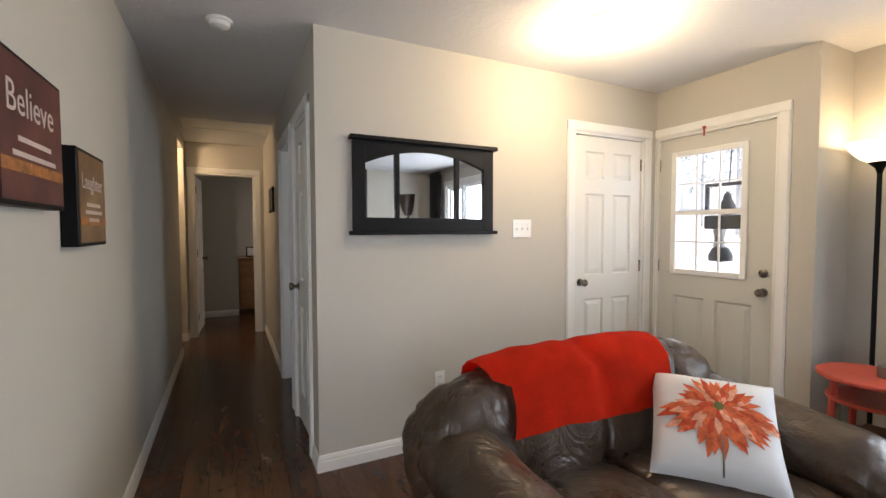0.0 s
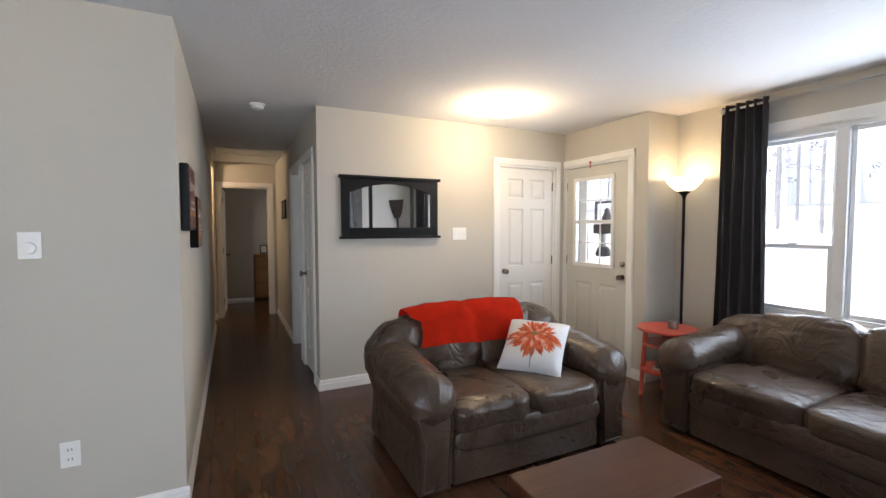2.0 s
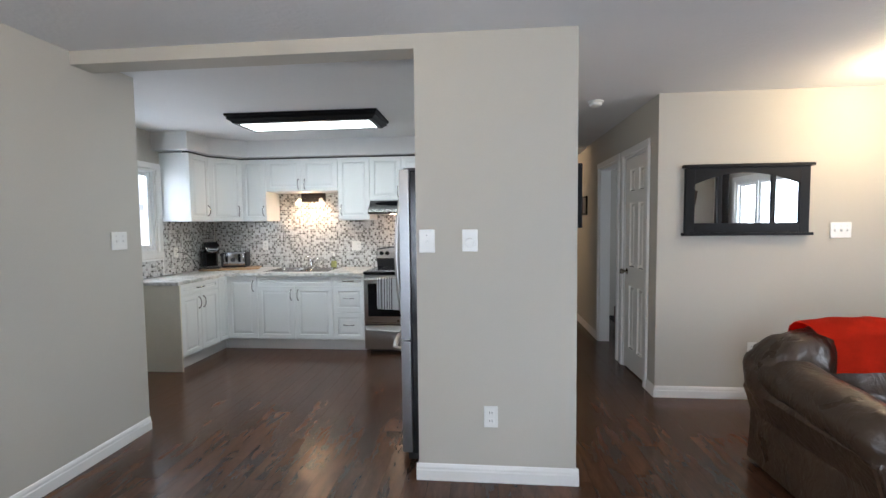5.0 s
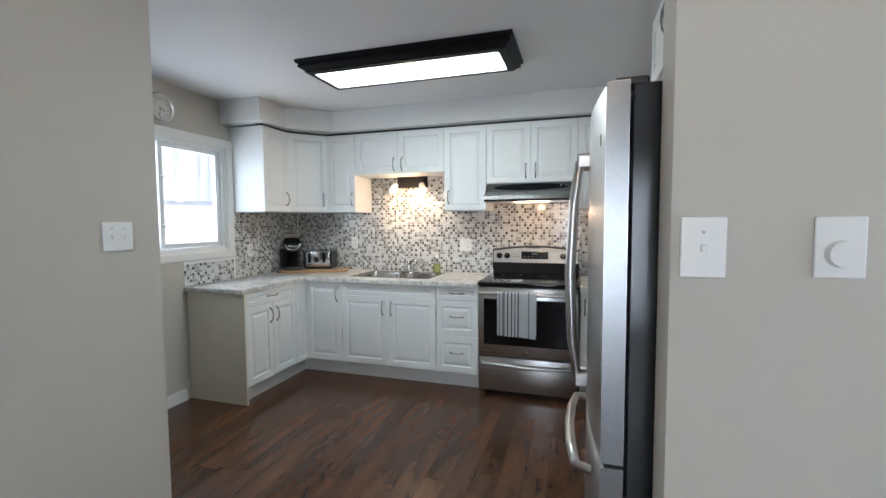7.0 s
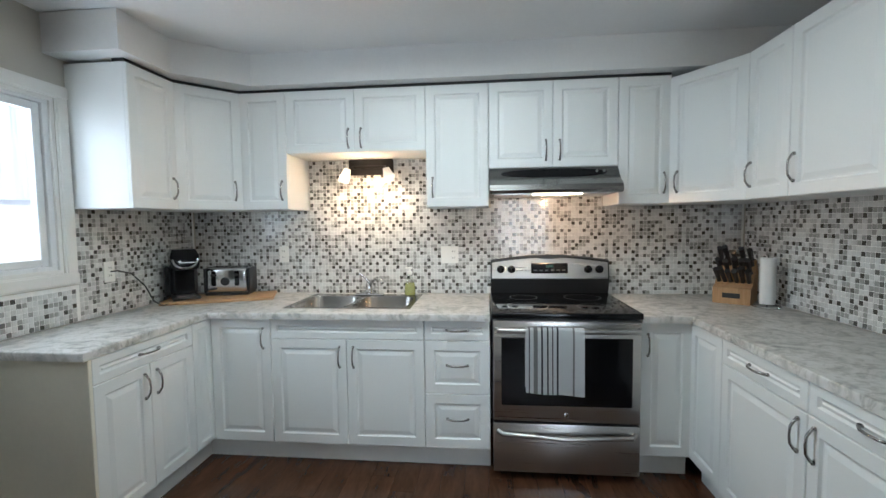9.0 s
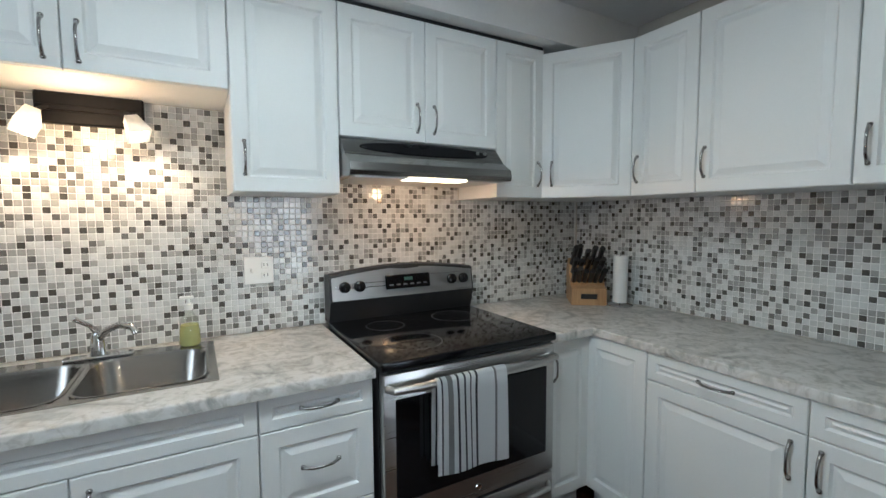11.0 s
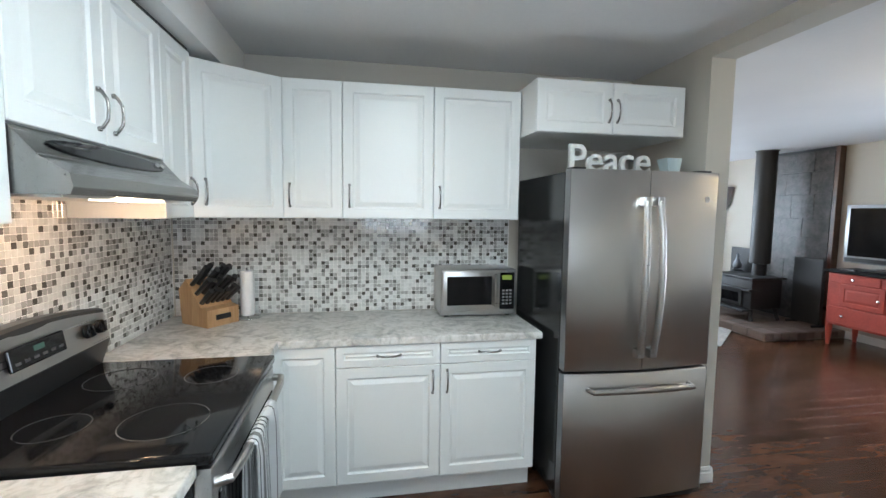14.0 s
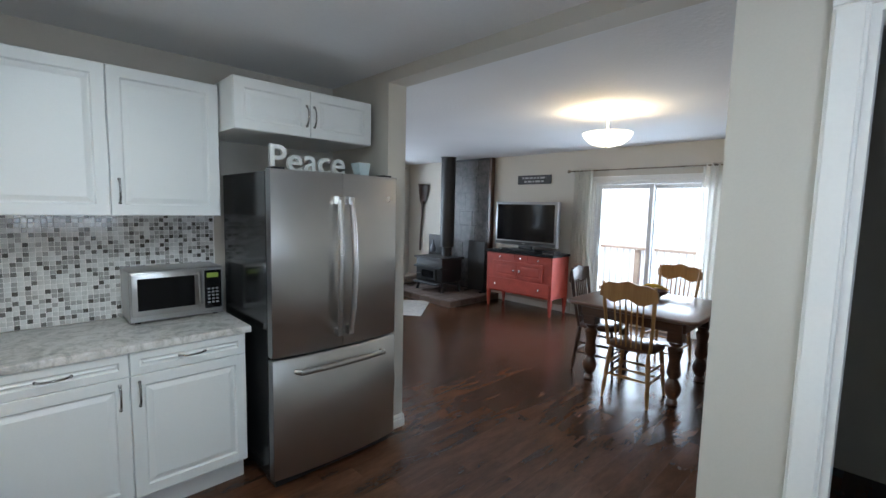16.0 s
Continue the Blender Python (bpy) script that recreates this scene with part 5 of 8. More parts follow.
def window_east():
    t = thing("window_1", pose(0, 0, 0), "white vinyl three-part front window looking onto snow", "window", kind="structure")
    for nm, a0, a1, z0, z1 in (("frame_rail", -2.12, 0.72, 0.74, 0.775), ("frame_rail", -2.12, 0.72, 2.065, 2.10), ("frame_stile", -2.12, -2.085, 0.775, 2.065), ("frame_stile", 0.685, 0.72, 0.775, 2.065), ("mullion", 0.125, 0.195, 0.775, 2.065), ("mullion", -1.59, -1.52, 0.775, 2.065), ("head_filler", 0.196, 0.684, 2.045, 2.064), ("head_filler", -2.084, -1.591, 2.045, 2.064)):
        bar_part(t, nm, "y", 3.46, 3.55, a0, a1, z0, z1)
    for a0, a1 in ((0.197, 0.683), (-2.083, -1.592)):
        sash(t, "y", 3.525, a0, a1, 1.235, 2.044, w=0.030)
        sash(t, "y", 3.488, a0, a1, 0.777, 1.270, w=0.030)
        bar_part(t, "sash_lock", "y", 3.462, 3.478, (a0 + a1) / 2 - 0.03, (a0 + a1) / 2 + 0.03, 1.270, 1.283)
    sash(t, "y", 3.505, -1.518, 0.123, 0.777, 2.063, w=0.03)
    return t


window_east()
casing("trim_window_east", "y", 3.45, -1, -2.12, 0.72, 2.10, 0.74, 0.08, True)
lining("jamb_window_east", "y", 3.452, 3.462, -2.12, 0.72, 0.74, 2.10, True)


def window_kitchen():
    t = thing("window_2", pose(0, 0, 0), "white sliding kitchen window above the worktop end", "window", kind="structure")
    for nm, a0, a1, z0, z1 in (("frame_rail", 2.10, 3.20, 1.148, 1.185), ("frame_rail", 2.10, 3.20, 1.983, 2.018), ("frame_stile", 2.10, 2.14, 1.185, 1.983), ("frame_stile", 3.155, 3.20, 1.185, 1.983)):
        bar_part(t, nm, "y", KW - 0.11, KW - 0.015, a0, a1, z0, z1)
    sash(t, "y", KW - 0.085, 2.142, 2.64, 1.187, 1.981, 0.035)
    s = sash(t, "y", KW - 0.045, 2.59, 3.153, 1.187, 1.981, 0.038)
    for z in (1.36, 1.72):
        part("latch", lathe(bmesh.new(), [(0.012, 0), (0.010, 0.016), (0, 0.018)], (0, 0, 0), 10), VINYL, s, m=pose(KW - 0.03, 2.615, z, 0, 90, 0))
    return t


window_kitchen()
casing("trim_window_kitchen", "y", KW, 1, 2.10, 3.20, 2.018, 1.148, 0.066, True)
lining("jamb_window_kitchen", "y", KW - 0.014, KW - 0.001, 2.10, 3.20, 1.148, 2.018, True)


def patio_door():
    t = thing("door_1", pose(0, 0, 0), "white sliding glass patio door onto the deck", "door", kind="structure")
    for nm, a0, a1, z0, z1 in (("frame_rail", -2.18, -0.66, 0.03, 0.06), ("frame_rail", -2.18, -0.66, 1.915, 1.96), ("frame_stile", -2.18, -2.14, 0.06, 1.915), ("frame_stile", -0.70, -0.66, 0.06, 1.915)):
        bar_part(t, nm, "x", SOUTH - 0.12, SOUTH - 0.01, a0, a1, z0, z1)
    sash(t, "x", SOUTH - 0.09, -2.138, -1.42, 0.062, 1.913, 0.06)
    s = sash(t, "x", SOUTH - 0.045, -1.46, -0.702, 0.062, 1.913, 0.06)
    part("handle", boxed(-0.745, SOUTH - 0.02, 0.92, -0.72, SOUTH + 0.008, 1.10, 0.006), VINYL, s)
    return t


patio_door()
casing("trim_patio_door", "x", SOUTH, 1, -2.18, -0.66, 1.96)
lining("jamb_patio_door", "x", SOUTH - 0.009, SOUTH - 0.001, -2.18, -0.66, 0.03, 1.96)

SIX = lambda w, h: [(x0, z0, x1, z1) for x0, x1 in ((0.105, w / 2 - 0.045), (w / 2 + 0.045, w - 0.105)) for z0, z1 in ((0.20, 0.80), (0.98, 1.58), (1.69, h - 0.11))]


def knob(parent, m, mat=BRONZE):
    bm = lathe(bmesh.new(), [(0.028, 0), (0.028, 0.005), (0.013, 0.010), (0.011, 0.030), (0.024, 0.040), (0.027, 0.052), (0.022, 0.063), (0.0, 0.066)], (0, 0, 0), 18)
    return part("doorknob", bm, mat, parent, "brushed nickel knob", smooth=True, m=m)


def panel_door(name, m, w, h, knob_x, label, mat=None):
    d = thing(name, m, label, "door", kind="structure")
    leaf = part("leaf", panel_slab(bmesh.new(), w, h, 0.035, SIX(w, h), dip=0.013, rim=0.009, slope=0.026), mat or DOORW, d)
    knob(leaf, pose(knob_x, 0, 0.93, 90))
    for z in (0.22, 1.03, 1.82):
        part("hinge", boxed((w - 0.006) if knob_x < w / 2 else -0.006, -0.008, z - 0.045, (w + 0.006) if knob_x < w / 2 else 0.006, 0.006, z + 0.045), BRONZE, leaf)
    return d


panel_door("door_2", pose(2.222, 2.448, 0.012), 0.68, 2.0, 0.06, "white six-panel closet door, closed")
panel_door("door_3", pose(0.405, 3.211, 0.012, 0, 0, -88), 0.535, 2.0, 0.055, "white six-panel hall closet door, closed")
panel_door("door_4", pose(0.54, 3.455, 0.012, 0, 0, -12), 0.66, 2.0, 0.60, "white six-panel bedroom door standing open")
panel_door("door_5", pose(-0.382, 6.325, 0.012, 0, 0, 87), 0.66, 2.0, 0.60, "white six-panel door open into the end bedroom")


def front_door():
    d = thing("door_6", pose(3.085, 2.410, 0.012, 0, 0, -90), "pale grey-white front door with a gridded glass light", "door", kind="structure")
    w, h = 0.834, 2.012
    gx0, gx1, gz0, gz1 = 0.135, 0.635, 1.005, 1.875
    bm = bmesh.new()
    paint_d = paint("door_enamel", (0.60, 0.585, 0.53), 0.4, var=0.02, bump=0.04)
    low = [(0.13, 0.20, 0.375, 0.81), (0.455, 0.20, 0.70, 0.81)]
    panel_slab(bm, w, gz0, 0.04, low, dip=0.014, rim=0.010, slope=0.03)
    for r in ((0, gz0, gx0, h), (gx1, gz0, w, h), (gx0, gz1, gx1, h)):
        box(bm, r[0], 0, r[1], r[2], 0.04, r[3])
    leaf = part("leaf", bm, paint_d, d)
    fr = bmesh.new()
    for a0, a1, z0, z1 in ((gx0 - 0.03, gx0 + 0.012, gz0 - 0.03, gz1 + 0.03), (gx1 - 0.012, gx1 + 0.03, gz0 - 0.03, gz1 + 0.03), (gx0 + 0.012, gx1 - 0.012, gz0 - 0.03, gz0 + 0.012), (gx0 + 0.012, gx1 - 0.012, gz1 - 0.012, gz1 + 0.03)):
        box(fr, a0, -0.014, z0, a1, -0.001, z1, 0.005)
    light = part("light_frame", fr, WHITE, leaf)
    pane = part("pane", boxed(gx0 + 0.002, 0.016, gz0 + 0.002, gx1 - 0.002, 0.022, gz1 - 0.002), GLASS, leaf)
    pane.visible_shadow = False
    for k in range(1, 3):
        x = gx0 + (gx1 - gx0) * k / 3
        part("muntin", boxed(x - 0.006, 0.006, gz0, x + 0.006, 0.016, gz1), WHITE, leaf)
    for k in range(1, 4):
        z = gz0 + (gz1 - gz0) * k / 4
        th = 0.018 if k == 2 else 0.006
        part("muntin", boxed(gx0, 0.004, z - th, gx1, 0.0155, z + th), WHITE, leaf)
    knob(leaf, pose(w - 0.065, 0, 0.905, 90))
    part("deadbolt", lathe(bmesh.new(), [(0.028, 0), (0.028, 0.008), (0.02, 0.014), (0.0, 0.016)], (0, 0, 0), 18), BRONZE, leaf, smooth=True, m=pose(w - 0.065, 0, 1.03, 90))
    for z in (0.22, 1.03, 1.82):
        part("hinge", boxed(-0.006, -0.008, z - 0.045, 0.006, 0.006, z + 0.045), BRONZE, leaf)
    part("threshold", boxed(-0.02, -0.03, -0.012, w + 0.02, 0.06, 0.0), STEELH, d)
    return d


front_door()
red_ribbon = part("ribbon", box(boxed(-0.006, -0.002, -0.035, 0.006, 0.002, 0.03), -0.012, -0.003, 0.018, 0.012, 0.003, 0.035), paint("red_ribbon", (0.35, 0.05, 0.03), 0.6), m=pose(3.04, 2.03, 2.03, 0, 0, 90))
tagged(red_ribbon, "small red ribbon hung over the front door", "ribbon")
def bird_feeder():
    t = thing("bird_feeder", pose(3.19, 1.965, 0, 0, 0, 90), "grey wooden bird feeder hung outside the door glass", "bird feeder")
    dk = paint("weathered_feeder", (0.045, 0.045, 0.048), 0.7, var=0.5, scale=16, fine=70, bump=0.3)
    pale = paint("faded_feeder", (0.28, 0.28, 0.29), 0.7, var=0.3, scale=20)
    part("cord", rod(bmesh.new(), (-0.03, 0, 1.66), (-0.045, 0, 1.98), 0.004), dk, t)
    for x0, z0, x1, z1 in ((-0.15, 1.64, 0.14, 1.665), (-0.15, 1.45, -0.125, 1.64), (0.115, 1.45, 0.14, 1.64)):
        part("frame_bar", boxed(x0, -0.012, z0, x1, 0.012, z1, 0.003), dk, t)
    part("finial", lathe(bmesh.new(), [(0.0, 1.60), (0.022, 1.58), (0.03, 1.54), (0.05, 1.50), (0.055, 1.435), (0.0, 1.43)], (-0.02, 0, 0), 12), dk, t, smooth=True)
    part("tray", boxed(-0.16, -0.05, 1.33, 0.12, 0.05, 1.43, 0.012, 2), dk, t)
    part("tube", lathe(bmesh.new(), [(0.04, 1.20), (0.032, 1.26), (0.045, 1.33)], (0.03, 0, 0), 12), pale, t, smooth=True)
    part("dish", lathe(bmesh.new(), [(0.0, 1.09), (0.075, 1.10), (0.078, 1.14), (0.055, 1.19), (0.04, 1.20), (0.0, 1.20)], (0.02, 0, 0), 14), dk, t, smooth=True)
    return t


bird_feeder()

# ---- outdoors ----
SNOW = paint("snow", (0.82, 0.84, 0.87), 0.8, var=0.03, scale=0.4, fine=6, bump=0.25, depth=0.05)
BARK = paint("grey_bark", (0.60, 0.60, 0.60), 0.9, var=0.3, scale=5, fine=30, bump=0.5, stretch=(4, 4, 1))
NEEDLE = paint("dull_needles", (0.34, 0.37, 0.37), 0.8, var=0.3, scale=8, fine=40, bump=0.2)


def snow_ground():
    bm = bmesh.new()
    n = 60
    rows = []
    for j in range(n + 1):
        row = []
        for i in range(n + 1):
            u, v = i / n * 2 - 1, j / n * 2 - 1
            x, y = 900 * u ** 5 + 35 * u, 900 * v ** 5 + 35 * v
            d = math.hypot(x, y - 2)
            z = -0.55 + 0.12 * noise.noise((x * 0.2, y * 0.2, 0)) + max(0.0, min(d - 12, 60)) * 0.085
            row.append((x, y, z))
        rows.append(row)
    ring_loft(bm, rows, False, False)
    return tagged(part("ground", bm, SNOW, smooth=True), "snow-covered yard rising to the woods", "ground", kind="structure")


snow_ground()


def tree(seed, h, conifer):
    rng = random.Random(seed)
    t = thing("tree", pose(0, 0, 0), "tall dark conifer with thin drooping boughs in snow" if conifer else "bare grey winter tree with thin limbs in snow", "tree", "woods round the house")
    part("trunk", tube(bmesh.new(), [(0, 0, -0.6), (0.03, 0.0, h * 0.3), (-0.02, 0.04, h * 0.65), (0.03, 0.0, h)], [0.11, 0.09, 0.06, 0.02], 8), BARK, t)
    lb = bmesh.new()
    tips = []
    for k in range(34 if conifer else 22):
        z = h * rng.uniform(0.22, 0.97)
        a, ln = rng.uniform(0, 6.28), (h - z) * rng.uniform(0.18, 0.34) + 0.3
        rise = -0.15 if conifer else rng.uniform(0.3, 0.8)
        e = (math.cos(a) * ln, math.sin(a) * ln, z + ln * rise)
        tube(lb, [(0, 0, z), (e[0] * 0.5, e[1] * 0.5, z + ln * rise * 0.4), e], [0.03, 0.018, 0.006], 4)
        tips.append(((0, 0, z), e))
        if not conifer:
            for q in range(3):
                f = rng.uniform(0.4, 0.9)
                b0 = Vector(e) * f + Vector((0, 0, z)) * (1 - f)
                tube(lb, [b0, b0 + Vector((rng.uniform(-0.5, 0.5), rng.uniform(-0.5, 0.5), rng.uniform(0.2, 0.7)))], [0.012, 0.004], 3)
    part("limbs", lb, BARK, t)
    if conifer:
        cb = bmesh.new()
        for a, e in tips:
            a, e = Vector(a), Vector(e)
            for q in range(16):
                p = a.lerp(e, rng.uniform(0.25, 1.05))
                d = Vector((rng.uniform(-0.22, 0.22), rng.uniform(-0.22, 0.22), rng.uniform(-0.25, 0.05)))
                s = Vector((rng.uniform(-0.05, 0.05), rng.uniform(-0.05, 0.05), 0.03))
                cb.faces.new([cb.verts.new(v) for v in (p, p + d + s, p + d * 1.3, p + d - s)])
        part("crown", cb, NEEDLE, t)
    return t


def woods():
    protos = [tree(1, 11.0, False), tree(2, 13.0, True), tree(3, 9.5, False), tree(4, 14.0, True)]
    rng = random.Random(9)
    spots = []
    for k in range(44):
        spots.append((rng.uniform(22, 48), rng.uniform(-34, 22)))
    for k in range(22):
        spots.append((rng.uniform(-30, 16), rng.uniform(-48, -24)))
    for k in range(20):
        spots.append((rng.uniform(-45, -22), rng.uniform(-10, 26)))
    for k, (x, y) in enumerate(spots):
        d = math.hypot(x, y - 2)
        m = pose(x, y, -0.5 + max(0, min(d - 12, 60)) * 0.085, 0, 0, rng.uniform(0, 360)) @ Matrix.Scale(rng.uniform(0.8, 1.2), 4)
        if k < 4:
            protos[k].matrix_basis = m
        else:
            c = copy_thing(protos[(0, 2, 0, 1, 2, 0, 2, 3)[k % 8]], m)
            c.scale = m.to_scale()


woods()


def far_woods():
    """A glowing ring painted as pale snowy woods; haze and overcast brightness are in its colour."""
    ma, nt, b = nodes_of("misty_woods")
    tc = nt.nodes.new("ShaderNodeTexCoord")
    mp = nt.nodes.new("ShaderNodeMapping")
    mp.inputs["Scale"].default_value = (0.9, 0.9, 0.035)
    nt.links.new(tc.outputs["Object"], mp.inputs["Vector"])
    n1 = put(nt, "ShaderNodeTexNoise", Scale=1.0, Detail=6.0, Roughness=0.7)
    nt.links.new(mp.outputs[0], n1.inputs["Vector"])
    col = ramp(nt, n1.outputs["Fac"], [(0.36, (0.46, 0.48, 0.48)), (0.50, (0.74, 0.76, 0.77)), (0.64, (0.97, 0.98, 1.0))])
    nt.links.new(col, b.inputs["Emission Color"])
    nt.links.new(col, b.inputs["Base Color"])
    # The ring emits light itself, in place of a bright overcast sky.
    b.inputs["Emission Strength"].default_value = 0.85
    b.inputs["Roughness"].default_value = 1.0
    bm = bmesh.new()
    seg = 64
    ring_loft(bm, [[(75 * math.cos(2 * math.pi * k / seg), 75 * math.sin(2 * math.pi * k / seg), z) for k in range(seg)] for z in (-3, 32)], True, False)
    return tagged(part("backdrop", bm, ma), "self-lit backdrop ring painted with pale hazy winter woods", "backdrop", kind="structure")


far_woods()
CEDAR = timber("weathered_deck", (0.34, 0.26, 0.20), (0.52, 0.43, 0.35), 0.7, axis=0, each=0.2)


def deck():
    t = thing("deck", pose(0, 0, 0), "wooden deck under snow outside the patio door", "deck")
    for k in range(14):
        y = -3.05 - 0.145 * k
        part("board", boxed(-4.2, y - 0.14, -0.10, 1.4, y, -0.065), SNOW, t, "snow-covered deck board")
    r = thing("deck_railing", pose(0, 0, 0), "brown wooden deck railing with thin balusters", "railing")
    part("top_rail", boxed(-4.2, -5.10, 0.86, 1.4, -4.96, 0.90), CEDAR, r)
    part("bottom_rail", boxed(-4.2, -5.05, 0.03, 1.4, -5.01, 0.10), CEDAR, r)
    proto = None
    for k in range(46):
        x = -4.15 + k * 0.12
        if proto is None:
            proto = part("baluster", boxed(-0.016, -5.046, 0.10, 0.016, -5.014, 0.86), VINYL, r, m=pose(x, 0, 0))
        else:
            twin(proto, r, pose(x, 0, 0))
    for x in (-4.15, -2.3, -0.45, 1.35):
        part("post", boxed(x - 0.045, -5.09, -0.6, x + 0.045, -5.0, 0.86), CEDAR, r)


deck()

# ---- living room seating ----
def leather(name, color):
    """Soft glazed hide: broad sags, branching creases and fine grain."""
    ma, nt, b = nodes_of(name)
    v = coords(nt)
    soft = put(nt, "ShaderNodeTexNoise", Scale=4.0, Detail=4.0, Distortion=0.8)
    crease = put(nt, "ShaderNodeTexNoise", Scale=5.5, Detail=3.0, Distortion=1.6)
    fold = put(nt, "ShaderNodeTexNoise", Scale=15.0, Detail=3.0, Distortion=1.2)
    grain = put(nt, "ShaderNodeTexVoronoi", Scale=240.0)
    for n in (soft, crease, fold, grain):
        nt.links.new(v, n.inputs["Vector"])
    nt.links.new(ramp(nt, soft.outputs["Fac"], [(0.3, tuple(k * 0.70 for k in color)), (0.7, tuple(k * 1.25 for k in color))]), b.inputs["Base Color"])
    rr = nt.nodes.new("ShaderNodeMapRange")
    rr.inputs["From Min"].default_value, rr.inputs["From Max"].default_value = 0.3, 0.7
    rr.inputs["To Min"].default_value, rr.inputs["To Max"].default_value = 0.24, 0.42
    nt.links.new(soft.outputs["Fac"], rr.inputs["Value"])
    nt.links.new(rr.outputs[0], b.inputs["Roughness"])
    b.inputs["Specular IOR Level"].default_value = 0.5
    last = None
    for tex, strength, depth in ((crease, 0.38, 0.045), (fold, 0.24, 0.013)):
        sub, mag = nt.nodes.new("ShaderNodeMath"), nt.nodes.new("ShaderNodeMath")
        sub.operation, mag.operation = "SUBTRACT", "ABSOLUTE"
        sub.inputs[1].default_value = 0.5
        nt.links.new(tex.outputs["Fac"], sub.inputs[0])
        nt.links.new(sub.outputs[0], mag.inputs[0])
        bp = put(nt, "ShaderNodeBump", Strength=strength, Distance=depth)
        nt.links.new(mag.outputs[0], bp.inputs["Height"])
        if last is not None:
            nt.links.new(last.outputs[0], bp.inputs["Normal"])
        last = bp
    b2 = put(nt, "ShaderNodeBump", Strength=0.15, Distance=0.002)
    nt.links.new(grain.outputs["Distance"], b2.inputs["Height"])
    nt.links.new(last.outputs[0], b2.inputs["Normal"])
    nt.links.new(b2.outputs[0], b.inputs["Normal"])
    return ma


LEATHER = leather("brown_leather", (0.066, 0.042, 0.027))


def pad(bm, c, s, e1=0.45, e2=0.45, nu=30, nv=16, wr=0.006, seed=0.0, m=None, bend=None):
    """A stuffed cushion: a superellipsoid with sags and leather folds."""
    def pw(v, e):
        return math.copysign(abs(v) ** e, v)

    rings = []
    for j in range(nv + 1):
        ph = -math.pi / 2 + math.pi * j / nv
        ring = []
        for i in range(nu):
            th = 2 * math.pi * i / nu
            p = Vector((s[0] * pw(math.cos(ph), e1) * pw(math.cos(th), e2), s[1] * pw(math.cos(ph), e1) * pw(math.sin(th), e2), s[2] * pw(math.sin(ph), e1)))
            q = p * 5.0 + Vector((seed, seed * 1.7, seed * 0.6))
            q2 = Vector((q.x * 1.6, q.y * 2.2, q.z * 3.0)) + 0.6 * Vector((noise.noise(q * 1.3), noise.noise(q * 1.3 + Vector((5, 3, 1))), 0))
            k = wr * (noise.noise(q) + 0.6 * abs(noise.noise(q * 2.3)) - 0.55 * max(0.0, 1 - abs(noise.noise(q2)) * 5.0))
            p += p.normalized() * k
            p += Vector(c)
            if m is not None:
                p = m @ p
            ring.append(bend(p) if bend else p)
        rings.append(ring)
    ring_loft(bm, rings, True, True)
    bmesh.ops.remove_doubles(bm, verts=bm.verts, dist=1e-4)
    return bm


def arm_pad(side):
    """The stuffed roll on an arm, gathered where it folds over the front."""
    bm = bmesh.new()
    rings, n, nq = [], 34, 44
    for k in range(n + 1):
        s = k / n
        y = -0.050 + 0.86 * s
        end = min(1.0, s / 0.11)
        full = (1 - (1 - end) ** 2.2) ** 0.5 if end < 1 else 1.0
        full = max(full, 0.12)
        tail = 1.0 - 0.12 * max(0.0, (s - 0.8) / 0.2) ** 2
        rx, rz = 0.140 * full * tail, 0.122 * full * tail
        cz = 0.505 + 0.075 * s - 0.03 * (1 - end)
        ring = []
        for q in range(nq):
            a = 2 * math.pi * q / nq
            pk = 1 + 0.035 * math.sin(11 * a + 1.5 * math.sin(3 * a)) * math.exp(-((y + 0.01) / 0.07) ** 2)
            w = noise.noise((math.cos(a) * 1.4 + side, y * 6, math.sin(a) * 1.4))
            w2 = max(0.0, 1 - abs(noise.noise((math.cos(a) * 2.0 + side * 3, y * 13 + w, math.sin(a) * 2.0))) * 5)
            rr = pk * (1 + 0.05 * w - 0.035 * w2)
            ring.append((0.132 + rx * rr * math.cos(a), y, cz + rz * rr * math.sin(a)))
        rings.append(ring)
    ring_loft(bm, rings)
    if side < 0:
        bmesh.ops.scale(bm, vec=(-1, 1, 1), verts=bm.verts)
    return bm


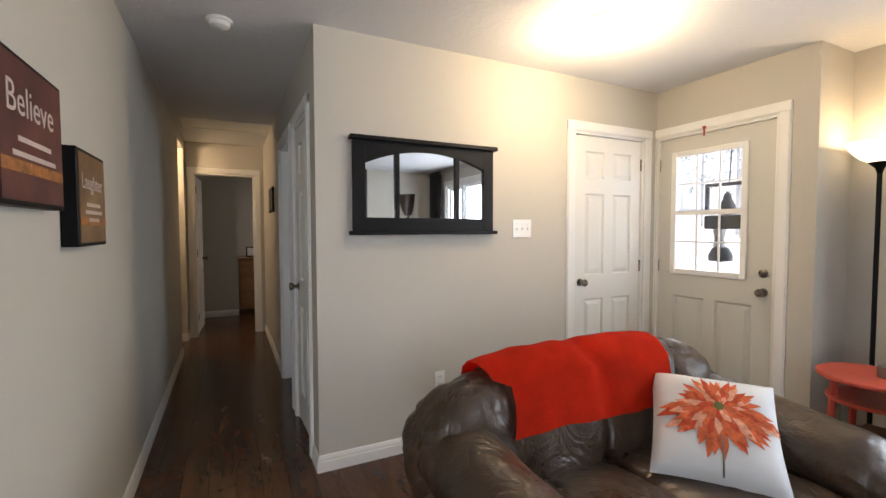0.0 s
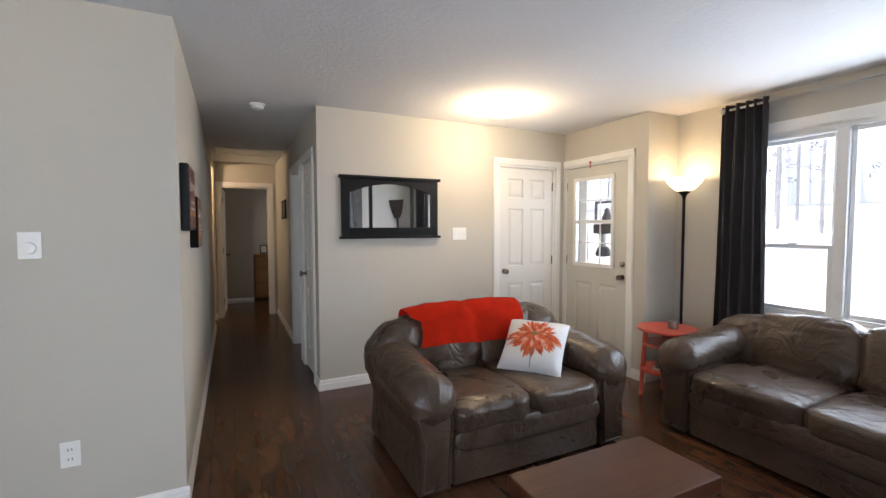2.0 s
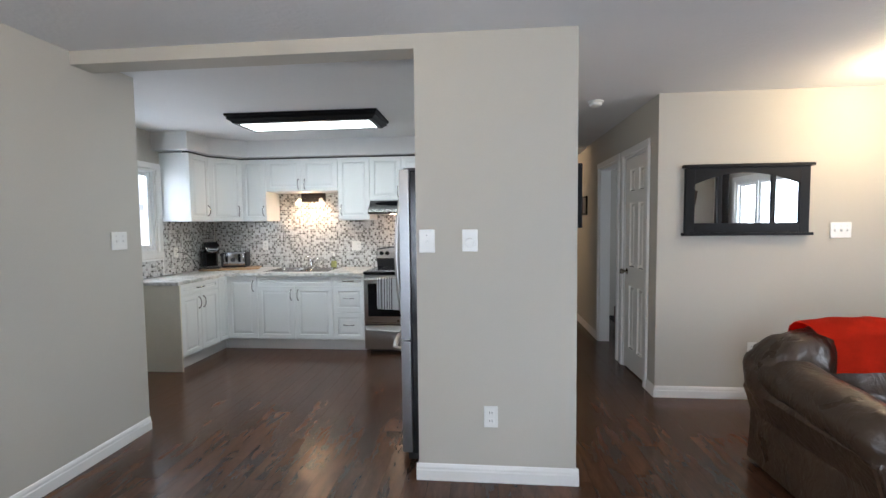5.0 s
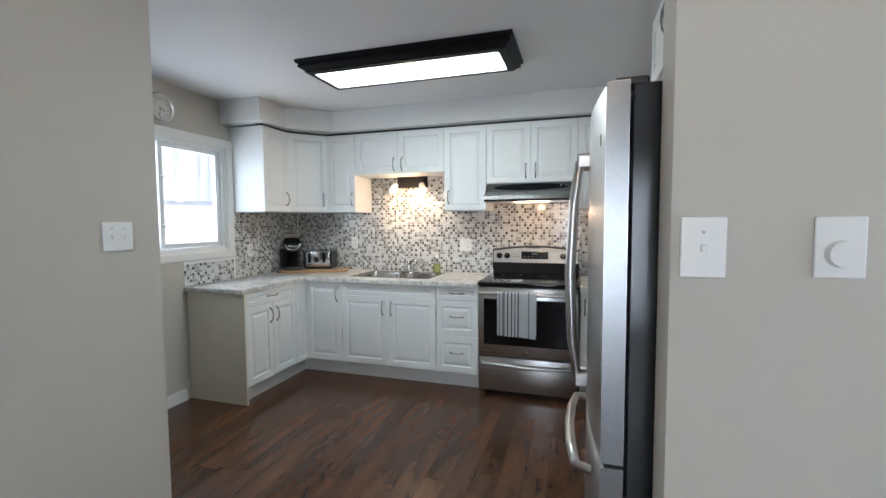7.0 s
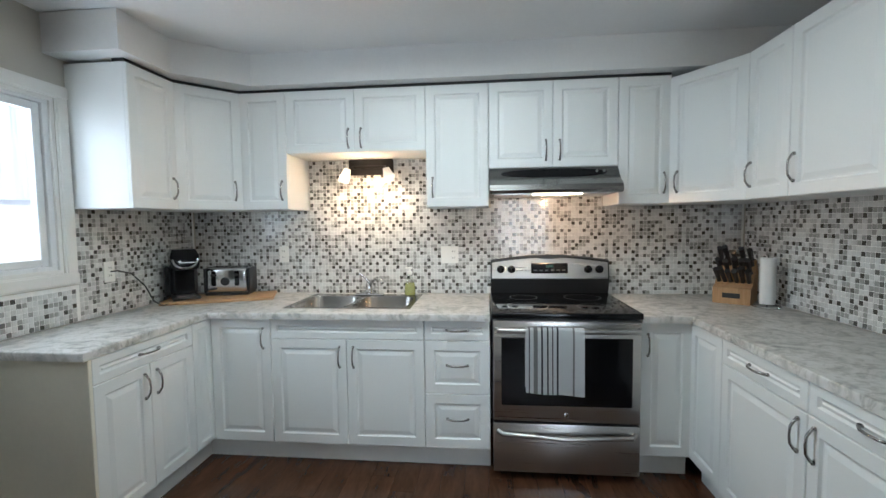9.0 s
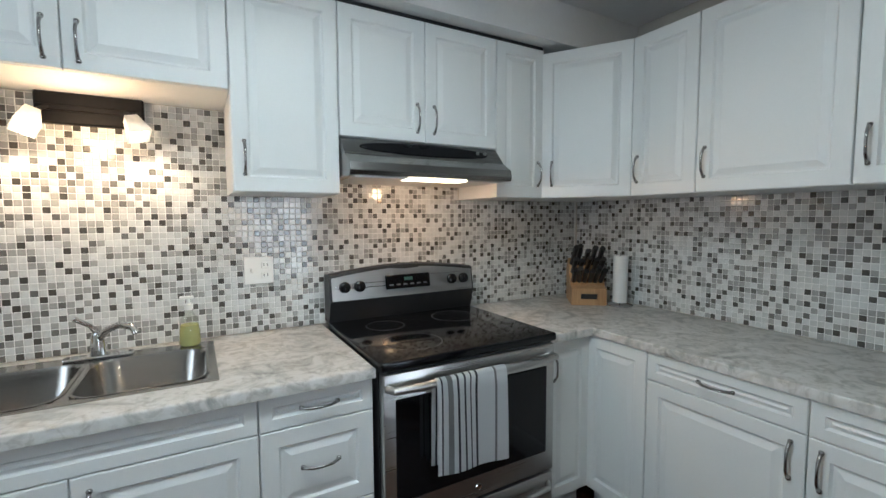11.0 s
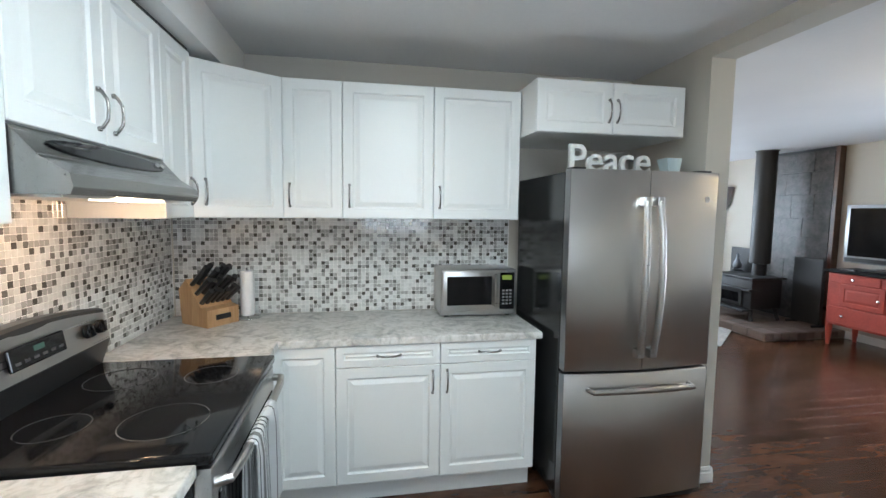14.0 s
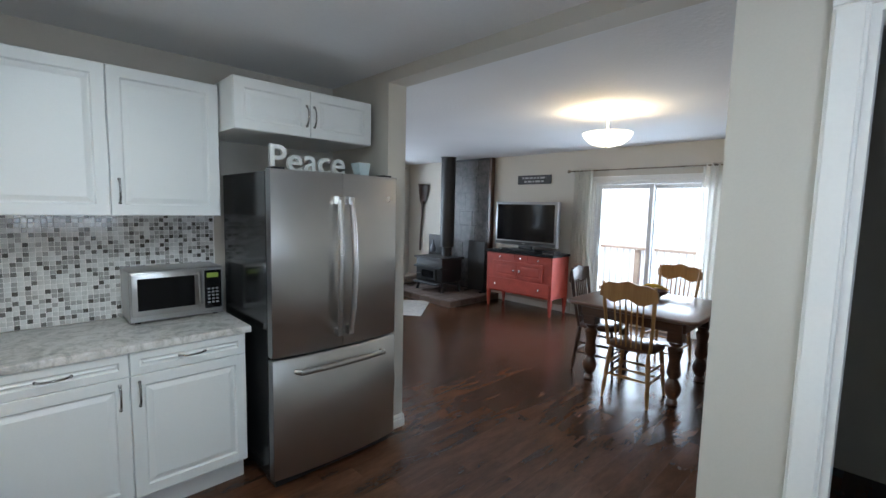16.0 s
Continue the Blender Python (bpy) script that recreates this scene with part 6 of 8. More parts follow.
def couch(name, m, w, seats, label, category, high=0.845):
    t = thing(name, m, label, category)
    aw = 0.27
    inner = w - 2 * aw + 0.04

    def camel(p):
        """The back is highest in the middle and falls away to both arms."""
        u = abs(p.x - w / 2) / (w / 2)
        f = max(0.0, (p.z - 0.42) / 0.45)
        return Vector((p.x, p.y, p.z - 0.12 * f * u ** 3.2))

    part("base", boxed(0.06, 0.03, 0.025, w - 0.06, 0.86, 0.30, 0.015, 2), LEATHER, t)
    fb = bmesh.new()
    pad(fb, (w / 2, 0.03, 0.275), (inner / 2 + 0.01, 0.060, 0.075), 0.5, 0.3, 80, 16, 0.012, 2.0)
    part("front_roll", fb, LEATHER, t, smooth=True)
    part("front_panel", boxed(aw - 0.02, 0.005, 0.03, w - aw + 0.02, 0.06, 0.235, 0.012, 2), LEATHER, t, smooth=True)
    part("back_frame", boxed(0.12, 0.70, 0.20, w - 0.12, 0.90, high - 0.22, 0.06, 3), LEATHER, t, smooth=True)
    for sd, x in ((1, 0.0), (-1, w)):
        arm = part("arm", arm_pad(sd), LEATHER, t, smooth=True, m=pose(x, 0, 0))
        sb = bmesh.new()
        prof = [(0.045, 0.03), (0.225, 0.03), (0.235, 0.25), (0.250, 0.40), (0.240, 0.46), (0.19, 0.515), (0.10, 0.525), (0.03, 0.50), (0.012, 0.45), (0.03, 0.40), (0.06, 0.30)]
        ring_loft(sb, [[(sd * px, y, pz) for px, pz in prof] for y in (0.0, 0.84)])
        part("arm_side", sb, LEATHER, arm)
        fr = bmesh.new()
        inner_p = [(0.13 + (px - 0.13) * 0.80, 0.28 + (pz - 0.28) * 0.9) for px, pz in prof]
        ring_loft(fr, [[(sd * px, 0.004, pz) for px, pz in inner_p], [(sd * px, -0.014, pz) for px, pz in inner_p], [(sd * (0.13 + (px - 0.13) * 0.85), -0.02, 0.28 + (pz - 0.28) * 0.95) for px, pz in inner_p]])
        part("arm_front", fr, LEATHER, arm, smooth=True)
        pp = bmesh.new()
        tube(pp, [(sd * px, -0.016, pz) for px, pz in inner_p] + [(sd * inner_p[0][0], -0.016, inner_p[0][1])], 0.006, 6)
        part("piping", pp, LEATHER, arm, smooth=True)
    cw = inner / seats
    for k in range(seats):
        cx = w / 2 - inner / 2 + cw * (k + 0.5)
        sb = bmesh.new()
        pad(sb, (cx, 0.315, 0.385), (cw / 2 + 0.004, 0.355, 0.085), 0.42, 0.28, 72, 30, 0.021, 3.0 + k)
        part("seat_cushion", sb, LEATHER, t, smooth=True)
        bb = bmesh.new()
        hz = (high - 0.37) / 2
        lean = pose(cx, 0.70, 0.37 + hz, -13)
        pad(bb, (0, 0, 0), (cw / 2 + 0.016, 0.128, hz + 0.01), 0.5, 0.5, 72, 34, 0.026, 7.0 + k, lean, camel)
        part("back_cushion", bb, LEATHER, t, smooth=True)
    # shoulders that close the back towards the arms
    for x in (0.195, w - 0.195):
        sb = bmesh.new()
        pad(sb, (x, 0.725, 0.575), (0.205, 0.165, high - 0.575), 0.78, 0.75, 52, 30, 0.024, x, None, camel)
        part("back_shoulder", sb, LEATHER, t, smooth=True)
    return t


couch("loveseat", pose(0.525, 0.650, 0), 1.51, 2, "brown leather loveseat with rolled arms", "sofa")
couch("sofa", pose(2.43, 0.745, 0, 0, 0, -90), 2.36, 3, "long brown leather sofa under the front window", "sofa", 0.82)


def blanket():
    bm = bmesh.new()
    nx, prof = 30, []
    # over the back cushions: front drop, crest, rear drop
    path = [(1.245, 0.645), (1.258, 0.70), (1.275, 0.76), (1.296, 0.82), (1.318, 0.846), (1.350, 0.878), (1.400, 0.894), (1.455, 0.885), (1.505, 0.85), (1.545, 0.78), (1.572, 0.70), (1.578, 0.60)]
    rows = []
    for j, (y, z) in enumerate(path):
        row = []
        for i in range(nx + 1):
            u = i / nx
            x = 0.772 + 0.865 * u + 0.02 * math.sin(j * 0.7) * (1 - u) + (0.05 if j < 4 else 0) * (1 - u)
            dip = -0.06 * (abs(u * 0.82 + 0.24 - 0.755) / 0.755) ** 2.6 * max(0.0, (z - 0.5) / 0.38) - 0.016 * math.exp(-((u - 0.53) / 0.05) ** 2) - 0.05 * max(0, abs(u - 0.5) - 0.30)
            wob = 0.006 * noise.noise((x * 9, y * 9, z * 9))
            row.append((x, y - 0.046 + wob + 0.02 * math.exp(-((u - 0.53) / 0.05) ** 2), z - 0.004 + dip + wob - (0.03 * u if j < 3 else 0)))
        rows.append(row)
    ring_loft(bm, rows, False, False)
    bmesh.ops.solidify(bm, geom=bm.faces[:], thickness=0.012)
    ob = part("throw_blanket", bm, paint("orange_red_fleece", (0.74, 0.030, 0.008), 0.95, var=0.12, scale=11, fine=240, bump=0.5, depth=0.004, spec=0.15), smooth=True)
    return tagged(ob, "orange-red fleece throw draped over the loveseat back", "blanket")


blanket()


def cushion():
    t = thing("throw_pillow", pose(1.553, 1.000, 0.600, -50, 1, -51), "white square pillow printed with an orange dahlia", "pillow")
    bm = bmesh.new()
    n, s = 24, 0.208
    for sg in (1, -1):
        rows = []
        for j in range(n + 1):
            row = []
            for i in range(n + 1):
                u, v = i / n * 2 - 1, j / n * 2 - 1
                f = max(0.0, (1 - u ** 4) * (1 - v ** 4)) ** 0.55
                pinch = 1 - 0.045 * (1 - abs(u) ** 2) * (abs(v) > 0.98) - 0.0
                row.append((u * s * (1 - 0.05 * (1 - v * v) * abs(u)), -sg * 0.075 * f * (1 + 0.05 * noise.noise((u * 3, v * 3, sg))), v * s * (1 - 0.05 * (1 - u * u) * abs(v))))
            rows.append(row)
        ring_loft(bm, rows, False, False)
    bmesh.ops.remove_doubles(bm, verts=bm.verts, dist=1e-4)
    part("cover", bm, paint("white_cotton", (0.74, 0.74, 0.74), 0.9, var=0.03, fine=300, bump=0.3), t, smooth=True)
    tones = [paint("petal_" + n, c, 0.9, var=0.25, scale=30, fine=90, bump=0.1) for n, c in (("coral", (0.66, 0.14, 0.05)), ("deep", (0.56, 0.075, 0.025)), ("pale", (0.74, 0.36, 0.24)))]
    rng = random.Random(5)

    def top(u, v):
        f = max(0.0, (1 - u ** 4) * (1 - v ** 4)) ** 0.55
        return -0.075 * f * 1.05 - 0.0015

    cx, cz = 0.01, 0.045
    lay = 0
    for ring, (r0, r1, cnt) in enumerate(((0.08, 0.165, 34), (0.06, 0.135, 30), (0.035, 0.10, 24), (0.012, 0.06, 14))):
        for k in range(cnt):
            a = 2 * math.pi * (k + 0.5 * (ring % 2)) / cnt + rng.uniform(-0.08, 0.08)
            dn = math.sin(a) < 0
            ln = r1 * rng.uniform(0.88, 1.1) * (1.2 if dn else 0.80) 
            r0b = r0 * (1.0 if dn else 0.6)
            wd = (2 * math.pi * ln / cnt) * 0.8
            lay += 1
            pts = []
            for f, wf in ((0, 0.35), (0.35, 0.9), (0.7, 1.0), (1.0, 0.0), (0.7, -1.0), (0.35, -0.9), (0, -0.35)):
                rr = r0b * 0.5 + (ln - r0b * 0.5) * f
                x = cx + math.cos(a) * rr - math.sin(a) * wd * 0.5 * wf
                z = cz + math.sin(a) * rr * 0.92 + math.cos(a) * wd * 0.5 * wf
                x, z = max(-0.19, min(0.19, x)), max(-0.185, min(0.185, z))
                pts.append((x, top(x / s, z / s) - 0.0006 * ring - 0.00004 * lay, z))
            pb = bmesh.new()
            pb.faces.new([pb.verts.new(p) for p in pts])
            part("petal", pb, tones[(k + ring) % 3 if rng.random() < 0.7 else 0], t)
    part("flower_eye", lathe(bmesh.new(), [(0.020, 0), (0.016, 0.003), (0, 0.0035)], (0, 0, 0), 12), paint("flower_eye", (0.16, 0.17, 0.06), 0.9), t, m=Matrix.Translation((cx, top(cx / s, cz / s) - 0.003, cz)) @ pose(0, 0, 0, 90))
    st = bmesh.new()
    st_pts = [(cx + 0.002, top(0.1, z / s) - 0.001, z) for z in (-0.06, -0.10, -0.14, -0.17, -0.19)]
    tube(st, st_pts, 0.003, 5)
    part("stem", st, paint("grey_stem", (0.20, 0.21, 0.18), 0.9), t)
    return t


cushion()
WALNUT = timber("red_brown_veneer", (0.042, 0.012, 0.0055), (0.090, 0.029, 0.0135), 0.36, axis=0, scale=0.8, each=0.08, spec=0.18)


def chest():
    t = thing("coffee_table", pose(1.042, -0.157, 0), "reddish-brown wooden chest used as a coffee table", "coffee table")
    part("body", boxed(-0.345, -0.165, 0.012, 0.345, 0.165, 0.385, 0.004), WALNUT, t)
    part("plinth", boxed(-0.33, -0.15, 0.0, 0.33, 0.15, 0.012), BLACKM, t)
    part("lid", boxed(-0.365, -0.185, 0.388, 0.365, 0.185, 0.45, 0.006, 2), WALNUT, t, "slightly overhanging lid")
    return t


chest()
REDP = paint("red_enamel", (0.50, 0.075, 0.045), 0.4, var=0.1, bump=0.06)


def end_table():
    t = thing("end_table", pose(2.925, 1.035, 0), "round red painted side table with two lower shelves", "side table")
    part("top", lathe(bmesh.new(), [(0.0, 0.555), (0.218, 0.555), (0.228, 0.562), (0.228, 0.574), (0.221, 0.58), (0.0, 0.58)], (0, 0, 0), 36), REDP, t, smooth=True)
    part("shelf", lathe(bmesh.new(), [(0.0, 0.44), (0.185, 0.44), (0.185, 0.458), (0.0, 0.458)], (0, 0, 0), 28), REDP, t)
    part("shelf", lathe(bmesh.new(), [(0.0, 0.225), (0.20, 0.225), (0.20, 0.243), (0.0, 0.243)], (0, 0, 0), 28), REDP, t)
    for k in range(4):
        a = radians(45 + 90 * k)
        part("leg", tube(bmesh.new(), [(0.16 * math.cos(a), 0.16 * math.sin(a), 0.555), (0.19 * math.cos(a), 0.19 * math.sin(a), 0.0)], [0.020, 0.015], 8), REDP, t, smooth=True)
    return t


end_table()
BOOKC = [paint("cover_" + n, c, 0.6, bump=0.05) for n, c in (("cream", (0.6, 0.55, 0.45)), ("blue", (0.10, 0.16, 0.24)), ("brown", (0.2, 0.12, 0.08)))]
z = 0.244
for k, (bw, bd, bh, ang) in enumerate(((0.20, 0.15, 0.022, 10), (0.19, 0.14, 0.018, 24), (0.17, 0.13, 0.02, 4))):
    bk = thing("book", pose(2.90, 1.005, z, 0, 0, ang), "small closed book lying on the side table shelf", "book", "books on the side table")
    part("cover", boxed(-bw / 2, -bd / 2, 0, bw / 2, bd / 2, bh, 0.002), BOOKC[k], bk)
    part("pages", boxed(-bw / 2 + 0.004, -bd / 2 - 0.0005, 0.003, bw / 2 + 0.001, bd / 2 - 0.004, bh - 0.003), LIGHTW, bk)
    z += bh + 0.001
jar = thing("candle_jar", pose(2.925, 0.985, 0.581), "small glass candle jar with a dark lid", "candle")
part("glass", lathe(bmesh.new(), [(0.0, 0.0), (0.036, 0.0), (0.038, 0.01), (0.038, 0.05), (0.034, 0.058)], (0, 0, 0), 18), paint("smoky_jar", (0.20, 0.13, 0.10), 0.1, bump=0), jar, smooth=True)
part("lid", lathe(bmesh.new(), [(0.036, 0.058), (0.036, 0.068), (0.0, 0.070)], (0, 0, 0), 18), STEELH, jar, "steel lid", smooth=True)


def torchiere():
    t = thing("floor_lamp", pose(3.265, 1.16, 0), "tall black torchiere lamp with a lit white glass bowl", "floor lamp")
    part("base", lathe(bmesh.new(), [(0.0, 0.0), (0.135, 0.0), (0.135, 0.012), (0.10, 0.03), (0.02, 0.04), (0.0, 0.045)], (0, 0, 0), 28), BLACKP, t, smooth=True)
    part("pole", lathe(bmesh.new(), [(0.012, 0.03), (0.012, 1.685), (0.0, 1.685)], (0, 0, 0), 12), BLACKP, t, smooth=True)
    part("cup", lathe(bmesh.new(), [(0.012, 1.64), (0.02, 1.67), (0.048, 1.697), (0.05, 1.705), (0.0, 1.705)], (0, 0, 0), 20), BLACKP, t, smooth=True)
    sh = lathe(bmesh.new(), [(0.045, 1.701), (0.085, 1.725), (0.125, 1.767), (0.156, 1.815), (0.152, 1.815), (0.12, 1.772), (0.08, 1.731), (0.04, 1.708)], (0, 0, 0), 32, False)
    part("shade", sh, glow("lit_glass_bowl", (1.0, 0.83, 0.56), 2.2), t, "glowing frosted bowl", smooth=True)
    return t


torchiere()
CLOTH = paint("charcoal_curtain", (0.062, 0.055, 0.058), 0.85, var=0.12, scale=9, fine=220, bump=0.3, sheen=0.15)


def drape(name, m, length, z0, z1, mat, label, folds, amp, flare=1.0, group="", thin=0.004):
    """A hanging cloth along local x with folds across y."""
    t = thing(name, m, label, "curtain", group)
    bm = bmesh.new()
    n = folds * 8
    rows = []
    for j in range(13):
        f = j / 12
        z = z1 + (z0 - z1) * f
        row = []
        for i in range(n + 1):
            u = i / n
            sp = 1 + (flare - 1) * f
            x = (u - 0.5) * length * sp + 0.01 * math.sin(3 * f + u * 9)
            a = amp * (0.8 + 0.4 * noise.noise((u * 4, f * 1.5, length)))
            row.append((x, a * math.sin(2 * math.pi * folds * u + 0.5 * f), z))
        rows.append(row)
    ring_loft(bm, rows, False, False)
    bmesh.ops.solidify(bm, geom=bm.faces[:], thickness=thin)
    part("cloth", bm, mat, t, smooth=True)
    return t


drape("curtain", pose(3.355, 0.735, 0, 0, 0, 90), 0.34, 0.06, 2.365, CLOTH, "charcoal grommet curtain gathered beside the front window", 5, 0.035, 1.25, group="front window curtains")
drape("curtain", pose(3.355, -2.38, 0, 0, 0, 90), 0.40, 0.06, 2.365, CLOTH, "charcoal grommet curtain gathered beside the front window", 5, 0.035, 1.15, group="front window curtains")


def curtain_rod(m, length, label, mat=BRONZE):
    t = thing("curtain_rod", m, label, "curtain rod")
    part("rod", rod(bmesh.new(), (-length / 2, 0, 0), (length / 2, 0, 0), 0.010, 10), mat, t, smooth=True)
    for s in (-1, 1):
        part("finial", lathe(bmesh.new(), [(0.010, 0), (0.022, 0.012), (0.026, 0.03), (0.018, 0.045), (0.0, 0.05)], (0, 0, 0), 12), mat, t, smooth=True, m=pose(s * length / 2, 0, 0, 0, 90 * s, 0))
        part("bracket", boxed(s * (length / 2 - 0.10) - 0.006, -0.006, -0.02, s * (length / 2 - 0.10) + 0.006, 0.088, 0.006), mat, t)
    return t


curtain_rod(pose(3.355, -0.88, 2.328, 0, 0, -90), 3.52, "brushed metal curtain rod above the front window", STEELH)


# ---- mirror, pictures, fixtures ----
def wall_mirror():
    t = thing("wall_mirror", pose(1.048, 2.428, 1.574), "black-framed three-pane arched mirror on the wall", "mirror")
    w, h = 0.452, 0.262
    part("cornice", boxed(-w - 0.02, -0.055, h - 0.012, w + 0.02, 0, h + 0.012, 0.004), BLACKP, t)
    part("ledge", boxed(-w - 0.02, -0.055, -h - 0.012, w + 0.02, 0, -h + 0.010, 0.004), BLACKP, t)
    part("mirror_glass", boxed(-w + 0.05, -0.014, -h + 0.05, w - 0.05, -0.004, h - 0.02), MIRROR, t, "silvered glass")
    fr = bmesh.new()
    box(fr, -w, -0.03, -h + 0.01, -w + 0.07, -0.0, h - 0.012, 0.002)
    box(fr, w - 0.07, -0.03, -h + 0.01, w, -0.0, h - 0.012, 0.002)
    box(fr, -w + 0.07, -0.03, -h + 0.01, w - 0.07, -0.0, -h + 0.085, 0.002)
    part("frame", fr, BLACKP, t)
    ar = bmesh.new()
    n = 20
    xs = [(-w + 0.07) + (2 * w - 0.14) * k / n for k in range(n + 1)]
    lo = [0.125 + 0.085 * (1 - (x / (w - 0.07)) ** 2) for x in xs]
    ring_loft(ar, [[(x, -0.029, l), (x, -0.029, h - 0.011), (x, -0.001, h - 0.011), (x, -0.001, l)] for x, l in zip(xs, lo)])
    part("arch", ar, BLACKP, t)
    for x in (-0.195, 0.195):
        part("mullion", boxed(x - 0.014, -0.029, -h + 0.084, x + 0.014, -0.012, 0.20, 0.002), BLACKP, t)
    return t


wall_mirror()


def print_mat(name, low, mid, high):
    ma, nt, b = nodes_of(name)
    v = coords(nt, (3, 3, 3))
    n = put(nt, "ShaderNodeTexNoise", Scale=2.0, Detail=5.0)
    nt.links.new(v, n.inputs["Vector"])
    nt.links.new(ramp(nt, n.outputs["Fac"], [(0.3, low), (0.5, mid), (0.72, high)]), b.inputs["Base Color"])
    b.inputs["Roughness"].default_value = 0.45
    return ma


PALE = paint("pale_lettering", (0.55, 0.45, 0.40), 0.6, bump=0)


def canvas(name, m, w, h, d, mat, word, size, bars, label, band=None):
    t = thing(name, m, label, "picture")
    part("frame", boxed(-w / 2, -d, -h / 2, w / 2, 0, h / 2, 0.003), BLACKP, t)
    pr = part("print", boxed(-w / 2 + 0.012, -d - 0.002, -h / 2 + 0.012, w / 2 - 0.012, -d + 0.002, h / 2 - 0.012), mat, t)
    if band:
        part("band", boxed(-w / 2 + 0.012, -d - 0.0026, -h / 2 + h * 0.22, w / 2 - 0.012, -d - 0.001, -h / 2 + h * 0.30), band, pr)
    text_part("lettering", word, size, 0.0006, PALE, pr, pose(-w * 0.40, -d - 0.003, h * 0.10, 90))
    for k, (bw, z) in enumerate(bars):
        part("text_line", boxed(-bw / 2, -d - 0.0032, z - 0.006, bw / 2, -d - 0.0015, z + 0.006), PALE, pr)
    return t


DUSK = print_mat("dusk_print", (0.045, 0.012, 0.012), (0.10, 0.03, 0.025), (0.17, 0.055, 0.04))
AMBER = print_mat("amber_print", (0.10, 0.05, 0.025), (0.20, 0.11, 0.05), (0.30, 0.20, 0.10))
EMBER = paint("ember_band", (0.38, 0.15, 0.04), 0.5, var=0.4, scale=20)
canvas("wall_picture", pose(-0.483, 1.445, 1.555, 0, 0, 90), 0.40, 0.345, 0.040, DUSK, "Believe", 0.10, ((0.20, -0.02), (0.26, -0.055)), "dark red framed print lettered Believe on the hall wall", EMBER)
canvas("wall_picture", pose(-0.483, 1.92, 1.432, 0, 0, 90), 0.33, 0.315, 0.045, AMBER, "Laughter", 0.07, ((0.16, -0.02), (0.20, -0.045), (0.12, -0.07)), "amber framed print lettered Laughter on the hall wall", EMBER)
for y in (4.82, 5.09):
    f = thing("wall_picture", pose(0.398, y, 1.64, 0, 0, -90), "small black-framed photograph on the hall wall", "picture", "hall photographs")
    part("frame", boxed(-0.10, -0.02, -0.125, 0.10, 0, 0.125, 0.003), BLACKP, f)
    part("mat", boxed(-0.075, -0.0215, -0.10, 0.075, -0.018, 0.10), paint("grey_print", (0.16, 0.15, 0.14), 0.4, var=0.4, scale=15), f)
sm = thing("smoke_detector", pose(-0.04, 2.60, CEIL, 180), "round white smoke detector on the hall ceiling", "smoke detector")
part("base", lathe(bmesh.new(), [(0.062, 0), (0.062, 0.012), (0.055, 0.016), (0.0, 0.017)], (0, 0, 0), 28), LIGHTW, sm, smooth=True)
part("cap", lathe(bmesh.new(), [(0.050, 0.016), (0.048, 0.034), (0.036, 0.042), (0.0, 0.043)], (0, 0, 0), 28), LIGHTW, sm, smooth=True)
hatch = thing("attic_hatch", pose(0.0, 5.08, CEIL), "white-trimmed attic hatch in the hall ceiling", "hatch")
part("panel", boxed(-0.36, -0.20, -0.010, 0.36, 0.20, 0.0), WHITE, hatch)
for r in ((-0.42, -0.26, 0.42, -0.20), (-0.42, 0.20, 0.42, 0.26), (-0.42, -0.20, -0.36, 0.20), (0.36, -0.20, 0.42, 0.20)):
    part("trim", boxed(r[0], r[1], -0.018, r[2], r[3], 0.0, 0.004), WHITE, hatch)


def dome_light():
    t = thing("ceiling_light", pose(1.80, 1.785, CEIL), "flush white glass dome ceiling light, switched on", "ceiling light")
    part("pan", lathe(bmesh.new(), [(0.0, 0), (0.16, 0), (0.16, -0.016), (0.0, -0.018)], (0, 0, 0), 32), LIGHTW, t)
    part("dome", lathe(bmesh.new(), [(0.165, -0.014), (0.168, -0.024), (0.145, -0.055), (0.10, -0.078), (0.04, -0.090), (0.0005, -0.092)], (0, 0, 0), 36, False), glow("lit_dome", (1.0, 0.84, 0.55), 6.0), t, "glowing glass dome", smooth=True)
    part("finial", lathe(bmesh.new(), [(0.008, -0.090), (0.010, -0.10), (0.0, -0.108)], (0, 0, 0), 10), BRONZE, t, smooth=True)
    o = bpy.data.objects["dome"]
    o.visible_shadow = False
    return t


dome_light()

# ---- bedrooms glimpsed from the hall ----
dr = thing("dresser", pose(0.42, 8.0, 0), "pine dresser against the bedroom wall", "dresser")
PINE = timber("honey_pine", (0.26, 0.12, 0.04), (0.46, 0.25, 0.10), 0.4, axis=0, each=0.1)
part("body", boxed(-0.30, -0.25, 0.05, 0.55, 0.18, 0.86, 0.006), PINE, dr)
part("top", boxed(-0.33, -0.28, 0.86, 0.58, 0.19, 0.89, 0.006), PINE, dr)
for k in range(3):
    d1 = part("drawer", boxed(-0.28, -0.265, 0.10 + 0.25 * k, 0.53, -0.25, 0.33 + 0.25 * k, 0.005), PINE, dr)
    part("pull", lathe(bmesh.new(), [(0.008, 0), (0.016, 0.02), (0, 0.025)], (0, 0, 0), 10), BRONZE, d1, m=pose(-0.05, -0.265, 0.215 + 0.25 * k, 90))
pf = thing("photo_frame", pose(0.30, 7.86, 0.892, -12), "dark photo frame standing on the dresser", "photo frame")
part("frame", boxed(-0.07, -0.01, 0, 0.07, 0.006, 0.17, 0.003), BLACKP, pf)
part("photo", boxed(-0.05, -0.012, 0.02, 0.05, -0.009, 0.15), LIGHTW, pf)
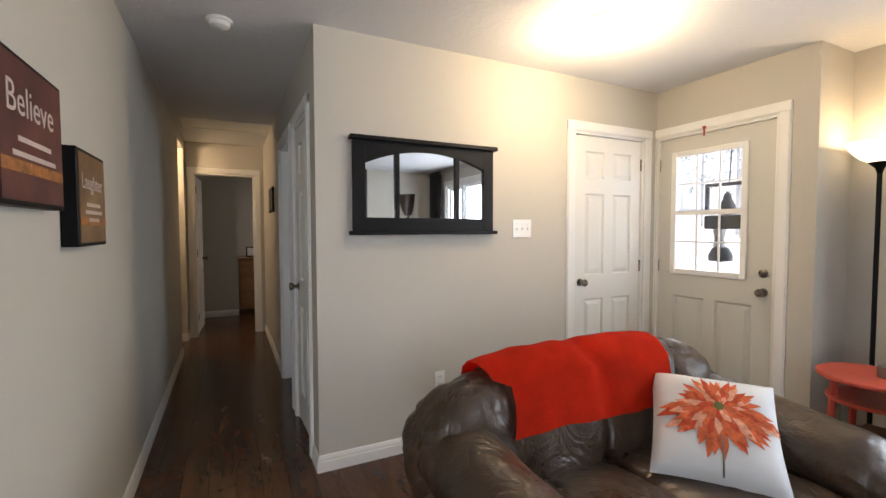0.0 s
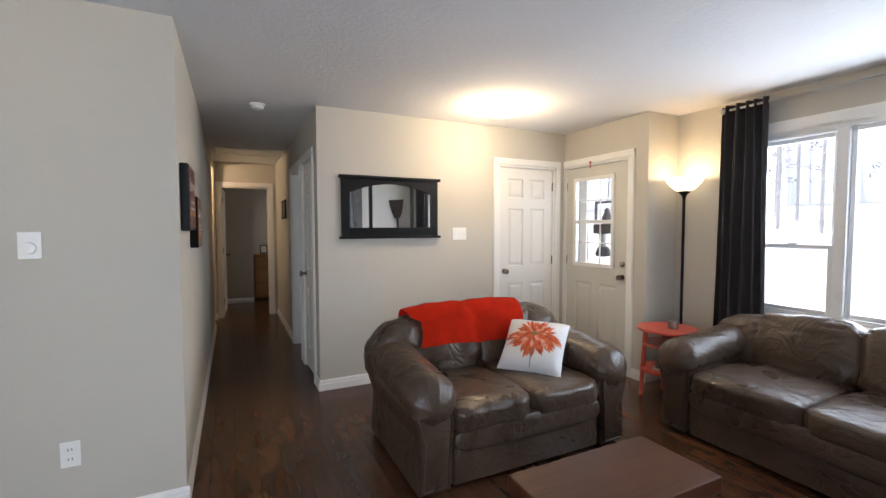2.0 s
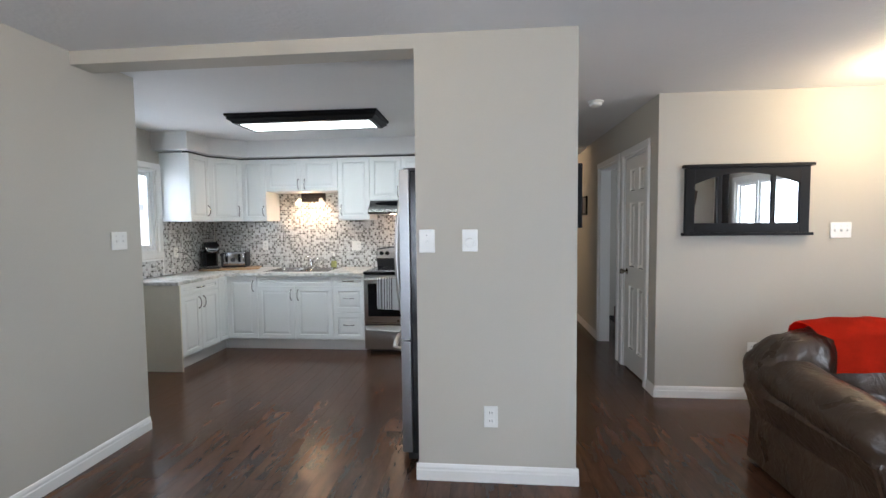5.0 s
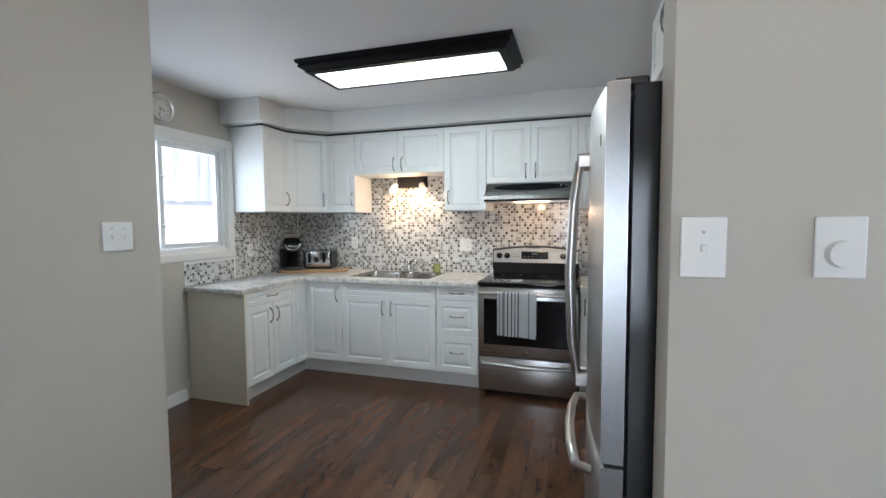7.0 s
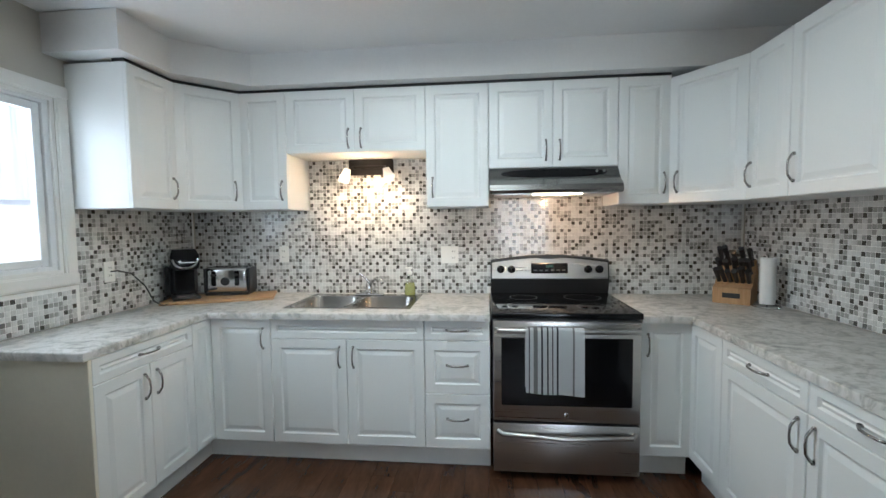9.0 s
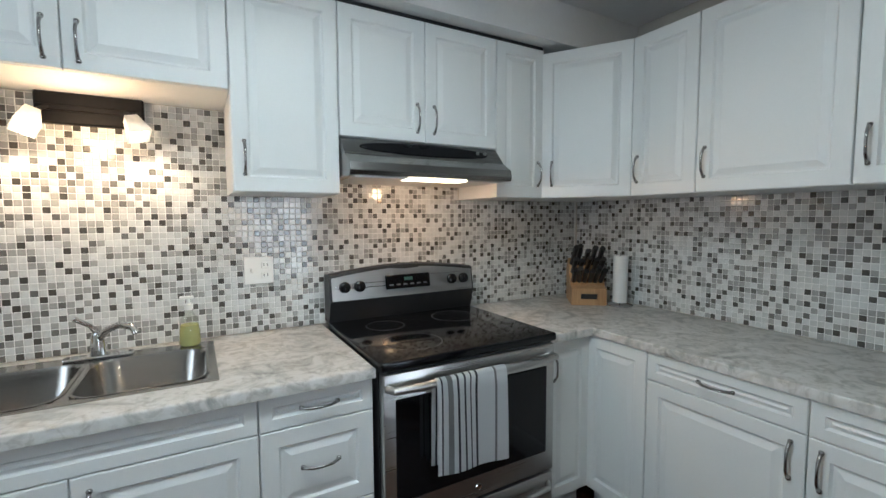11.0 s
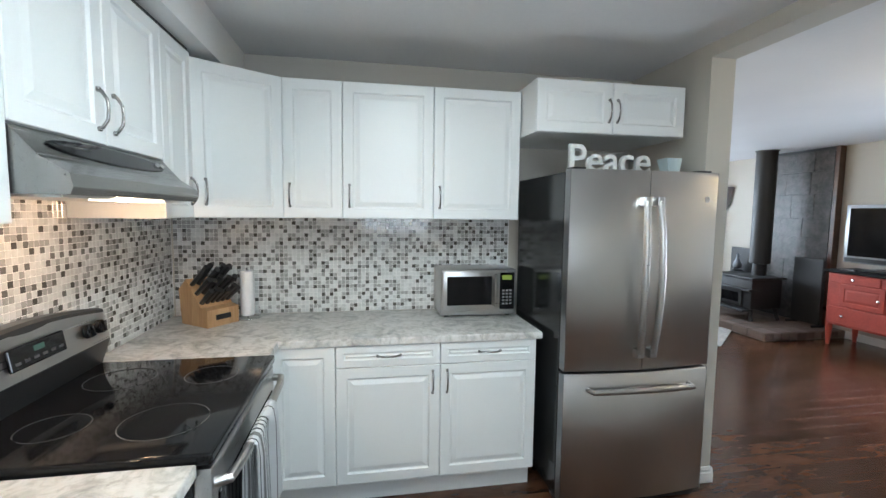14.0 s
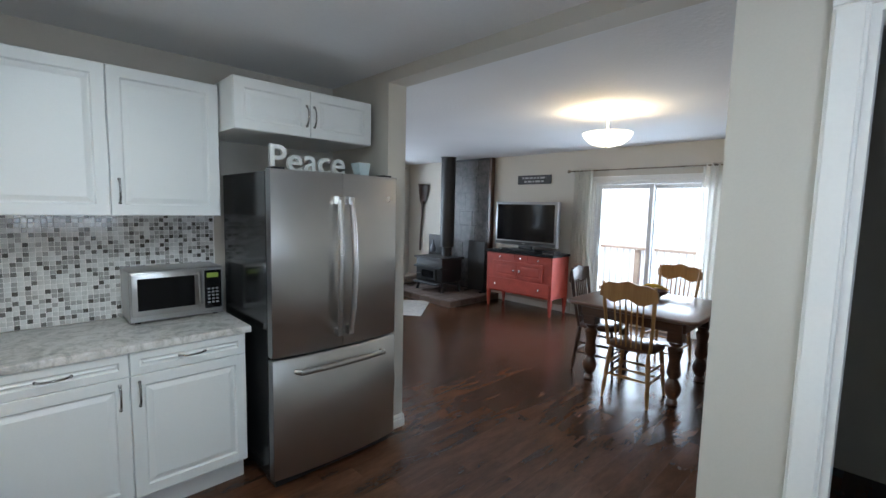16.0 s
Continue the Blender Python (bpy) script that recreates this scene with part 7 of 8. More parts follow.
bed = thing("bed", pose(1.55, 4.0, 0), "bed with patterned cover seen through the doorway", "bed")
part("frame", boxed(-0.75, -0.6, 0.05, 1.2, 0.9, 0.28, 0.01), WALNUT, bed)
mb_ = bmesh.new()
pad(mb_, (0.22, 0.15, 0.42), (0.98, 0.76, 0.16), 0.3, 0.25, 36, 14, 0.01, 4.0)
part("mattress", mb_, paint("floral_cover", (0.42, 0.30, 0.26), 0.9, var=0.5, scale=22, bump=0.2), bed, smooth=True)
tp = bmesh.new()
pad(tp, (0, 0, 0), (0.22, 0.09, 0.15), 0.6, 0.5, 28, 14, 0.01, 2.0)
tagged(part("bed_pillow", tp, paint("teal_cotton", (0.02, 0.26, 0.28), 0.9, var=0.1, fine=200, bump=0.2), smooth=True, m=pose(0.98, 4.20, 0.70, 20, 0, 60)), "teal pillow propped on the bed", "pillow")

# ---- dining area ----
OAK = timber("golden_oak", (0.26, 0.12, 0.035), (0.46, 0.25, 0.085), 0.36, axis=2, scale=1.0, each=0.12)
DARKW = timber("dark_stained_wood", (0.030, 0.016, 0.011), (0.085, 0.045, 0.030), 0.34, axis=2, each=0.1)
TABLEW = timber("chestnut_table", (0.045, 0.019, 0.010), (0.125, 0.056, 0.030), 0.28, axis=0, scale=0.9, each=0.1, coat=0.3)


def turned(h, r):
    return [(r * 0.62, 0), (r * 0.75, h * 0.03), (r * 0.5, h * 0.08), (r * 0.95, h * 0.16), (r * 1.05, h * 0.24), (r * 0.7, h * 0.33), (r * 0.55, h * 0.36), (r * 0.9, h * 0.42), (r * 0.65, h * 0.60), (r * 0.95, h * 0.76), (r * 0.6, h * 0.80), (r, h * 0.86)]


def dining_table():
    t = thing("dining_table", pose(-2.16, -1.04, 0), "chestnut wooden dining table with thick turned legs", "table")
    bm = bmesh.new()
    w, d, r = 0.55, 0.56, 0.10
    def rr(i, z):
        pts = []
        for cx, cy, a0 in ((w - r, d - r, 0), (-w + r, d - r, 90), (-w + r, -d + r, 180), (w - r, -d + r, 270)):
            for s in range(6):
                a = radians(a0 + s * 18)
                pts.append((cx + (r - i) * math.cos(a), cy + (r - i) * math.sin(a), z))
        return pts
    ring_loft(bm, [rr(0.012, 0.708), rr(0.0, 0.714), rr(0.0, 0.728), rr(0.006, 0.736), rr(0.012, 0.738)])
    part("tabletop", bm, TABLEW, t, smooth=True)
    for x0, y0, x1, y1 in ((-0.42, -0.44, 0.42, -0.415), (-0.42, 0.415, 0.42, 0.44), (-0.44, -0.41, -0.415, 0.41), (0.415, -0.41, 0.44, 0.41)):
        part("apron", boxed(x0, y0, 0.605, x1, y1, 0.707, 0.003), TABLEW, t)
    leg = None
    for x in (-0.36, 0.36):
        for y in (-0.36, 0.36):
            if leg is None:
                b = lathe(bmesh.new(), turned(0.60, 0.062), (0, 0, 0), 18)
                box(b, -0.055, -0.055, 0.52, 0.055, 0.055, 0.706, 0.004)
                leg = part("leg", b, TABLEW, t, "thick turned leg", smooth=True, m=pose(x, y, 0))
            else:
                twin(leg, t, pose(x, y, 0))
    return t


dining_table()


def dining_chair(m, wood, label, group):
    """A pressed-back spindle chair facing local -y."""
    t = thing("dining_chair", m, label, "chair", group)
    bm = bmesh.new()
    rings = []
    for i, z in ((0.02, 0.425), (0.0, 0.435), (0.0, 0.448), (0.012, 0.458)):
        ring = []
        for k in range(28):
            a = 2 * math.pi * k / 28
            c, s = math.cos(a), math.sin(a)
            x = math.copysign(abs(c) ** 0.62, c) * (0.205 - i) * (1.0 + 0.06 * (-s))
            y = math.copysign(abs(s) ** 0.62, s) * (0.20 - i)
            ring.append((x, y, z))
        rings.append(ring)
    ring_loft(bm, rings)
    part("seat", bm, TABLEW, t, "dark worn seat", smooth=True)
    for x, y, ox, oy in ((-0.155, -0.15, -0.035, -0.04), (0.155, -0.15, 0.035, -0.04), (-0.15, 0.155, -0.03, 0.05), (0.15, 0.155, 0.03, 0.05)):
        pts = [Vector((x, y, 0.43)).lerp(Vector((x + ox, y + oy, 0.0)), f) for f in (0, 0.12, 0.25, 0.4, 0.55, 0.62, 0.7, 0.85, 1.0)]
        part("leg", tube(bmesh.new(), pts, [0.014, 0.017, 0.021, 0.017, 0.020, 0.013, 0.018, 0.015, 0.011], 8), wood, t, smooth=True)
    for a, b in (((-0.172, -0.17, 0.22), (0.172, -0.17, 0.22)), ((-0.178, -0.176, 0.14), (0.178, -0.176, 0.14)), ((-0.165, -0.165, 0.18), (-0.165, 0.178, 0.18)), ((0.165, -0.165, 0.18), (0.165, 0.178, 0.18)), ((-0.163, 0.178, 0.20), (0.163, 0.178, 0.20)), ((-0.175, -0.17, 0.28), (-0.16, 0.17, 0.28)), ((0.175, -0.17, 0.28), (0.16, 0.17, 0.28))):
        mid = (Vector(a) + Vector(b)) / 2
        part("stretcher", tube(bmesh.new(), [a, Vector(a).lerp(mid, 0.6), mid, Vector(b).lerp(mid, 0.6), b], [0.007, 0.010, 0.013, 0.010, 0.007], 7), wood, t, smooth=True)
    for s in (-1, 1):
        part("back_post", tube(bmesh.new(), [(s * 0.165, 0.165, 0.44), (s * 0.180, 0.195, 0.62), (s * 0.192, 0.225, 0.80), (s * 0.20, 0.245, 0.98)], [0.016, 0.014, 0.016, 0.012], 8), wood, t, smooth=True)
    for k in range(6):
        x = -0.105 + 0.042 * k
        part("spindle", tube(bmesh.new(), [(x * 0.92, 0.172, 0.445), (x, 0.195, 0.60), (x * 1.05, 0.215, 0.74), (x * 1.1, 0.232, 0.86)], [0.006, 0.009, 0.007, 0.006], 6), wood, t, smooth=True)
    cr = bmesh.new()
    n = 24
    rings = []
    for k in range(n + 1):
        u = k / n * 2 - 1
        top = 0.985 + 0.014 * math.cos(u * math.pi) + 0.007 * math.cos(u * 3 * math.pi) - 0.03 * u ** 10
        lo = 0.845 + 0.018 * math.cos(u * 2 * math.pi)
        y = 0.245 - 0.028 * (1 - u * u) * -1
        rings.append([(u * 0.222, y - 0.010, lo), (u * 0.222, y - 0.012, top), (u * 0.222, y + 0.010, top), (u * 0.222, y + 0.012, lo)])
    ring_loft(cr, rings)
    part("crest_rail", cr, wood, t, "scalloped pressed crest rail")
    return t


CG = "chairs round the dining table"
dining_chair(pose(-2.235, -0.61, 0, 0, 0, 3), OAK, "golden oak pressed-back spindle chair at the table", CG)
dining_chair(pose(-2.10, -1.72, 0, 0, 0, 176), OAK, "golden oak pressed-back spindle chair at the table", CG)
dining_chair(pose(-1.76, -0.97, 0, 0, 0, -84), DARKW, "dark-stained pressed-back spindle chair at the table", CG)


def guitar():
    t = thing("guitar", pose(-2.94, -1.46, 0.452, -12, 0, 138), "pale spruce acoustic guitar standing on the storage bench", "guitar")
    out = []
    for k in range(40):
        a = 2 * math.pi * k / 40
        z = 0.25 - 0.25 * math.cos(a)
        w = 0.19 * abs(math.sin(a)) ** 0.7 * (1.0 - 0.30 * math.exp(-((z - 0.31) / 0.07) ** 2)) * (1.0 if z < 0.3 else 0.80)
        out.append((math.copysign(w, math.sin(a)), z))
    part("body", ring_loft(bmesh.new(), [[(x, y, z) for x, z in out] for y in (0.0, 0.10)]), DARKW, t, smooth=False)
    top = part("soundboard", ring_loft(bmesh.new(), [[(x * 0.985, y, 0.25 + (z - 0.25) * 0.985) for x, z in out] for y in (-0.004, 0.0)]), PINE, t, "pale spruce top")
    part("soundhole", lathe(bmesh.new(), [(0.05, 0), (0.05, 0.001), (0, 0.001)], (0, 0, 0), 24), BLACKM, top, m=pose(0, -0.005, 0.33, 90))
    part("bridge", boxed(-0.07, -0.014, 0.13, 0.07, -0.004, 0.155, 0.003), DARKW, top)
    part("neck", boxed(-0.025, -0.015, 0.36, 0.025, 0.012, 0.86, 0.004), DARKW, t)
    part("headstock", boxed(-0.035, -0.005, 0.86, 0.035, 0.012, 1.0, 0.006), DARKW, t)
    return t


guitar()


def fruit_bowl():
    t = thing("fruit_bowl", pose(-2.12, -1.30, 0.738), "shallow bowl of yellow bananas on the table", "bowl")
    part("dish", lathe(bmesh.new(), [(0.04, 0), (0.045, 0.008), (0.10, 0.04), (0.125, 0.07), (0.121, 0.07), (0.095, 0.045), (0.03, 0.014), (0.0005, 0.012)], (0, 0, 0), 24), TABLEW, t, smooth=True)
    yel = paint("banana_skin", (0.62, 0.38, 0.03), 0.5, var=0.12, scale=20)
    for k in range(4):
        pts = [(-0.10 + 0.05 * q, -0.05 + 0.03 * k + 0.01 * q, 0.075 + 0.022 * math.sin(math.pi * q / 4) + 0.008 * k) for q in range(5)]
        part("banana", tube(bmesh.new(), pts, [0.006, 0.016, 0.018, 0.016, 0.006], 7), yel, t, smooth=True)
    return t


fruit_bowl()


def bench():
    t = thing("bench", pose(-3.06, -1.015, 0), "dark brown wooden storage bench along the dining wall", "bench")
    part("seat", boxed(-0.24, -0.685, 0.415, 0.24, 0.685, 0.45, 0.006), TABLEW, t)
    part("box", boxed(-0.225, -0.665, 0.05, 0.225, 0.665, 0.413, 0.004), DARKW, t)
    for x in (-0.20, 0.20):
        for y in (-0.64, 0.64):
            part("foot", boxed(x - 0.02, y - 0.02, 0, x + 0.02, y + 0.02, 0.05), DARKW, t)
    return t


bench()


def pendant():
    t = thing("pendant_light", pose(-1.845, -0.685, CEIL), "semi-flush white glass bowl light over the dining table, lit", "pendant light")
    part("canopy", lathe(bmesh.new(), [(0.0, 0), (0.06, 0), (0.055, -0.02), (0.012, -0.03), (0.0, -0.03)], (0, 0, 0), 20), LIGHTW, t, smooth=True)
    part("stem", rod(bmesh.new(), (0, 0, -0.03), (0, 0, -0.312), 0.006), LIGHTW, t)
    part("bowl", lathe(bmesh.new(), [(0.205, -0.185), (0.210, -0.192), (0.187, -0.235), (0.133, -0.277), (0.06, -0.299), (0.0005, -0.304)], (0, 0, 0), 36, False), glow("lit_bowl", (1.0, 0.86, 0.60), 2.4), t, "glowing frosted glass bowl", smooth=True)
    part("finial", lathe(bmesh.new(), [(0.012, -0.302), (0.014, -0.314), (0.0, -0.326)], (0, 0, 0), 10), LIGHTW, t, smooth=True)
    return t


pendant()
SHEER = nodes_of("sheer_voile")[0]
sn = SHEER.node_tree
sbsdf = sn.nodes["Principled BSDF"]
sbsdf.inputs["Base Color"].default_value, sbsdf.inputs["Roughness"].default_value = (0.74, 0.72, 0.66, 1), 0.9
stl, smx, stp = sn.nodes.new("ShaderNodeBsdfTranslucent"), sn.nodes.new("ShaderNodeMixShader"), sn.nodes.new("ShaderNodeBsdfTransparent")
stl.inputs["Color"].default_value = (0.78, 0.76, 0.70, 1)
smx.inputs[0].default_value = 0.55
sn.links.new(sbsdf.outputs[0], smx.inputs[1])
sn.links.new(stl.outputs[0], smx.inputs[2])
smx2 = sn.nodes.new("ShaderNodeMixShader")
smx2.inputs[0].default_value = 0.25
sn.links.new(smx.outputs[0], smx2.inputs[1])
sn.links.new(stp.outputs[0], smx2.inputs[2])
sn.links.new(smx2.outputs[0], sn.nodes["Material Output"].inputs["Surface"])
drape("curtain", pose(-0.53, SOUTH + 0.09, 0), 0.28, 0.03, 2.13, SHEER, "sheer off-white curtain beside the patio door", 6, 0.022, 1.2, group="patio door curtains", thin=0.002)
drape("curtain", pose(-2.28, SOUTH + 0.09, 0), 0.46, 0.03, 2.13, SHEER, "sheer off-white curtain beside the patio door", 8, 0.022, 1.15, group="patio door curtains", thin=0.002)
curtain_rod(pose(-1.42, SOUTH + 0.09, 2.108, 0, 0, 180), 2.2, "dark curtain rod above the patio door")

# ---- television corner ----
RUST = paint("red_chalk_paint", (0.42, 0.062, 0.042), 0.55, var=0.14, scale=7, fine=60, bump=0.12)


def sideboard():
    t = thing("sideboard", pose(0.26, -2.57, 0), "red painted sideboard with a black top and tall legs", "sideboard")
    w, d = 0.60, 0.225
    part("top", boxed(-w - 0.03, -d - 0.005, 0.865, w + 0.03, d + 0.03, 0.90, 0.008, 2), BLACKP, t, "black painted top")
    part("body", boxed(-w, -d, 0.25, w, d, 0.864, 0.004), RUST, t)
    for x in (-w + 0.03, w - 0.03):
        for y in (-d + 0.03, d - 0.025):
            part("leg", tube(bmesh.new(), [(x, y, 0.252), (x, y, 0.19), (x, y, 0.09), (x, y, 0.0)], [0.032, 0.034, 0.026, 0.018], 8), RUST, t, smooth=True)
    for k, (x0, x1) in enumerate(((0.05, w - 0.02), (-0.19, 0.05), (-w + 0.02, -0.19))):
        f = part("drawer", boxed(x0 + 0.006, d, 0.755, x1 - 0.006, d + 0.016, 0.85, 0.004), RUST, t)
        part("pull", lathe(bmesh.new(), [(0.006, 0), (0.014, 0.016), (0.0, 0.022)], (0, 0, 0), 10), CHROME, f, m=pose((x0 + x1) / 2, d + 0.016, 0.80, -90))
    for k, (x0, x1) in enumerate(((0.0, w - 0.14), (-w + 0.14, 0.0))):
        b = panel_slab(bmesh.new(), x1 - x0 - 0.012, 0.255, 0.016, [(0.045, 0.045, x1 - x0 - 0.057, 0.21)], dip=0.006)
        f = part("door", b, RUST, t, m=pose(x1 - 0.006, d + 0.016, 0.488, 0, 0, 180))
        part("pull", lathe(bmesh.new(), [(0.006, 0), (0.018, 0.018), (0.0, 0.026)], (0, 0, 0), 10), CHROME, f, m=pose(0.05 if k else x1 - x0 - 0.06, 0, 0.12, 90))
    lo = part("drawer", boxed(-w + 0.03, d, 0.268, w - 0.03, d + 0.020, 0.475, 0.010, 2), RUST, t)
    for x in (-0.4, 0.4):
        part("pull", lathe(bmesh.new(), [(0.006, 0), (0.014, 0.016), (0.0, 0.022)], (0, 0, 0), 10), CHROME, lo, m=pose(x, d + 0.020, 0.37, -90))
    return t


sideboard()


def television():
    t = thing("television", pose(0.30, -2.57, 0.905), "silver-framed flat television on the sideboard", "television")
    w = 0.572
    part("case", boxed(-w, -0.05, 0.075, w, 0.035, 0.755, 0.012, 2), paint("silver_plastic", (0.30, 0.30, 0.31), 0.35, metal=0.6, var=0.04, bump=0.02), t, smooth=True)
    part("screen", boxed(-w + 0.045, 0.034, 0.155, w - 0.045, 0.039, 0.715, 0.004), GLOSSB, t, "dark glossy screen")
    part("speaker_bar", boxed(-w + 0.02, 0.034, 0.088, w - 0.02, 0.040, 0.135, 0.004), BLACKM, t)
    part("badge", boxed(-0.03, 0.0395, 0.106, 0.03, 0.041, 0.117), CHROME, t)
    part("neck", boxed(-0.12, -0.03, 0.02, 0.12, 0.01, 0.08, 0.006), BLACKM, t)
    part("foot", boxed(-0.28, -0.12, 0.0, 0.28, 0.14, 0.022, 0.008, 2), BLACKM, t)
    return t


television()
for nm, lab, cat, x, y, b in (("remote_control", "black remote control lying on the sideboard", "remote control", 0.70, -2.40, (-0.09, -0.022, 0, 0.09, 0.022, 0.018)), ("cable_box", "slim black cable box on the sideboard", "cable box", -0.22, -2.50, (-0.10, -0.09, 0, 0.10, 0.09, 0.045))):
    t = thing(nm, pose(x, y, 0.90), lab, cat)
    part("case", boxed(*b, 0.004), BLACKM, t)
    part("front_strip", boxed(b[0] + 0.01, b[4] - 0.001, 0.006, b[3] - 0.01, b[4] + 0.001, 0.012), STEELH, t)
plq = thing("wall_sign", pose(0.36, SOUTH + 0.002, 2.015, 0, 0, 180), "dark wooden sign with two lines of pale lettering", "sign")
part("board", boxed(-0.31, -0.02, -0.07, 0.31, 0, 0.07, 0.003), paint("grey_black_board", (0.05, 0.05, 0.052), 0.7, var=0.2, fine=50, bump=0.2), plq)
for z, wd in ((0.028, 0.22), (-0.028, 0.18)):
    x = -wd
    rng = random.Random(int(z * 1000) + 99)
    while x < wd:
        l = rng.uniform(0.03, 0.09)
        part("text_line", boxed(x, -0.0215, z - 0.014, min(x + l, wd), -0.019, z + 0.014), paint("grey_letters", (0.36, 0.36, 0.36), 0.7, bump=0) if x == -wd else bpy.data.materials["grey_letters"], plq)
        x += l + 0.02

# wood stove on its hearth
SLATE = paint("black_slate", (0.060, 0.053, 0.048), 0.42, var=0.55, scale=9, fine=30, bump=0.5, depth=0.008)
IRON = paint("black_iron", (0.014, 0.014, 0.015), 0.5, var=0.15, fine=160, bump=0.25)
BRICKM = timber("hearth_brick", (0.075, 0.052, 0.043), (0.165, 0.120, 0.098), 0.8, axis=0, scale=3, each=0.3, bump=0.5)


def slate_wall():
    t = thing("chimney_panel", pose(0, 0, 0), "floor-to-ceiling black slate heat shield behind the stove", "heat shield")
    part("backing", boxed(1.22, SOUTH + 0.004, 0.10, 2.20, SOUTH + 0.09, CEIL - 0.002), IRON, t)
    part("side_post", boxed(1.165, SOUTH + 0.004, 0.10, 1.218, SOUTH + 0.10, CEIL - 0.002, 0.004), TABLEW, t, "wooden edge post")
    rng = random.Random(8)
    zc = 0.115
    while zc < CEIL - 0.05:
        h = min(rng.uniform(0.22, 0.36), CEIL - 0.008 - zc)
        x = 1.225
        while x < 2.19:
            w = min(rng.uniform(0.20, 0.36), 2.195 - x)
            if w > 0.03:
                part("slate_tile", boxed(x, SOUTH + 0.09, zc, x + w - 0.003, SOUTH + 0.098 + rng.uniform(0, 0.008), zc + h - 0.003, 0.002), SLATE, t)
            x += w
        zc += h
    return t


slate_wall()


def hearth():
    t = thing("hearth", pose(0, 0, 0), "low brick hearth platform under the wood stove", "hearth")
    part("core", boxed(1.0, SOUTH + 0.004, 0.0, 2.85, -1.66, 0.092), paint("mortar", (0.16, 0.145, 0.13), 0.9), t)
    for k in range(8):
        x = 1.0 + 0.232 * k
        part("brick", boxed(x + 0.004, -1.662, 0.012, x + 0.222, -1.648, 0.094, 0.003), BRICKM, t)
        for j in range(11):
            y = -1.66 - 0.107 * j
            if y - 0.1 > SOUTH + 0.1:
                part("brick", boxed(x + 0.004, y - 0.1, 0.09, x + 0.222, y, 0.102, 0.003), BRICKM, t)
    for j in range(10):
        y = -1.66 - 0.118 * j
        part("brick", boxed(0.988, y - 0.11, 0.012, 1.002, y, 0.094, 0.003), BRICKM, t)
    return t


hearth()


def wood_stove():
    t = thing("wood_stove", pose(1.86, -2.22, 0.102), "black cast-iron wood stove with a tall pipe", "wood stove")
    part("firebox", boxed(-0.33, -0.24, 0.16, 0.33, 0.24, 0.56, 0.02, 2), IRON, t, smooth=True)
    part("top_plate", boxed(-0.36, -0.27, 0.56, 0.36, 0.27, 0.59, 0.008, 2), IRON, t)
    part("step", boxed(-0.34, 0.10, 0.40, 0.34, 0.29, 0.43, 0.006), IRON, t)
    dr = part("stove_door", boxed(-0.20, 0.238, 0.20, 0.20, 0.265, 0.40, 0.008, 2), IRON, t)
    part("glass", boxed(-0.15, 0.262, 0.235, 0.15, 0.268, 0.365, 0.004), GLOSSB, dr)
    part("latch", rod(bmesh.new(), (0.17, 0.27, 0.30), (0.22, 0.31, 0.30), 0.010), CHROME, dr, "bright coiled handle")
    part("ash_lip", boxed(-0.30, 0.20, 0.13, 0.30, 0.34, 0.155, 0.006), IRON, t)
    for x in (-0.28, 0.28):
        for y in (-0.19, 0.19):
            part("leg", tube(bmesh.new(), [(x, y, 0.16), (x * 1.08, y * 1.08, 0.06), (x * 1.14, y * 1.14, 0.0)], [0.03, 0.022, 0.028], 8), IRON, t, smooth=True)
    part("pipe", lathe(bmesh.new(), [(0.085, 0.59), (0.085, 0.75), (0.125, 0.76), (0.125, 2.295), (0.14, 2.297), (0.14, 2.306)], (-0.07, -0.12, 0), 28), IRON, t, "tall black double-wall pipe", smooth=True)
    return t


wood_stove()
for x, lab in ((2.35, "black metal hearth screen with a small goose figure"), (1.32, "tall black heat guard panel beside the stove")):
    s = thing("hearth_screen", pose(x, -2.60, 0.102), lab, "screen")
    part("panel", boxed(-0.19, -0.008, 0.03, 0.19, 0.008, 0.93 if x > 2 else 0.88, 0.004), IRON, s)
    for q in (-0.17, 0.17):
        part("foot", boxed(q - 0.01, -0.09, 0, q + 0.01, 0.09, 0.03), IRON, s)
gs = thing("goose_figure", pose(2.30, -2.48, 0.102), "small grey goose figurine by the stove", "figurine")
part("pedestal", lathe(bmesh.new(), [(0.09, 0), (0.09, 0.02), (0.03, 0.05), (0.03, 0.56), (0.08, 0.58), (0.08, 0.60), (0, 0.60)], (0, 0, 0), 16), IRON, gs, smooth=True)
part("bird", lathe(bmesh.new(), [(0.0, 0.60), (0.05, 0.63), (0.06, 0.68), (0.03, 0.75), (0.015, 0.80), (0.022, 0.83), (0.0, 0.85)], (0, 0, 0), 12), paint("pewter", (0.16, 0.17, 0.19), 0.4, metal=0.5), gs, smooth=True)


def firewood():
    for k in range(6):
        t = tube(bmesh.new(), [(-0.2, 0, 0), (0.0, 0.01, 0.005), (0.2, 0, 0)], [0.045, 0.05, 0.043], 7)
        tagged(part("firewood_log", t, CEDAR, m=pose(2.62, -2.25 + 0.10 * (k % 3) - 0.05 * (k // 3), 0.152 + 0.085 * (k // 3), 0, 0, 80 + 8 * k)), "split firewood log stacked on the hearth", "log", "firewood on the hearth")


firewood()


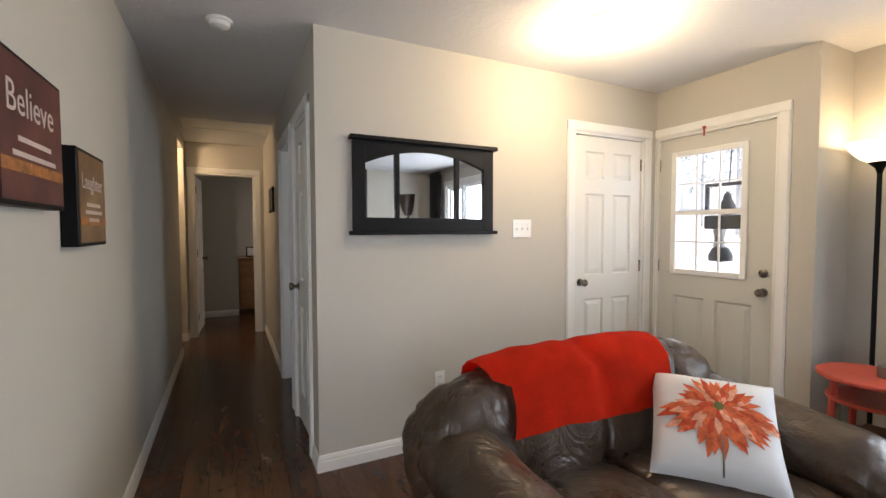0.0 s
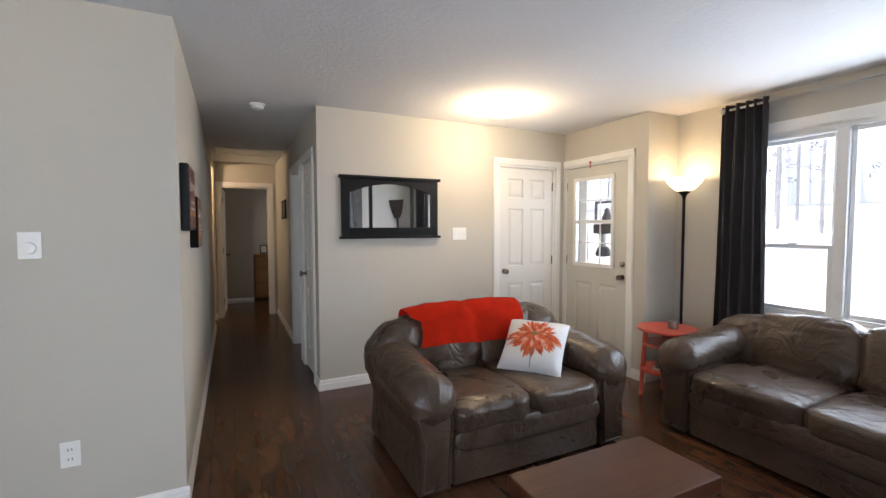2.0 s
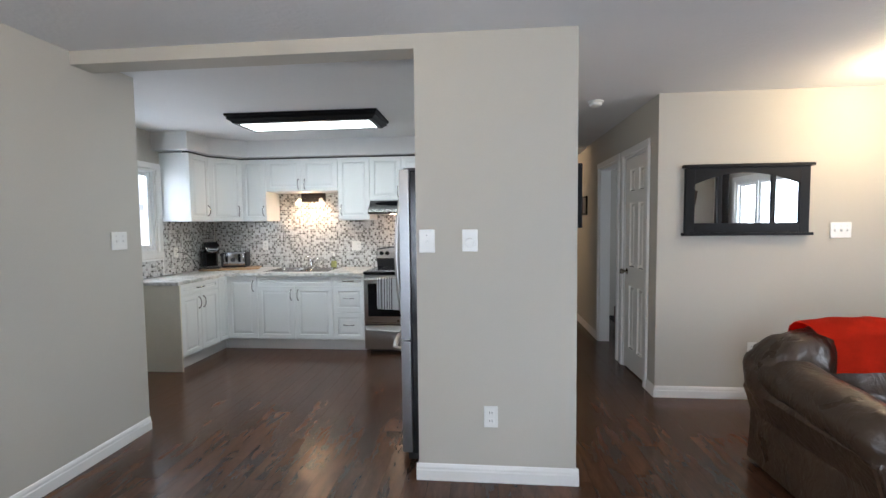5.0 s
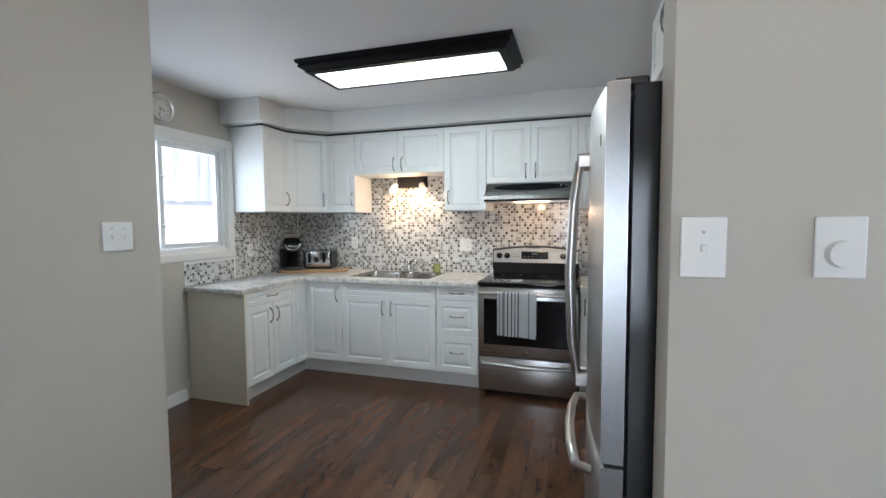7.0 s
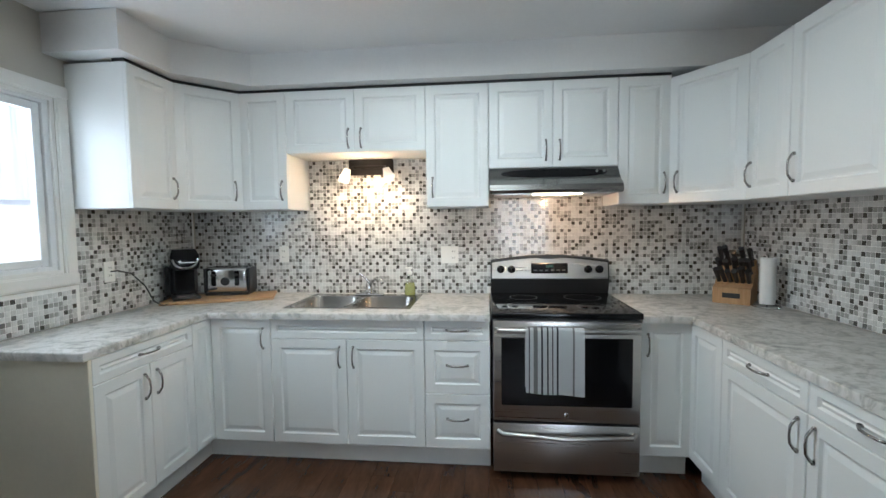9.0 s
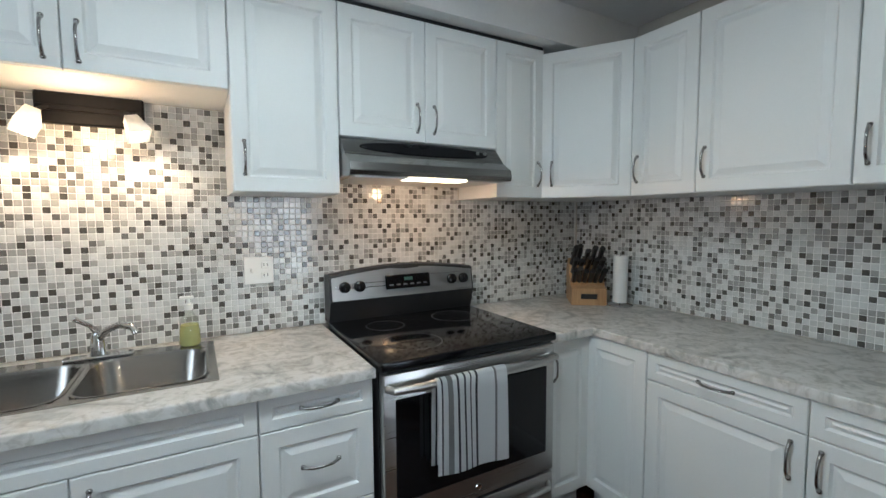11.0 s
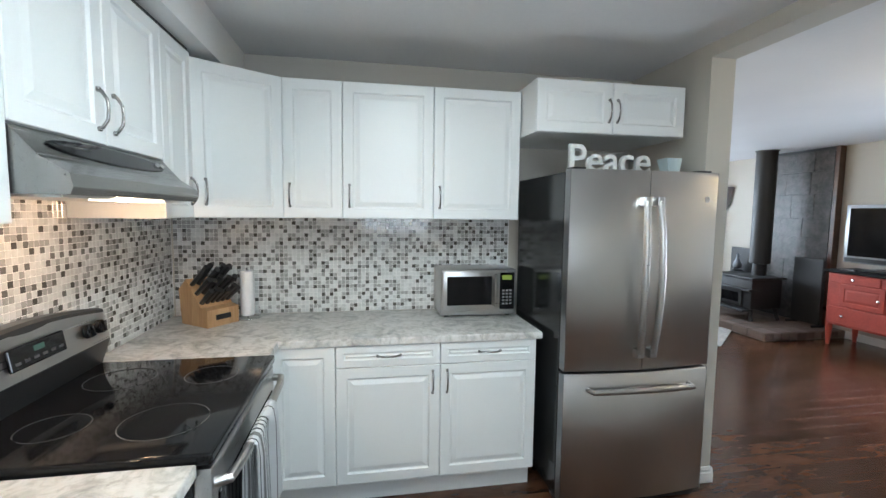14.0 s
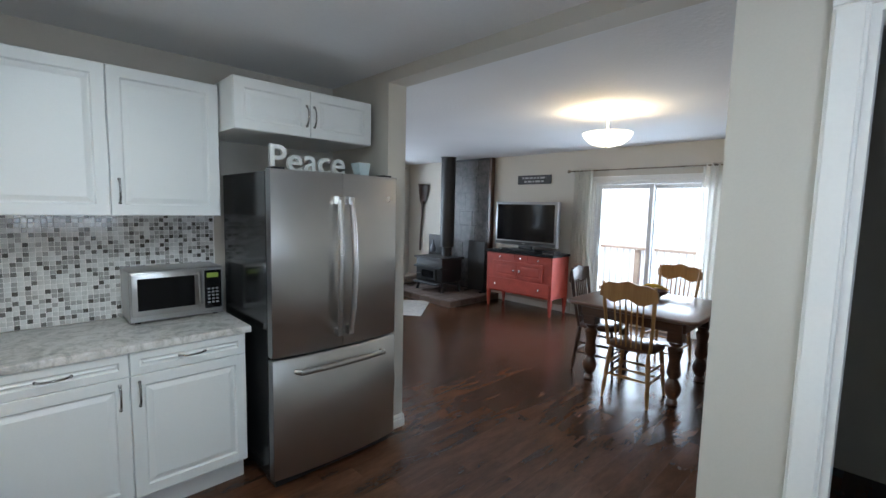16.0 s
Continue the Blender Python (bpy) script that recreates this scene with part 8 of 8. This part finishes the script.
def grain_shovel():
    t = thing("wooden_shovel", pose(3.02, SOUTH + 0.035, 1.30, 0, 4, 180), "old dark wooden shovel hung on the wall", "shovel")
    bm = bmesh.new()
    rows = []
    for j in range(9):
        f = j / 8
        wd = 0.055 + 0.12 * (f ** 0.6)
        rows.append([(wd * (k / 4 - 1), -0.05 * (1 - (k / 4 - 1) ** 2) * f + 0.01, 0.30 + 0.40 * f) for k in range(9)])
    ring_loft(bm, rows, False, False)
    bmesh.ops.solidify(bm, geom=bm.faces[:], thickness=0.015)
    part("blade", bm, DARKW, t, smooth=True)
    part("shaft", tube(bmesh.new(), [(0, 0.0, 0.36), (0.008, 0.0, 0.05), (-0.004, 0.0, -0.28), (0.012, 0, -0.64)], [0.024, 0.019, 0.018, 0.018], 8), DARKW, t, smooth=True)
    return t


grain_shovel()
rug = part("hearth_rug", boxed(-0.30, -0.50, 0.0, 0.30, 0.50, 0.010, 0.004), paint("pale_grey_rug", (0.42, 0.40, 0.37), 0.95, var=0.2, scale=16, fine=160, bump=0.6), m=pose(1.45, -1.16, 0.0, 0, 0, 40))
tagged(rug, "pale grey woven mat in front of the hearth", "rug")

# ---- floor planks, last ----
def plank_floor():
    fl = bpy.data.objects["floor"]
    rng = random.Random(4)
    wid, long = 0.127, 1.2
    meshes = {}
    x = -5.6
    while x < 3.5:
        y = -2.99 - rng.uniform(0, long)
        while y < 8.2:
            y0, y1 = max(y, -2.99), min(y + long, 8.2)
            k = round(y1 - y0, 2)
            if k > 0.05 and inside(x + wid / 2, (y0 + y1) / 2, k / 2):
                if k not in meshes:
                    bm = boxed(0.0, 0.0, -0.012, wid - 0.0007, k - 0.0007, 0.0, 0.0007)
                    me = bpy.data.meshes.new("plank")
                    bmesh.ops.recalc_face_normals(bm, faces=bm.faces)
                    bm.to_mesh(me)
                    bm.free()
                    me.materials.append(PLANK)
                    meshes[k] = me
                o = new("plank", meshes[k])
                o.parent = fl
                o.location = (x, y0, 0)
            y += long
        x += wid


def inside(x, y, h):
    """Rooms in which the floor is seen."""
    a, b = y - h, y + h
    return (a < 1.8 and x > WEST - 0.1) or (b > 1.1 and a < 4.2 and KW - 0.1 < x < KE) or (b > 1.1 and -0.64 < x < 0.9) or (b > 1.0 and a < 2.6 and x > 0) or (b > 0.6 and a < 1.8 and x < -3)


plank_floor()
tile_parts()
